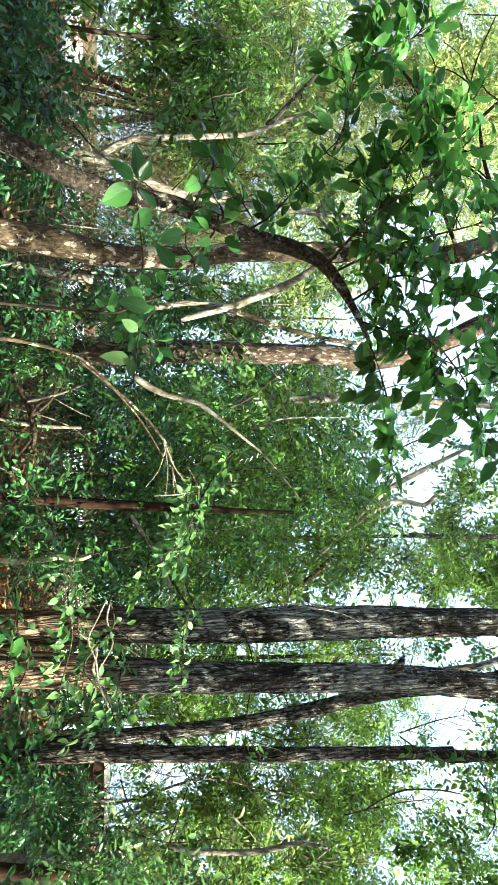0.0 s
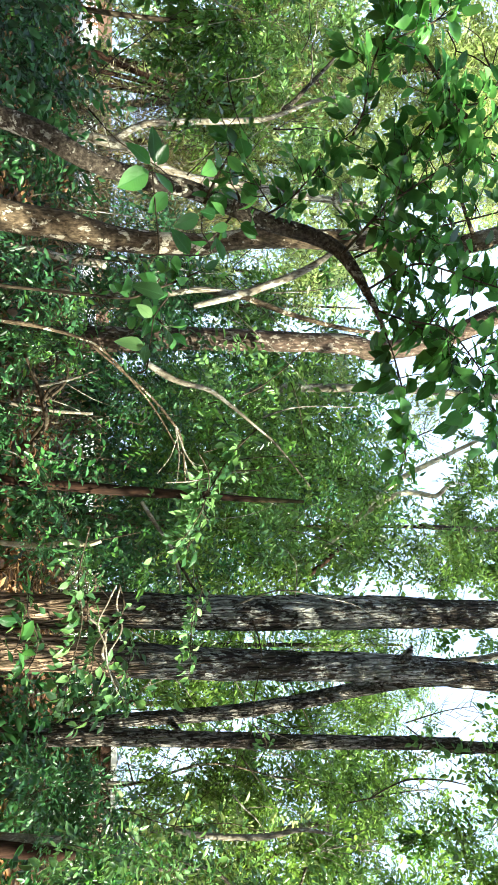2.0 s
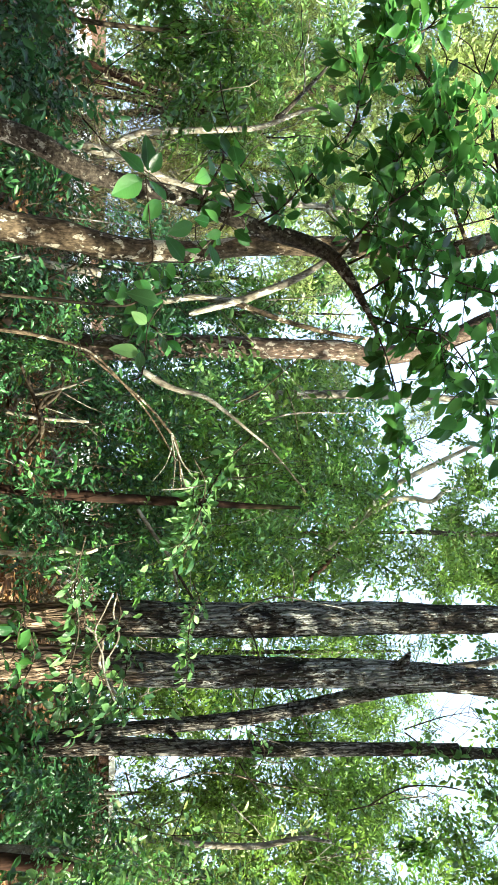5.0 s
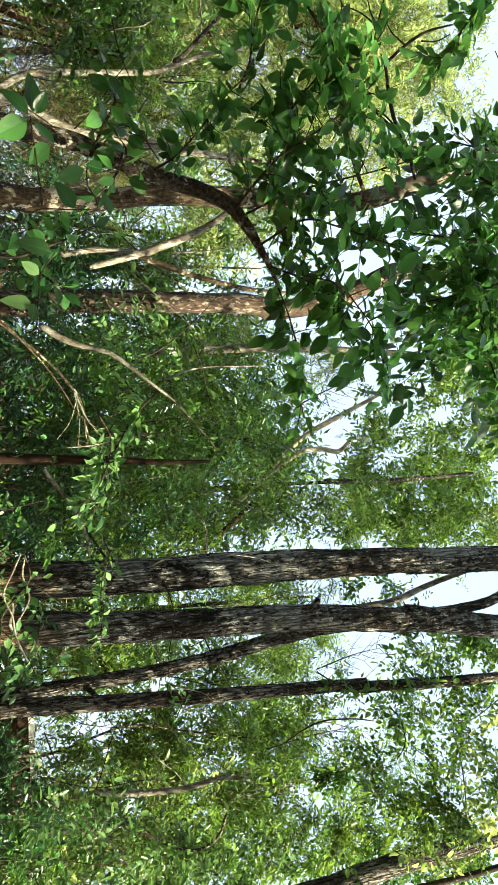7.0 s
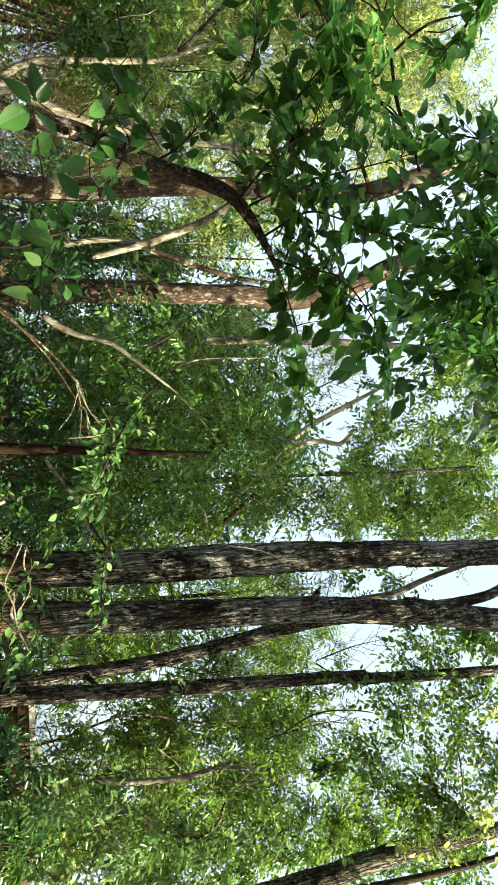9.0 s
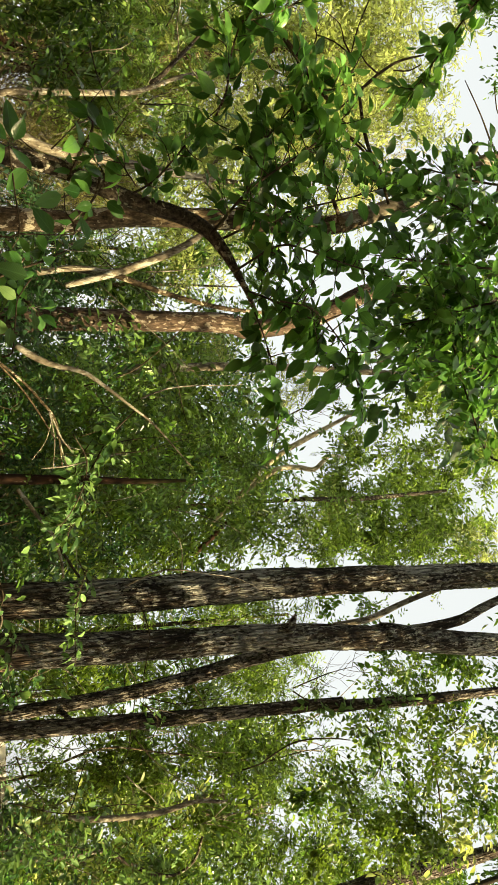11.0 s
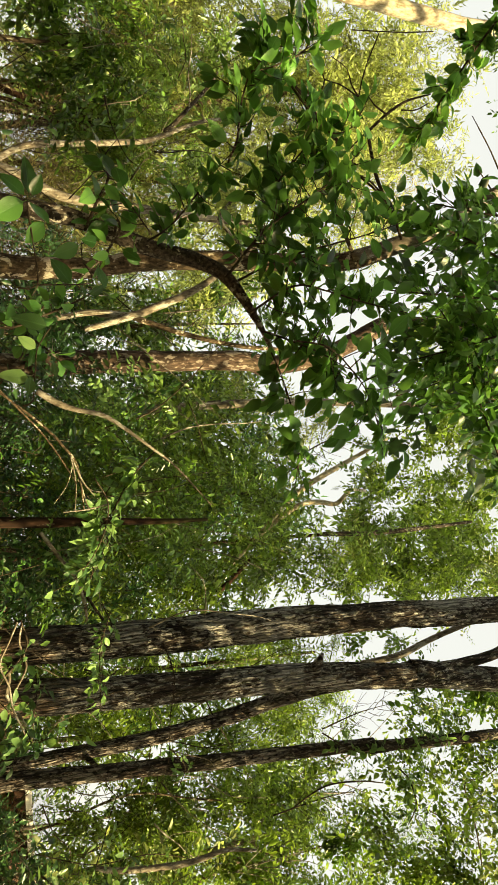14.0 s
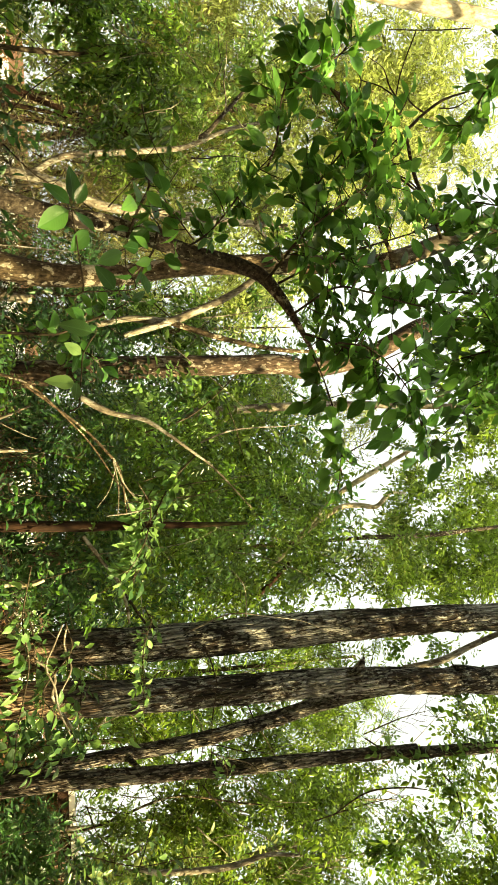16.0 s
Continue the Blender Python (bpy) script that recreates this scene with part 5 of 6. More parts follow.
thicket("undergrowth", "leafy climbers and shrubs with broad fresh leaves", "undergrowth", [(-0.3, 8.2, 2.4, 0.40, 0.40, 0.74, 0.36), (0.4, 7.8, 2.1, 0.32, 0.40, 0.45, 0.34), (0.3, 8.6, 3.2, 0.42, 0.40, 0.63, 0.34), (1.1, 8.2, 2.6, 0.40, 0.40, 0.67, 0.34), (1.2, 9.0, 3.6, 0.44, 0.40, 0.59, 0.34), (1.5, 8.0, 1.9, 0.20, 0.30, 0.59, 0.60), (0.4, 9.5, 4.6, 0.47, 0.40, 0.70, 0.35), (-0.7, 8.8, 3.4, 0.29, 0.30, 0.50, 0.34), (5.2, 8.0, 1.7, 0.39, 0.40, 0.46, 0.80), (5.5, 9.0, 2.5, 0.37, 0.40, 0.59, 0.34), (6.6, 9.0, 3.7, 0.29, 0.40, 0.66, 0.60), (-1.0, 8.0, 1.1, 0.39, 0.40, 0.39, 0.60)], LEAF_MID, size=0.08, ratio=0.40, per=8, seed=124, spray=4.0, clump=7)
thicket("undergrowth", "shrubs with oval sage-green leaves in dappled light", "undergrowth", [(4.4, 6.6, 1.7, 0.50, 0.50, 0.60, 0.41), (5.3, 7.5, 2.9, 0.52, 0.50, 0.57, 0.70), (4.2, 7.0, 1.5, 0.30, 0.50, 0.36, 0.39), (6.3, 8.5, 4.2, 0.54, 0.50, 0.98, 0.40), (0.8, 8.2, 2.4, 0.61, 0.50, 0.75, 0.22), (-0.6, 8.0, 2.9, 0.47, 0.50, 0.60, 0.22), (1.4, 9.0, 3.8, 0.54, 0.50, 0.54, 0.30)], LEAF_SAGE, size=0.09, ratio=0.46, per=7, seed=131, spray=3.6, clump=6)
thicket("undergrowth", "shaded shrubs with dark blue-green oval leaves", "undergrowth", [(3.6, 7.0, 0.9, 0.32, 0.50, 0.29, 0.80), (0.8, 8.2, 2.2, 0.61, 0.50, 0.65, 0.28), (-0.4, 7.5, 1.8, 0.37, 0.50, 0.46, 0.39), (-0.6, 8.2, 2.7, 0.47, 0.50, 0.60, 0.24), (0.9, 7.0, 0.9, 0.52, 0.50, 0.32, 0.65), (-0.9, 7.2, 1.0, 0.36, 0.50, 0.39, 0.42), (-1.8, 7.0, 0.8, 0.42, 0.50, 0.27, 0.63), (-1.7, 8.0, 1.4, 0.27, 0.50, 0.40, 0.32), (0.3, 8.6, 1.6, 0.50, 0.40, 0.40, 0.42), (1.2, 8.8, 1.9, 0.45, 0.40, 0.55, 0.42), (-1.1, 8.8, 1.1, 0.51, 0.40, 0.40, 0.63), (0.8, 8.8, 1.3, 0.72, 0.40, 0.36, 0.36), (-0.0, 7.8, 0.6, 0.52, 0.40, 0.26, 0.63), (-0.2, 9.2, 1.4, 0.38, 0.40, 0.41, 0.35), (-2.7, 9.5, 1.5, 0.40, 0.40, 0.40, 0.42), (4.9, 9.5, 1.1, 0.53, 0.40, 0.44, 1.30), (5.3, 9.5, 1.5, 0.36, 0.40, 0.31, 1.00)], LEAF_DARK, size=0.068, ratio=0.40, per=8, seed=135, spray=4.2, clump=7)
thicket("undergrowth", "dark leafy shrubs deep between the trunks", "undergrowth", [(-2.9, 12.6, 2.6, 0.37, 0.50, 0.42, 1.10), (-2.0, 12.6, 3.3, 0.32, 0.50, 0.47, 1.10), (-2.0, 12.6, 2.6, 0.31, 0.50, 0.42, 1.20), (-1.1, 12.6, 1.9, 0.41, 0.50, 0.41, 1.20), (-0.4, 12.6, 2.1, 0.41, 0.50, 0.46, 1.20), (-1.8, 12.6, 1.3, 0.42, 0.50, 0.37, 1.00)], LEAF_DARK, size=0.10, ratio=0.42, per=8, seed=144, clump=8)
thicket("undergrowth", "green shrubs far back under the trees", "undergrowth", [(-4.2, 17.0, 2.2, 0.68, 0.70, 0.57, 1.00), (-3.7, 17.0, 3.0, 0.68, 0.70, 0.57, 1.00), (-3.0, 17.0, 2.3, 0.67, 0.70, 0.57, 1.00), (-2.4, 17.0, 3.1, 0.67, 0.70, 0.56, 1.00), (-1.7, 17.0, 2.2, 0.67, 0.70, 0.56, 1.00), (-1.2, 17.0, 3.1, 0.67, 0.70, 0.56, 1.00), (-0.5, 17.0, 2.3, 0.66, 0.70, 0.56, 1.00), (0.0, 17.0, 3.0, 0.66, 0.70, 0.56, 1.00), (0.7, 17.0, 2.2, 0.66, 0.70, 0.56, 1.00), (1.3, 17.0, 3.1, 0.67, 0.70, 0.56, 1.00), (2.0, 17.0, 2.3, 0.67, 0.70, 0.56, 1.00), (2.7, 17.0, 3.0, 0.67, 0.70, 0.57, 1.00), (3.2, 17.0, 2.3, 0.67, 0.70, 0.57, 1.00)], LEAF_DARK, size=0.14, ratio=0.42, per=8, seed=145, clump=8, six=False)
thicket("leafy_climbers", "sunlit climbers and young shoots hanging through the wood", "climber", [(-0.7, 9.6, 3.7, 0.48, 0.60, 0.56, 0.40), (0.3, 9.8, 3.9, 0.49, 0.60, 0.58, 0.45), (0.5, 10.4, 5.3, 0.54, 0.60, 0.63, 0.45), (1.4, 10.0, 4.1, 0.64, 0.60, 0.60, 0.45), (1.7, 10.6, 5.6, 0.66, 0.60, 0.66, 0.50), (1.8, 10.8, 6.8, 0.50, 0.60, 0.55, 0.45), (-1.6, 10.4, 4.4, 0.36, 0.60, 0.40, 0.30), (1.6, 10.8, 7.7, 0.77, 0.60, 0.51, 0.50)], LEAF_FRESH, size=0.10, ratio=0.36, per=9, seed=136, spray=3.8, clump=6)
thicket("low_scrub", "low olive scrub along the far edge of the clearing", "undergrowth", [(-15.0 + 1.9 * k, 24.0 + 1.5 * math.sin(2.2 * k), 1.1 + 0.3 * math.cos(1.7 * k), 1.2, 0.8, 0.8 + 0.3 * math.sin(3.3 * k), 0.7) for k in range(16) if k not in (1, 2)], LEAF_OLIVE, size=0.17, ratio=0.36, per=8, seed=138, six=False)
thicket("low_scrub", "thin twiggy scrub beside the white-roofed shelter", "undergrowth", [(7.6, 16.0, 2.6, 0.44, 0.50, 0.44, 0.25), (8.3, 16.0, 2.9, 0.44, 0.50, 0.67, 0.45), (7.8, 16.0, 3.7, 0.59, 0.50, 0.59, 0.60), (8.9, 16.0, 2.3, 0.30, 0.50, 0.26, 0.60)], LEAF_SAGE, size=0.11, ratio=0.42, per=7, seed=143, clump=6)
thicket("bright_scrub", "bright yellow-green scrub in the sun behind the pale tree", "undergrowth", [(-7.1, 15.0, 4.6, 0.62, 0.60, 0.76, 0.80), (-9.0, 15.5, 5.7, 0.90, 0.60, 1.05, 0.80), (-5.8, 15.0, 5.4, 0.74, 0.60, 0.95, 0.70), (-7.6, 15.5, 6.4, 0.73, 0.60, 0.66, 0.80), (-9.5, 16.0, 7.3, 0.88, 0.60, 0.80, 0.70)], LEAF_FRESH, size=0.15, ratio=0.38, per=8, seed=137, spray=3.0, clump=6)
thicket("ivy", "dense dark green ivy over the bank", "climber", [(-4.0, 7.0, 0.7, 0.50, 0.40, 0.46, 1.60), (-3.3, 7.0, 0.8, 0.38, 0.40, 0.48, 1.60), (-2.4, 6.6, 0.7, 0.29, 0.40, 0.35, 1.50), (-3.4, 7.5, 1.1, 0.24, 0.40, 0.20, 0.80)], LEAF_DARK, size=0.085, ratio=0.50, per=7, seed=132, spray=3.0, clump=8)
thicket("leafy_sprays", "clumps of small leaves on thin twigs against the sky", "foliage", [(4.0, 9.2, 7.6, 0.22, 0.35, 0.48, 0.90), (4.3, 9.2, 8.6, 0.40, 0.35, 0.51, 0.90), (4.4, 9.0, 7.4, 0.19, 0.35, 0.33, 0.50), (5.0, 9.0, 7.0, 0.36, 0.35, 0.36, 0.27), (5.3, 9.0, 7.6, 0.30, 0.35, 0.25, 0.10), (5.9, 8.8, 7.5, 0.45, 0.35, 0.30, 0.12), (5.2, 8.6, 8.4, 0.55, 0.35, 0.35, 0.80), (5.9, 8.0, 8.0, 0.53, 0.35, 0.24, 0.90), (3.2, 9.4, 6.7, 0.21, 0.35, 0.21, 0.80), (3.2, 9.4, 7.5, 0.13, 0.35, 0.47, 0.40), (3.0, 9.0, 8.7, 0.12, 0.35, 0.19, 0.15), (6.2, 10.0, 6.6, 0.47, 0.35, 0.47, 0.90), (4.4, 9.0, 8.1, 0.15, 0.35, 0.24, 0.60), (6.4, 9.0, 7.0, 0.35, 0.35, 0.35, 0.70), (9.4, 11.0, 8.3, 0.52, 0.50, 0.78, 1.20), (10.0, 11.0, 9.8, 0.55, 0.50, 1.04, 1.20), (8.9, 11.0, 9.9, 0.40, 0.50, 0.87, 1.00), (8.2, 11.0, 7.3, 0.49, 0.50, 0.73, 0.80), (8.0, 10.0, 5.4, 0.44, 0.50, 0.77, 0.80)], LEAF_MID, size=0.082, ratio=0.60, per=6, seed=133, spray=2.8, clump=22, tight=0.3)
thicket("leafy_sprays", "airy clumps of small rounded leaves high between the trunks", "foliage", [(-1.8, 9.0, 7.9, 0.36, 0.50, 0.41, 0.80), (-1.5, 9.0, 8.9, 0.48, 0.50, 0.49, 0.90), (-1.0, 10.0, 8.6, 0.40, 0.50, 0.45, 0.80), (-0.6, 10.0, 9.7, 0.42, 0.50, 0.43, 0.90), (-1.5, 10.0, 7.7, 0.29, 0.50, 0.34, 0.35), (0.0, 12.0, 8.5, 0.45, 0.50, 0.45, 0.55), (0.5, 12.0, 9.4, 0.53, 0.50, 0.53, 0.70), (-0.1, 12.0, 10.2, 0.61, 0.50, 0.61, 0.80), (1.1, 12.5, 8.7, 0.35, 0.50, 0.35, 0.50), (1.7, 12.5, 9.4, 0.43, 0.50, 0.43, 0.70), (1.6, 12.5, 10.8, 0.57, 0.50, 0.64, 0.80), (2.3, 12.5, 8.5, 0.41, 0.50, 0.41, 0.70), (1.7, 12.5, 7.7, 0.34, 0.50, 0.34, 0.60), (2.8, 12.5, 9.9, 0.50, 0.50, 0.50, 0.70), (2.9, 12.0, 10.7, 0.47, 0.50, 0.50, 0.80), (3.7, 11.0, 8.5, 0.18, 0.50, 0.39, 0.90), (3.7, 11.0, 7.8, 0.27, 0.50, 0.22, 0.35), (3.8, 11.0, 9.7, 0.23, 0.50, 0.23, 0.30), (4.5, 10.0, 8.3, 0.25, 0.50, 0.42, 0.90), (4.6, 10.0, 9.3, 0.29, 0.50, 0.45, 0.90), (4.8, 10.0, 7.9, 0.21, 0.50, 0.21, 0.60), (5.2, 10.0, 6.6, 0.25, 0.50, 0.40, 0.90), (5.1, 10.0, 5.9, 0.25, 0.50, 0.29, 0.60), (5.5, 10.0, 7.5, 0.39, 0.50, 0.37, 0.80), (5.9, 10.0, 8.2, 0.49, 0.50, 0.44, 0.70), (7.2, 10.5, 8.8, 0.42, 0.50, 0.36, 0.50), (7.8, 10.5, 8.2, 0.48, 0.50, 0.36, 0.70), (6.8, 10.5, 7.0, 0.39, 0.50, 0.39, 0.80), (8.0, 10.5, 7.6, 0.47, 0.50, 0.36, 0.80), (6.1, 10.0, 9.3, 0.57, 0.50, 0.46, 0.60), (7.2, 10.0, 9.4, 0.48, 0.50, 0.37, 0.60), (6.6, 11.0, 6.2, 0.45, 0.50, 0.45, 0.80), (6.3, 11.0, 6.8, 0.39, 0.50, 0.45, 0.35), (8.3, 10.0, 8.9, 0.61, 0.50, 0.61, 0.80)], LEAF_LIGHT, size=0.095, ratio=0.50, per=6, seed=142, spray=3.0, clump=4)
thicket("feathery_sprays", "fine feathery compound leaves against the sky", "foliage", [(-0.1, 13.0, 7.8, 0.22, 0.30, 0.21, 0.10), (0.4, 13.0, 8.3, 0.30, 0.30, 0.24, 0.12), (0.9, 13.0, 7.8, 0.44, 0.30, 0.27, 0.12), (0.5, 13.0, 8.0, 0.24, 0.30, 0.48, 0.09), (4.7, 11.0, 6.5, 0.29, 0.35, 0.42, 1.20), (4.7, 11.0, 6.8, 0.11, 0.35, 0.21, 0.80), (2.5, 10.5, 9.0, 0.43, 0.35, 1.02, 0.45), (2.3, 10.5, 7.1, 0.35, 0.35, 0.69, 0.60), (-5.4, 9.3, 3.7, 0.52, 0.30, 0.20, 1.30), (-5.8, 9.5, 3.4, 0.28, 0.30, 0.37, 0.80), (3.8, 12.0, 6.7, 0.28, 0.40, 0.33, 1.60), (3.9, 12.0, 7.4, 0.26, 0.40, 0.39, 1.60), (3.9, 12.5, 6.3, 0.26, 0.40, 0.46, 1.20), (5.4, 12.5, 6.2, 0.35, 0.40, 0.53, 1.20), (5.6, 12.5, 6.9, 0.36, 0.40, 0.36, 1.00)], LEAF_LIGHT, size=0.10, ratio=0.27, per=15, seed=134, six=False, spray=5.0, pinnate=1.0, jitter=0.15, clump=3)
thicket("far_woods", "far wall of green woodland with gaps of light", "woodland", [(x, y, z, 3.2, 2.0, 2.6, d) for x, y, z, d in ((-26, 38, 3.5, .6), (-20, 36, 5.5, .9), (-15, 38, 3.0, .4), (-10, 36, 6, .9), (-5, 38, 3.5, .7), (0, 37, 6, 1.1), (4, 38, 3.2, .8), (9, 37, 6, 1.0), (14, 38, 3.2, .4), (24, 38, 3.5, .7), (-24, 40, 10, .9), (-17, 40, 10.5, .9), (-11, 42, 10.5, .8), (2, 42, 9.5, .9), (8, 42, 9.5, .8), (23, 40, 9, .6))], LEAF_OLIVE, size=0.34, ratio=0.42, per=8, seed=125, six=False)

thicket("dry_growth", "thin dry grass and twiggy scrub under the trees", "undergrowth", [(-5.0, 14.0, 0.8, 1.49, 1.20, 0.52, 1.40), (2.7, 13.0, 0.4, 0.64, 1.00, 0.75, 1.20), (7.2, 13.0, 0.5, 0.85, 1.00, 0.85, 1.20), (-6.8, 16.0, 2.5, 1.18, 1.00, 1.05, 0.60), (-1.2, 15.0, 0.9, 1.47, 1.00, 0.74, 0.90), (-5.0, 16.0, 2.8, 0.79, 1.00, 0.92, 0.70), (-6.0, 14.5, 1.2, 0.70, 0.80, 0.50, 1.00), (-3.4, 14.0, 1.1, 0.80, 0.80, 0.55, 1.00)], LEAF_DRY, size=0.22, ratio=0.07, per=9, seed=129, six=False, flat=0.0, droop=-0.2)


thicket("dead_leaves", "withered orange-brown leaves caught in the shrubs", "dead foliage", [(-1.0, 10.3, 1.2, 0.14, 0.40, 0.14, 0.96), (-0.6, 10.6, 1.1, 0.29, 0.40, 0.19, 0.96), (-0.1, 10.6, 1.2, 0.34, 0.40, 0.18, 1.04), (-0.0, 10.2, 0.6, 0.17, 0.40, 0.17, 0.64), (1.9, 9.6, 0.4, 0.27, 0.40, 0.15, 0.72), (1.8, 9.6, 0.6, 0.14, 0.40, 0.16, 0.55), (-5.7, 12.0, 0.5, 0.26, 0.40, 0.18, 0.80), (-7.6, 13.5, 0.9, 0.73, 0.40, 0.17, 0.72), (-7.5, 13.5, 1.2, 0.21, 0.40, 0.30, 0.48), (-4.1, 12.0, 0.5, 0.28, 0.40, 0.14, 0.64), (-2.2, 10.5, 1.0, 0.18, 0.40, 0.15, 0.88)], LEAF_FALLEN, size=0.085, ratio=0.42, per=8, seed=151, clump=8)
thicket("dead_leaves", "heap of sunlit straw-coloured dry leaves", "dead foliage", [(0.6, 9.8, 1.4, 0.13, 0.40, 0.28, 1.60), (0.7, 9.8, 0.9, 0.08, 0.40, 0.19, 0.80)], LEAF_STRAW, size=0.10, ratio=0.30, per=8, seed=152, clump=8)


def bare_stems(count, seed):
    """Thin lianas, dead twigs and saplings' stems that thread the undergrowth."""
    rng = np.random.default_rng(seed)
    V, Q, T, n = [], [], [], 0
    for k in range(count):
        y = rng.uniform(7.5, 19)
        x = rng.uniform(-0.62, 0.62) * y
        z = 1.6 + y * rng.uniform(-0.08, 0.34)
        long, r = rng.uniform(0.5, 2.2), rng.uniform(0.004, 0.013)
        d = norm(np.array([rng.normal() * 0.7, rng.normal() * 0.3, rng.normal() * 0.5 + 0.9]))
        pts, p = [], np.array([x, y, z]) - d * long / 2
        for j in range(5):
            pts.append((*p, r * (1 - 0.18 * j)))
            d = norm(d + rng.normal(size=3) * 0.22)
            p = p + d * long / 4
        v, q, t = tube(pts, 5, 0.16, 0.1, seed=k)
        V.append(v), Q.append(q + n), T.append(t + n)
        n += len(v)
    return raw("bare_stems", np.vstack(V), (np.vstack(Q), np.vstack(T)), [BARK_PALE if seed % 2 else TWIG], smooth=True)


tagged(new("bare_stems", bare_stems(210, 5)), "thin pale bare stems and lianas through the undergrowth", "twigs", kind="stuff")
tagged(new("bare_stems", bare_stems(230, 6)), "thin dark twigs and lianas through the undergrowth", "twigs", kind="stuff")

# trees farther back, side by side
# the middle ones get dark leaves: the shade behind is put into their colour
for k, (x, y, top, wide, leaf, dens, lean_x) in enumerate((
        (-14.5, 22, 9.5, 2.6, LEAF_YELLOW, 0.9, 0.4), (-11.5, 24, 11.0, 2.6, LEAF_YELLOW, 0.8, -0.5), (-8.6, 21, 10.5, 2.2, LEAF_YELLOW, 0.8, 0.3),
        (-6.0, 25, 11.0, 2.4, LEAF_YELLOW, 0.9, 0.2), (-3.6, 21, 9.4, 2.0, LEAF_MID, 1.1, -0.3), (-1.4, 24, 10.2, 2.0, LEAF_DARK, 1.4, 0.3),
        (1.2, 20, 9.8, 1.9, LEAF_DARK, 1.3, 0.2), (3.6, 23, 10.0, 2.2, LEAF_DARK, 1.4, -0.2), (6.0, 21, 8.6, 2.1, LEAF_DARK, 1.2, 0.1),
        (8.6, 22, 7.6, 2.2, LEAF_MID, 0.6, 0.4), (11.4, 20, 6.6, 2.2, LEAF_OLIVE, 0.25, -0.4), (14.4, 22, 8.2, 2.4, LEAF_OLIVE, 0.9, 0.2))):
    t = tree("woodland tree with a full leafy crown", [(x, y, -0.1, 0.11), (x + 0.2 * lean_x, y, top * 0.3, 0.09), (x + lean_x, y, top * 0.7, 0.06), (x + 1.2 * lean_x, y, top, 0.02)], BARK_BROWN, segs=9, step=0.25, seed=300 + k, group="far trees")
    blobs = [(x + lean_x * u + wide * 0.35 * math.sin(5 * k + 9 * u), y, 0.9 + (top - 0.9) * u, wide * (0.75 + 0.3 * math.sin(3.1 * u + k)), 1.3, top * 0.16, dens * (0.45 if u < 0.2 else 1.0)) for u in (0.1, 0.32, 0.55, 0.75, 0.92)]
    crown(t, blobs, leaf, 0.22, 0.38, 9, 320 + k, six=False)

# dense clumps that close the view between the nearer crowns
rng_clump = random.Random(21)
for label, (x0, x1), y, (z0, z1), count, leaf, seed in (
        ("green tree of dense leafy clumps with gaps of sky", (7.4, 13.0), 16.0, (4.4, 8.6), 12, LEAF_LIGHT, 341),):
    xm = (x0 + x1) / 2
    t = tree(label, [(xm, y, -0.1, 0.12), (xm + 0.2, y, z0, 0.10), (xm - 0.2, y, (z0 + z1) / 2, 0.07), (xm, y, z1, 0.02)], BARK_BROWN, segs=9, step=0.25, seed=seed)
    clumps = []
    for k in range(count):
        cx, cz, r = rng_clump.uniform(x0, x1), rng_clump.uniform(z0, z1), rng_clump.uniform(0.35, 0.75)
        clumps.append((cx, y + rng_clump.uniform(-0.8, 0.8), cz, r * 1.1, 0.5, r, 1.7))
    crown(t, clumps, leaf, 0.16, 0.42, 7, seed, spray=2.8, clump=9)

# unseen canopy added overhead, behind and at the sides to dim sky and sun
rng_wood = random.Random(8)
shade = []
for ix in range(-4, 5):
    for iy in range(-5, 1):
        x, y = ix * 3.6 + rng_wood.uniform(-0.8, 0.8), iy * 3.2 + rng_wood.uniform(-0.8, 0.8)
        z = 10.5 + rng_wood.uniform(-1, 1.5) + max(0.0, y) * 0.6
        shade.append((x, y, z, 2.2, 1.9, 1.3, 1.8 if ix < 0 else 0.6))
for ix in range(-2, 4):
    for iy in range(3):
        shade.append((ix * 2.9 + rng_wood.uniform(-0.7, 0.7), 3.2 + iy * 2.7 + rng_wood.uniform(-0.6, 0.6), 14.6 + rng_wood.uniform(-0.4, 1.6), 1.7, 1.6, 1.0, 1.1))
for k in range(22):
    a = radians(195 + 150 * k / 21)
    for z in (2.2, 5.5, 8.6):
        shade.append((15 * math.cos(a) + rng_wood.uniform(-1, 1), 14 * math.sin(a) + 1, z, 2.3, 1.9, 2.0, 1.3 if k < 11 else 0.7 if z < 8 else 0.4))
for z in (2.5, 6.0, 9.0):
    for y in (0, 4, 8, 12, 16):
        shade.append((-14 - 0.35 * y, y, z, 2.0, 2.4, 2.0, 1.7))
        shade.append((14 + 0.35 * y, y, z, 2.0, 2.4, 2.0, 0.6))
# points and radii where the canopy is left out, so that sun gets through
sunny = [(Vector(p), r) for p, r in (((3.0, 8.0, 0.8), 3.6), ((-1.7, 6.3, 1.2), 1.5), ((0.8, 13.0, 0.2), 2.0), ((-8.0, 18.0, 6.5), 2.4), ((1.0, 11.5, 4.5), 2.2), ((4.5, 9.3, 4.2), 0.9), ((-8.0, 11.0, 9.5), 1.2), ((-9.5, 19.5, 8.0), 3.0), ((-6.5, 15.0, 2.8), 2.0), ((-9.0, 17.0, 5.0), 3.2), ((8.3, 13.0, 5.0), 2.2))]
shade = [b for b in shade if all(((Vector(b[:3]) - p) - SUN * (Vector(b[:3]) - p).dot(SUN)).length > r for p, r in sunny)]
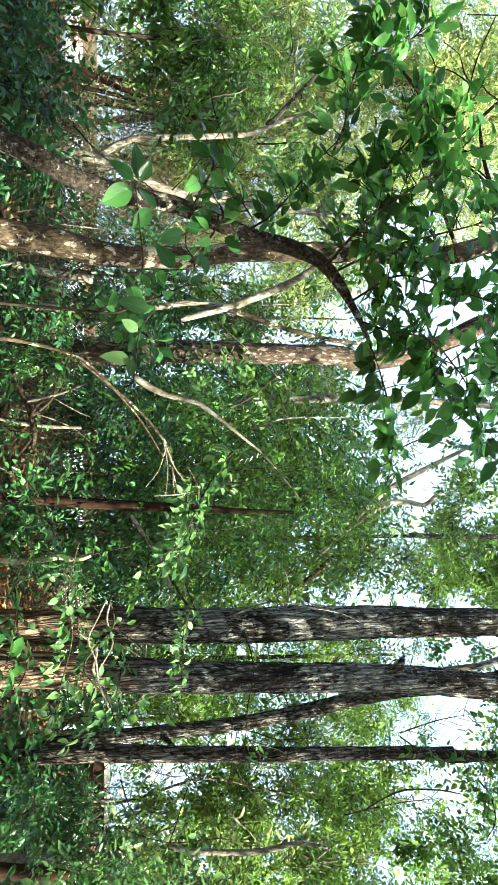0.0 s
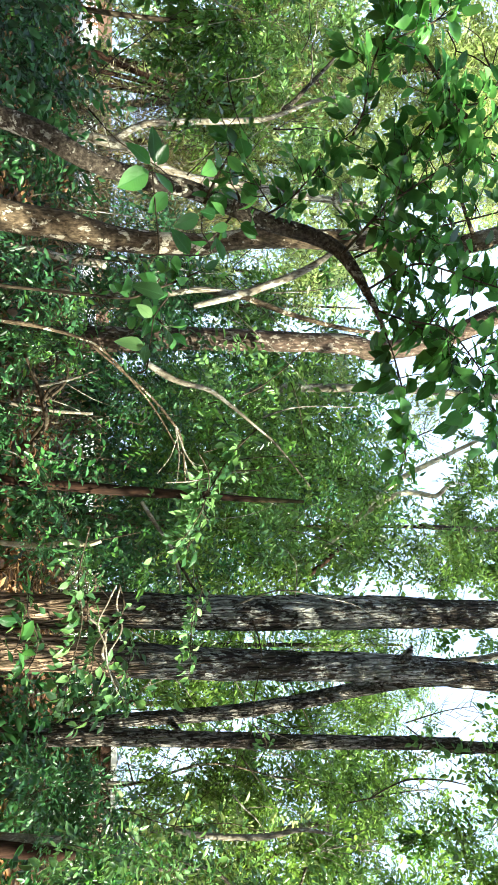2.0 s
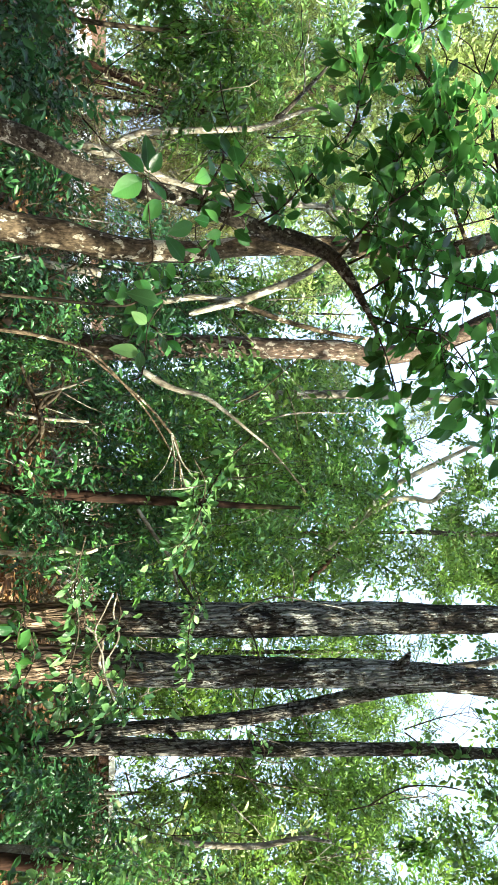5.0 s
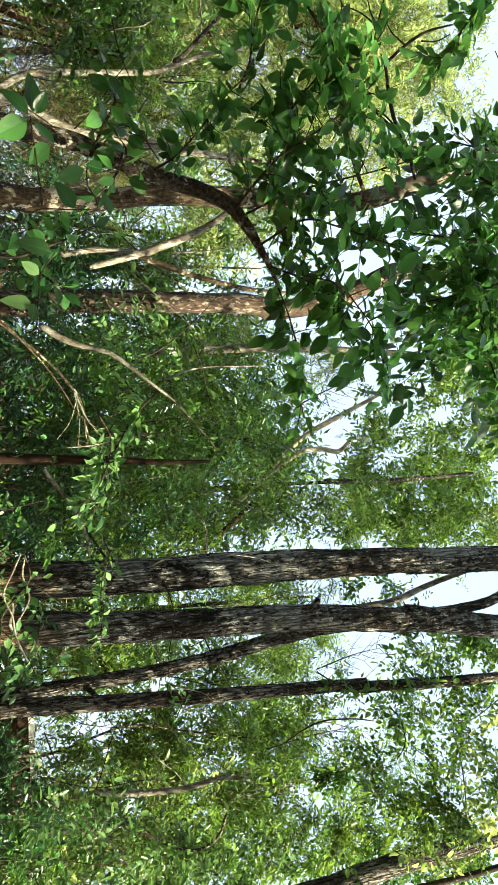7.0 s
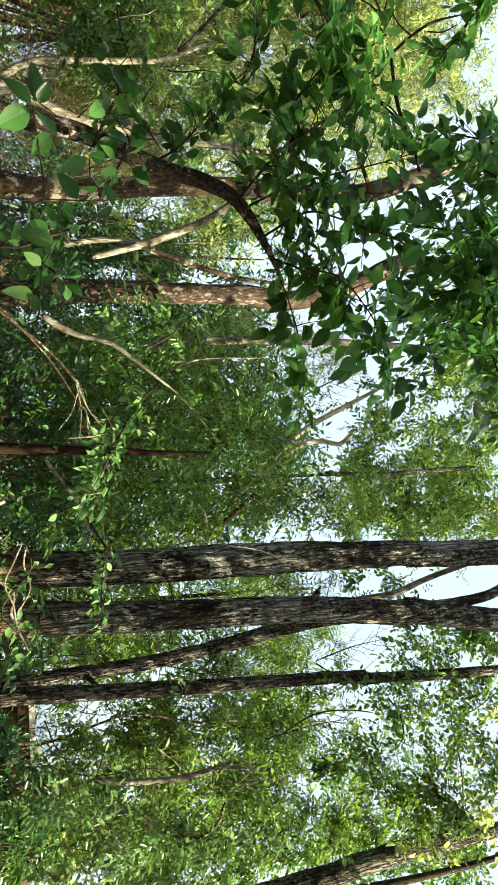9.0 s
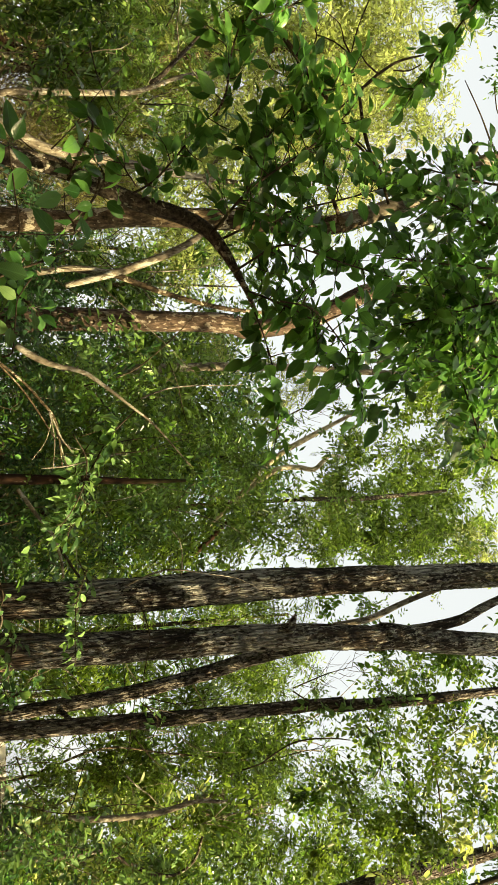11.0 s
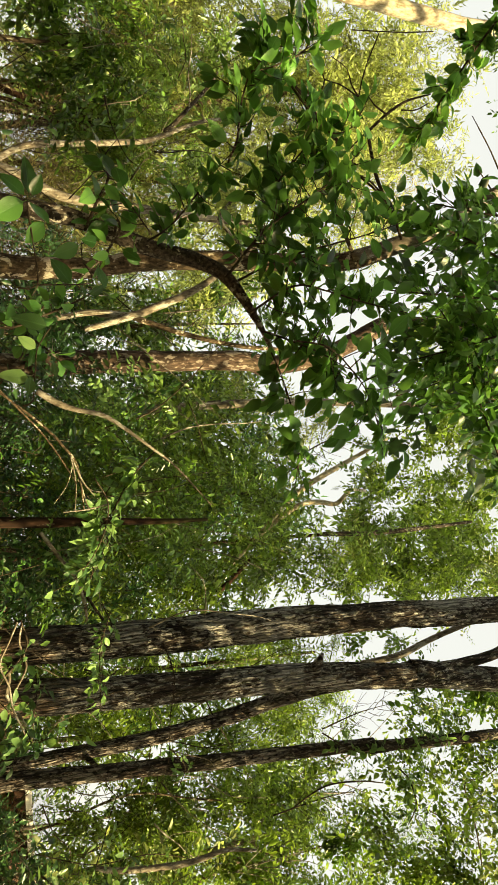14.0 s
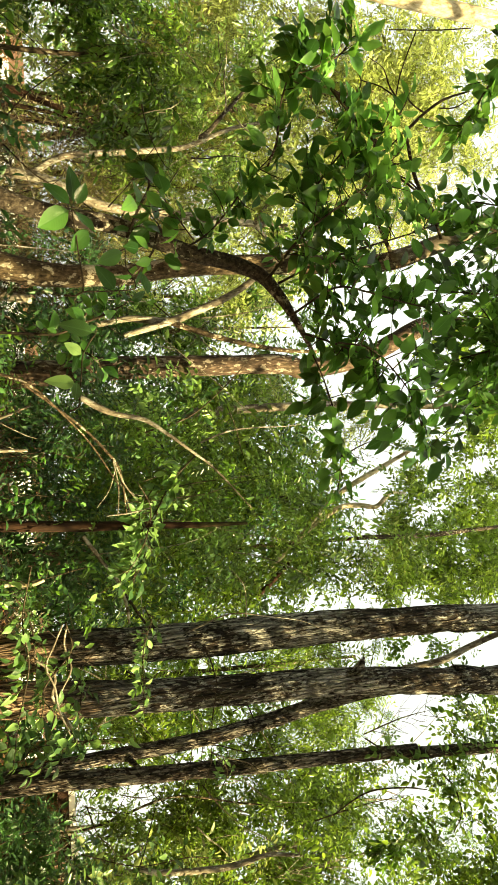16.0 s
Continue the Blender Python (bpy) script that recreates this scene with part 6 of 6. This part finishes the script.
thicket("surrounding_woods", "unseen leafy canopy added round and above to dim the light", "woodland", shade, LEAF_OLIVE, size=0.40, ratio=0.45, per=8, seed=127, six=False)

# an added, unseen tree; its crown is set where it shades trunks and shrubs
beside = root("tree", "unseen leafy tree added at the side to shade the trunks", "tree", (6.0, 1.8, 0))
limb(beside, "trunk", [(6.0, 1.8, -0.1, 0.16), (6.1, 2.0, 4, 0.13), (6.3, 2.7, 8, 0.10), (6.6, 3.4, 12, 0.05)], BARK_BROWN, 12, 0.2)
crowns = [(6.8, 4.5, z, 0.8, 0.8, 0.8, 2.0 if z < 10 else 1.1) for z in (7.3, 8.4, 9.5, 10.6, 11.7)] + [(7.6, 4.2, z, 0.7, 0.7, 0.8, 1.7 if z < 10 else 0.6) for z in (7.9, 9.0, 10.1, 11.2, 12.3)]
crowns += [(9.3, 5.0, z, 0.5, 0.5, 0.7, 1.25) for z in (6.0, 7.2, 8.4)] + [(5.0, 5.3, z, 0.8, 0.6, 0.8, 0.5) for z in (9.6, 10.6, 11.6, 12.8)] + [(2.7, 2.8, z, 0.6, 0.6, 0.6, 1.5) for z in (7.7, 8.7, 9.7)]
crowns += [(1.9, 0.8, 5.8, 0.75, 0.7, 0.6, 2.0), (2.5, 0.8, 6.5, 0.75, 0.7, 0.6, 2.0), (3.2, 0.9, 7.2, 0.75, 0.7, 0.6, 2.0)]
crowns += [(5.6, 3.5, 6.5, 0.55, 0.5, 0.5, 1.2), (6.2, 3.1, 7.1, 0.6, 0.5, 0.5, 1.2), (5.6, 2.8, 7.5, 0.6, 0.5, 0.5, 1.1)]
crowns += [(5.1, 3.5, 6.9, 0.5, 0.5, 0.45, 1.3), (5.1, 2.6, 7.0, 0.45, 0.45, 0.45, 1.3), (6.5, 3.9, 7.0, 0.6, 0.5, 0.5, 1.3), (6.9, 3.1, 7.2, 0.5, 0.5, 0.5, 1.3), (7.3, 3.0, 6.3, 0.45, 0.5, 0.45, 1.5), (4.2, 3.2, 6.8, 0.5, 0.5, 0.45, 1.4), (3.8, 2.9, 7.1, 0.45, 0.45, 0.45, 1.4), (4.5, 2.7, 7.4, 0.45, 0.45, 0.4, 1.3)]
for x, y, z in ((5.7, 3.3, 6.6), (6.8, 4.5, 9), (9.3, 5.0, 10), (5.0, 5.3, 11), (2.7, 2.8, 8), (2.4, 1.5, 6)):
    limb(beside, "branch", [(6.3, 2.6, z - 2, 0.06), ((x + 6.4) / 2, (y + 2.8) / 2, z - 0.8, 0.04), (x, y, z, 0.015)], BARK_BROWN, 7, 0.25)
crown(beside, crowns, LEAF_OLIVE, 0.17, 0.45, 8, 151, six=False)

# ---- broad-leaved tree close by ----
near = tree("close leaning tree with dark mottled bark and large green leaves", [(-1.81, 3.90, -0.15, 0.086), (-1.72, 3.90, 0.41, 0.064), (-1.66, 3.90, 0.90, 0.060), (-1.62, 3.90, 1.08, 0.059), (-1.56, 3.90, 1.25, 0.057), (-1.45, 3.90, 1.46, 0.053), (-1.38, 3.90, 1.73, 0.050), (-1.35, 3.90, 1.98, 0.051), (-1.28, 3.90, 2.21, 0.048), (-1.20, 3.90, 2.44, 0.049), (-1.14, 3.90, 2.71, 0.046), (-1.07, 3.90, 2.88, 0.042), (-0.95, 3.90, 2.99, 0.034), (-0.84, 3.90, 3.06, 0.025), (-0.72, 3.90, 3.13, 0.017), (-0.59, 3.90, 3.19, 0.012)], BARK_LIMB, segs=28, step=0.03, rough=0.10, seed=71)
for k, (pts, sides, size, reach) in enumerate((
        ([(-1.00, 3.80, 2.95, 0.008), (-1.14, 3.80, 3.23, 0.007), (-1.23, 3.80, 3.52, 0.006), (-1.32, 3.80, 3.82, 0.005), (-1.40, 3.80, 4.05, 0.003)], 28, 0.132, 0.3),
        ([(-1.20, 3.60, 3.01, 0.007), (-1.52, 3.60, 3.15, 0.006), (-1.73, 3.60, 3.32, 0.005), (-1.93, 3.60, 3.42, 0.003)], 23, 0.132, 0.24),
        ([(-2.02, 3.40, 2.94, 0.005), (-2.06, 3.40, 3.06, 0.005), (-2.18, 3.40, 3.26, 0.005), (-2.34, 3.40, 3.32, 0.003)], 11, 0.141, 0.16),
        ([(-1.17, 3.70, 2.40, 0.007), (-1.25, 3.70, 2.52, 0.006), (-1.36, 3.70, 2.62, 0.005), (-1.46, 3.70, 2.70, 0.005), (-1.58, 3.70, 2.79, 0.004), (-1.68, 3.70, 2.89, 0.003)], 20, 0.114, 0.16),
        ([(-1.56, 3.50, 2.82, 0.006), (-1.70, 3.50, 2.88, 0.006), (-1.89, 3.50, 2.91, 0.005), (-2.08, 3.50, 2.98, 0.005), (-2.22, 3.50, 3.11, 0.004), (-2.36, 3.50, 3.24, 0.003)], 26, 0.132, 0.22),
        ([(-0.94, 3.50, 2.78, 0.008), (-1.17, 3.50, 2.98, 0.007), (-1.30, 3.50, 3.14, 0.006), (-1.41, 3.50, 3.30, 0.006), (-1.54, 3.50, 3.47, 0.005), (-1.68, 3.50, 3.61, 0.003)], 41, 0.132, 0.26),
        ([(-0.65, 3.50, 2.98, 0.006), (-0.60, 3.50, 3.14, 0.006), (-0.54, 3.50, 3.30, 0.005), (-0.45, 3.50, 3.47, 0.003)], 20, 0.123, 0.2),
        ([(-0.52, 3.40, 2.98, 0.005), (-0.40, 3.40, 3.03, 0.004), (-0.19, 3.40, 3.09, 0.004), (0.02, 3.40, 3.11, 0.003), (0.17, 3.40, 3.09, 0.002)], 16, 0.123, 0.14),
        ([(-1.97, 3.40, 3.17, 0.007), (-1.85, 3.40, 3.27, 0.007), (-1.74, 3.40, 3.39, 0.005), (-1.78, 3.40, 3.52, 0.004), (-1.92, 3.40, 3.62, 0.003)], 14, 0.123, 0.18),
        ([(-0.73, 3.40, 2.87, 0.007), (-0.88, 3.40, 3.13, 0.006), (-0.86, 3.40, 3.32, 0.005), (-0.81, 3.40, 3.52, 0.005), (-0.76, 3.40, 3.76, 0.004)], 26, 0.132, 0.24),
        ([(-0.55, 3.20, 3.04, 0.005), (-0.52, 3.20, 3.22, 0.005), (-0.41, 3.20, 3.34, 0.004), (-0.27, 3.20, 3.44, 0.003), (-0.07, 3.20, 3.50, 0.003)], 26, 0.141, 0.24))):
    bough(near, pts, sides, size, 200 + k, reach, 5, single=3)

for k, pts in enumerate((
        [(-1.24, 3.80, 2.08, 0.009), (-1.40, 3.80, 2.15, 0.008), (-1.54, 3.80, 2.22, 0.007), (-1.67, 3.80, 2.19, 0.004)],
        [(-1.23, 3.80, 2.28, 0.009), (-1.32, 3.80, 2.26, 0.008), (-1.17, 3.80, 2.22, 0.007), (-1.04, 3.80, 2.11, 0.004)])):
    bough(near, pts, 9, 0.165, 290 + k, 0.12, 2, single=20)

over = tree("leafy tree with limbs that reach overhead", [(-3.40, 1.60, -0.10, 0.160), (-3.30, 1.70, 2.00, 0.130), (-3.10, 1.90, 4.00, 0.120), (-2.70, 2.30, 5.60, 0.110), (-2.21, 4.40, 7.30, 0.101), (-1.67, 4.40, 6.79, 0.084), (-1.01, 4.40, 6.24, 0.057), (-0.63, 4.40, 6.10, 0.033)], BARK_BROWN, segs=20, step=0.06, rough=0.1, seed=75)
for k, (pts, sides, size, reach) in enumerate((
        ([(-1.78, 4.80, 6.69, 0.016), (-1.88, 4.80, 6.05, 0.012), (-1.90, 4.80, 5.56, 0.009), (-1.95, 4.80, 5.05, 0.006)], 33, 0.123, 0.34),
        ([(-1.25, 5.00, 6.87, 0.016), (-1.23, 5.00, 6.19, 0.012), (-1.23, 5.00, 5.56, 0.009), (-1.27, 5.00, 4.70, 0.006)], 39, 0.123, 0.34),
        ([(-0.51, 5.20, 7.03, 0.017), (-0.63, 5.20, 6.47, 0.013), (-0.73, 5.20, 5.95, 0.009), (-0.48, 5.20, 5.19, 0.006)], 33, 0.123, 0.36),
        ([(-0.07, 5.00, 6.80, 0.013), (-0.19, 5.00, 6.13, 0.011), (-0.35, 5.00, 5.64, 0.009), (-0.26, 5.00, 5.27, 0.004)], 26, 0.114, 0.34),
        ([(-1.19, 4.40, 6.01, 0.014), (-1.39, 4.40, 5.38, 0.011), (-1.55, 4.40, 5.01, 0.008), (-1.65, 4.40, 4.66, 0.005)], 37, 0.123, 0.3),
        ([(-0.82, 4.40, 6.11, 0.014), (-0.81, 4.40, 5.41, 0.011), (-0.71, 4.40, 4.97, 0.008), (-0.62, 4.40, 4.56, 0.005)], 37, 0.123, 0.3),
        ([(-0.36, 4.60, 6.03, 0.012), (-0.42, 4.60, 5.56, 0.010), (-0.60, 4.60, 5.22, 0.008), (-1.01, 4.60, 4.92, 0.005)], 35, 0.123, 0.3),
        ([(-3.19, 3.80, 5.23, 0.010), (-2.81, 3.80, 4.87, 0.008), (-2.50, 3.80, 4.62, 0.007), (-2.24, 3.80, 4.42, 0.006), (-1.94, 3.80, 4.21, 0.003)], 29, 0.114, 0.14),
        ([(0.49, 4.60, 5.74, 0.009), (0.38, 4.60, 5.51, 0.008), (-0.09, 4.60, 5.31, 0.007), (-0.60, 4.60, 5.14, 0.005)], 23, 0.114, 0.24))):
    bough(over, pts, sides, size * 1.25, 230 + k, reach, 6, single=3)

crown(over, [(-0.2, 6.0, 5.3, 0.59, 0.40, 0.25, 0.88), (-1.0, 6.0, 6.4, 0.44, 0.50, 0.44, 2.10), (-2.0, 6.0, 6.3, 0.34, 0.50, 0.39, 1.75), (-0.3, 6.0, 6.9, 0.44, 0.40, 0.29, 1.93), (-0.5, 6.0, 5.7, 0.25, 0.40, 0.34, 1.23), (-1.4, 6.4, 5.9, 0.31, 0.40, 0.31, 1.05), (-1.5, 6.0, 6.9, 0.44, 0.50, 0.34, 1.93)], LEAF_DARK, 0.19, 0.52, 6, 141)

young = root("sapling", "young sapling with large drooping green leaves", "sapling", (-0.95, 4.60, 0.0))
limb(young, "stem", [(-0.95, 4.60, -0.08, 0.016), (-0.91, 4.62, 0.60, 0.013), (-0.85, 4.60, 1.56, 0.010)], TWIG, 8)
for k, pts in enumerate((
        [(-0.85, 4.60, 1.56, 0.009), (-0.85, 4.60, 1.70, 0.008), (-0.91, 4.60, 1.83, 0.008), (-1.01, 4.60, 1.91, 0.005)],
        [(-0.91, 4.60, 1.83, 0.008), (-0.96, 4.60, 1.97, 0.008), (-1.05, 4.60, 2.15, 0.005)],
        [(-0.80, 4.60, 1.77, 0.008), (-0.72, 4.60, 1.89, 0.008), (-0.65, 4.60, 1.96, 0.005)])):
    bough(young, pts, 8, 0.15, 295 + k, 0.10, 2, single=20)

# ---- saplings and climbers close by ----
def set_leaf(thing, stem, base, tip, shape, face=(0.0, -0.75, 0.55)):
    """One leaf from its stalk to its tip, turned towards face."""
    d = np.array(tip) - np.array(base)
    size = 1.15 * float(np.linalg.norm(d))
    d = norm(d)
    bx = norm(np.cross(d, np.array(face)))
    up = np.cross(bx, d)
    m = np.eye(4)
    m[:3, 0], m[:3, 1], m[:3, 2], m[:3, 3] = bx * size, d * size, up * size, np.array(base) - np.array(thing.location)
    ob = new("leaf", shape)
    ob.parent = stem
    ob.matrix_local = Matrix(m.tolist())


for label, stems, leaves, shapes in (
        ("sapling with a whorl of large blue-green leaves",
         ([(-0.74, 3.04, 1.70, 0.004), (-0.75, 3.02, 1.78, 0.004), (-0.92, 3.02, 1.77, 0.003), (-1.02, 3.02, 1.76, 0.004), (-1.12, 3.02, 1.75, 0.003)],
          [(-0.75, 3.02, 1.78, 0.003), (-0.79, 3.10, 2.02, 0.003), (-0.88, 3.10, 1.98, 0.003), (-0.96, 3.10, 1.98, 0.002)]),
         (((-1.113, 3.000, 1.753), (-1.190, 2.970, 1.655)), ((-1.103, 3.000, 1.751), (-1.018, 2.970, 1.626)), ((-1.085, 2.950, 1.755), (-0.988, 2.920, 1.817)), ((-1.037, 3.050, 1.827), (-0.941, 3.020, 1.753)), ((-1.132, 3.050, 1.763), (-1.276, 3.020, 1.755)), ((-1.114, 3.000, 1.768), (-1.193, 2.970, 1.805)), ((-0.957, 3.100, 1.978), (-0.897, 3.070, 1.871)), ((-0.769, 3.100, 1.933), (-0.866, 3.070, 1.854)), ((-0.875, 3.100, 2.044), (-0.766, 3.070, 2.059)), ((-0.937, 3.150, 2.112), (-0.908, 3.120, 2.041))), LEAVES),
        ("slender sapling with broad ribbed pale green leaves",
         ([(-0.24, 3.05, 1.70, 0.004), (-0.26, 3.05, 1.74, 0.004), (-0.34, 3.05, 1.75, 0.003), (-0.42, 3.05, 1.76, 0.003), (-0.49, 3.05, 1.77, 0.003), (-0.58, 3.05, 1.83, 0.003)],),
         (((-0.567, 3.000, 1.825), (-0.602, 2.970, 1.691)), ((-0.480, 3.050, 1.769), (-0.524, 3.020, 1.702)), ((-0.345, 3.000, 1.742), (-0.367, 2.970, 1.621)), ((-0.366, 3.000, 1.736), (-0.291, 2.970, 1.725)), ((-0.450, 3.100, 1.830), (-0.377, 3.070, 1.844))), PALE_LEAVES)):
    sap = root("sapling", label, "plant", stems[0][0][:3])
    stem = [limb(sap, "stem", pts, TWIG, 6, 0.04, 0.08, seed=90) for pts in stems][0]
    for k, (base, tip) in enumerate(leaves):
        set_leaf(sap, stem, base, tip, shapes[(2 * k) % len(shapes)], (0.25 * math.sin(2.3 * k), -0.8, 0.5 + 0.2 * math.cos(3.1 * k)))
for k, (label, pts, sides, each, size, reach) in enumerate((
        ("sapling with pointed green leaves", [(-1.05, 3.20, 2.32, 0.004), (-1.15, 3.20, 2.25, 0.003), (-1.25, 3.20, 2.18, 0.002), (-1.32, 3.20, 2.13, 0.001)], 6, 3, 0.15, 0.10),
        ("climbing plant with ragged pale leaves", [(1.16, 6.50, 1.26, 0.007), (1.43, 6.50, 1.39, 0.007), (1.79, 6.50, 1.41, 0.007), (2.10, 6.50, 1.46, 0.006), (2.36, 6.50, 1.41, 0.003)], 17, 3, 0.094, 0.16),
        ("climbing plant with ragged pale leaves", [(1.41, 6.80, 0.89, 0.007), (1.73, 6.80, 0.84, 0.007), (2.06, 6.80, 0.94, 0.007), (2.42, 6.80, 0.79, 0.006)], 12, 3, 0.101, 0.14),
        ("climbing plant on the tall trunk", [(1.47, 7.00, 2.46, 0.006), (1.76, 7.00, 2.55, 0.006), (1.99, 7.00, 2.43, 0.006), (2.39, 7.00, 2.46, 0.005)], 13, 3, 0.078, 0.12),
        ("climbing plant with yellowish leaves", [(0.23, 6.00, 2.49, 0.005), (0.47, 6.00, 2.34, 0.005), (0.77, 6.00, 2.41, 0.004), (1.06, 6.00, 2.24, 0.004)], 13, 3, 0.086, 0.14),
        ("climbing plant on the slender trunk", [(3.35, 7.60, 3.24, 0.007), (3.55, 7.60, 3.37, 0.007), (3.74, 7.60, 3.30, 0.005)], 7, 3, 0.078, 0.10),
        ("climbing plant with heart-shaped leaves", [(0.77, 5.50, 1.44, 0.006), (1.16, 5.50, 1.36, 0.006), (1.51, 5.50, 1.39, 0.006), (1.94, 5.50, 1.29, 0.005), (2.20, 5.50, 1.25, 0.002)], 16, 3, 0.101, 0.12),
        ("climbing plant with pale leaves", [(1.33, 6.00, 1.68, 0.007), (1.57, 6.00, 1.71, 0.008), (1.89, 6.00, 1.47, 0.008), (2.19, 6.00, 1.66, 0.005), (2.39, 6.00, 1.73, 0.003)], 12, 3, 0.094, 0.12),
        ("hanging spray of green leaves", [(0.15, 5.00, 2.21, 0.005), (0.35, 5.00, 2.30, 0.005), (0.60, 5.00, 2.24, 0.005), (0.82, 5.00, 2.09, 0.003), (0.91, 5.00, 1.94, 0.002)], 13, 3, 0.094, 0.12),
        ("hanging climber with small green leaves", [(1.36, 6.00, 2.41, 0.004), (1.66, 6.00, 2.31, 0.004), (1.95, 6.00, 2.30, 0.004), (2.15, 6.00, 2.29, 0.003)], 12, 3, 0.078, 0.09),
        ("sapling with drooping green leaves", [(1.46, 5.00, 0.85, 0.005), (1.54, 5.00, 0.96, 0.004), (1.19, 5.00, 1.04, 0.003)], 6, 3, 0.15, 0.10),
        ("sapling with narrow green leaves in the undergrowth", [(0.25, 6.60, 0.62, 0.006), (0.30, 6.60, 1.06, 0.005), (0.27, 6.60, 1.46, 0.004), (0.36, 6.60, 1.80, 0.003)], 20, 4, 0.085, 0.16),
        ("sapling with narrow green leaves in the undergrowth", [(1.12, 7.20, 0.53, 0.006), (1.08, 7.20, 0.95, 0.005), (1.15, 7.20, 1.39, 0.005), (1.07, 7.20, 1.90, 0.003)], 20, 4, 0.085, 0.18),
        ("sapling with broad green leaves in the undergrowth", [(-0.13, 7.00, 0.66, 0.006), (-0.08, 7.00, 1.08, 0.005), (-0.12, 7.00, 1.56, 0.005), (-0.02, 7.00, 1.95, 0.003)], 20, 4, 0.085, 0.18),
        ("sapling with fresh green leaves beside the trunks", [(4.35, 7.40, 1.16, 0.006), (4.53, 7.40, 1.65, 0.006), (4.59, 7.40, 2.18, 0.005), (4.82, 7.40, 2.66, 0.003)], 22, 4, 0.085, 0.22),
        ("sapling with fresh green leaves beside the trunks", [(5.09, 7.80, 1.11, 0.007), (5.22, 7.80, 1.76, 0.006), (5.46, 7.80, 2.44, 0.005), (5.52, 7.80, 3.11, 0.004)], 22, 4, 0.085, 0.22),
        ("climbing plant with yellowish leaves", [(4.36, 8.00, 1.74, 0.007), (4.63, 8.00, 2.37, 0.006), (4.67, 8.00, 3.04, 0.006), (4.91, 8.00, 3.67, 0.004)], 18, 3, 0.075, 0.18),
        ("climbing plant with sage-green lobed leaves", [(-0.03, 6.00, 2.88, 0.007), (0.22, 6.00, 2.63, 0.007), (0.47, 6.00, 2.48, 0.007), (0.61, 6.00, 2.36, 0.007), (0.81, 6.00, 2.31, 0.007), (1.05, 6.00, 2.26, 0.005)], 22, 3, 0.12, 0.12),
        ("climbing plant with round leaves on the slender trunk", [(3.76, 8.20, 5.35, 0.010), (4.00, 8.20, 5.68, 0.010), (4.15, 8.20, 6.03, 0.010), (4.18, 8.20, 6.56, 0.010), (4.22, 8.20, 7.40, 0.008)], 22, 3, 0.12, 0.16),
        ("climbing plant with round leaves against the sky", [(4.45, 8.20, 6.47, 0.010), (4.64, 8.20, 6.62, 0.010), (4.99, 8.20, 6.70, 0.010), (5.21, 8.20, 6.57, 0.007)], 14, 3, 0.12, 0.16),
        ("climbing plant with yellow-lit leaves", [(1.72, 6.40, 1.69, 0.006), (1.98, 6.40, 1.79, 0.006), (2.30, 6.40, 1.75, 0.006), (2.46, 6.40, 1.71, 0.005), (2.69, 6.40, 1.35, 0.004)], 14, 3, 0.10, 0.12),
        ("sapling with pale drooping leaves", [(2.43, 6.00, 1.06, 0.005), (2.40, 6.00, 1.29, 0.005), (2.32, 6.00, 1.43, 0.004), (2.36, 6.00, 2.14, 0.003)], 10, 2, 0.15, 0.07))):
    climbs = "climb" in label
    p = root("sapling" if "sapling" in label else "climber", label, "plant", pts[0][:3])
    bough(p, pts, int(sides * (1.5 if climbs else 1)), size * (1.2 if climbs else 1), 260 + k, reach, each, shapes=PALE_LEAVES if climbs or "pale" in label or "spray" in label else None)
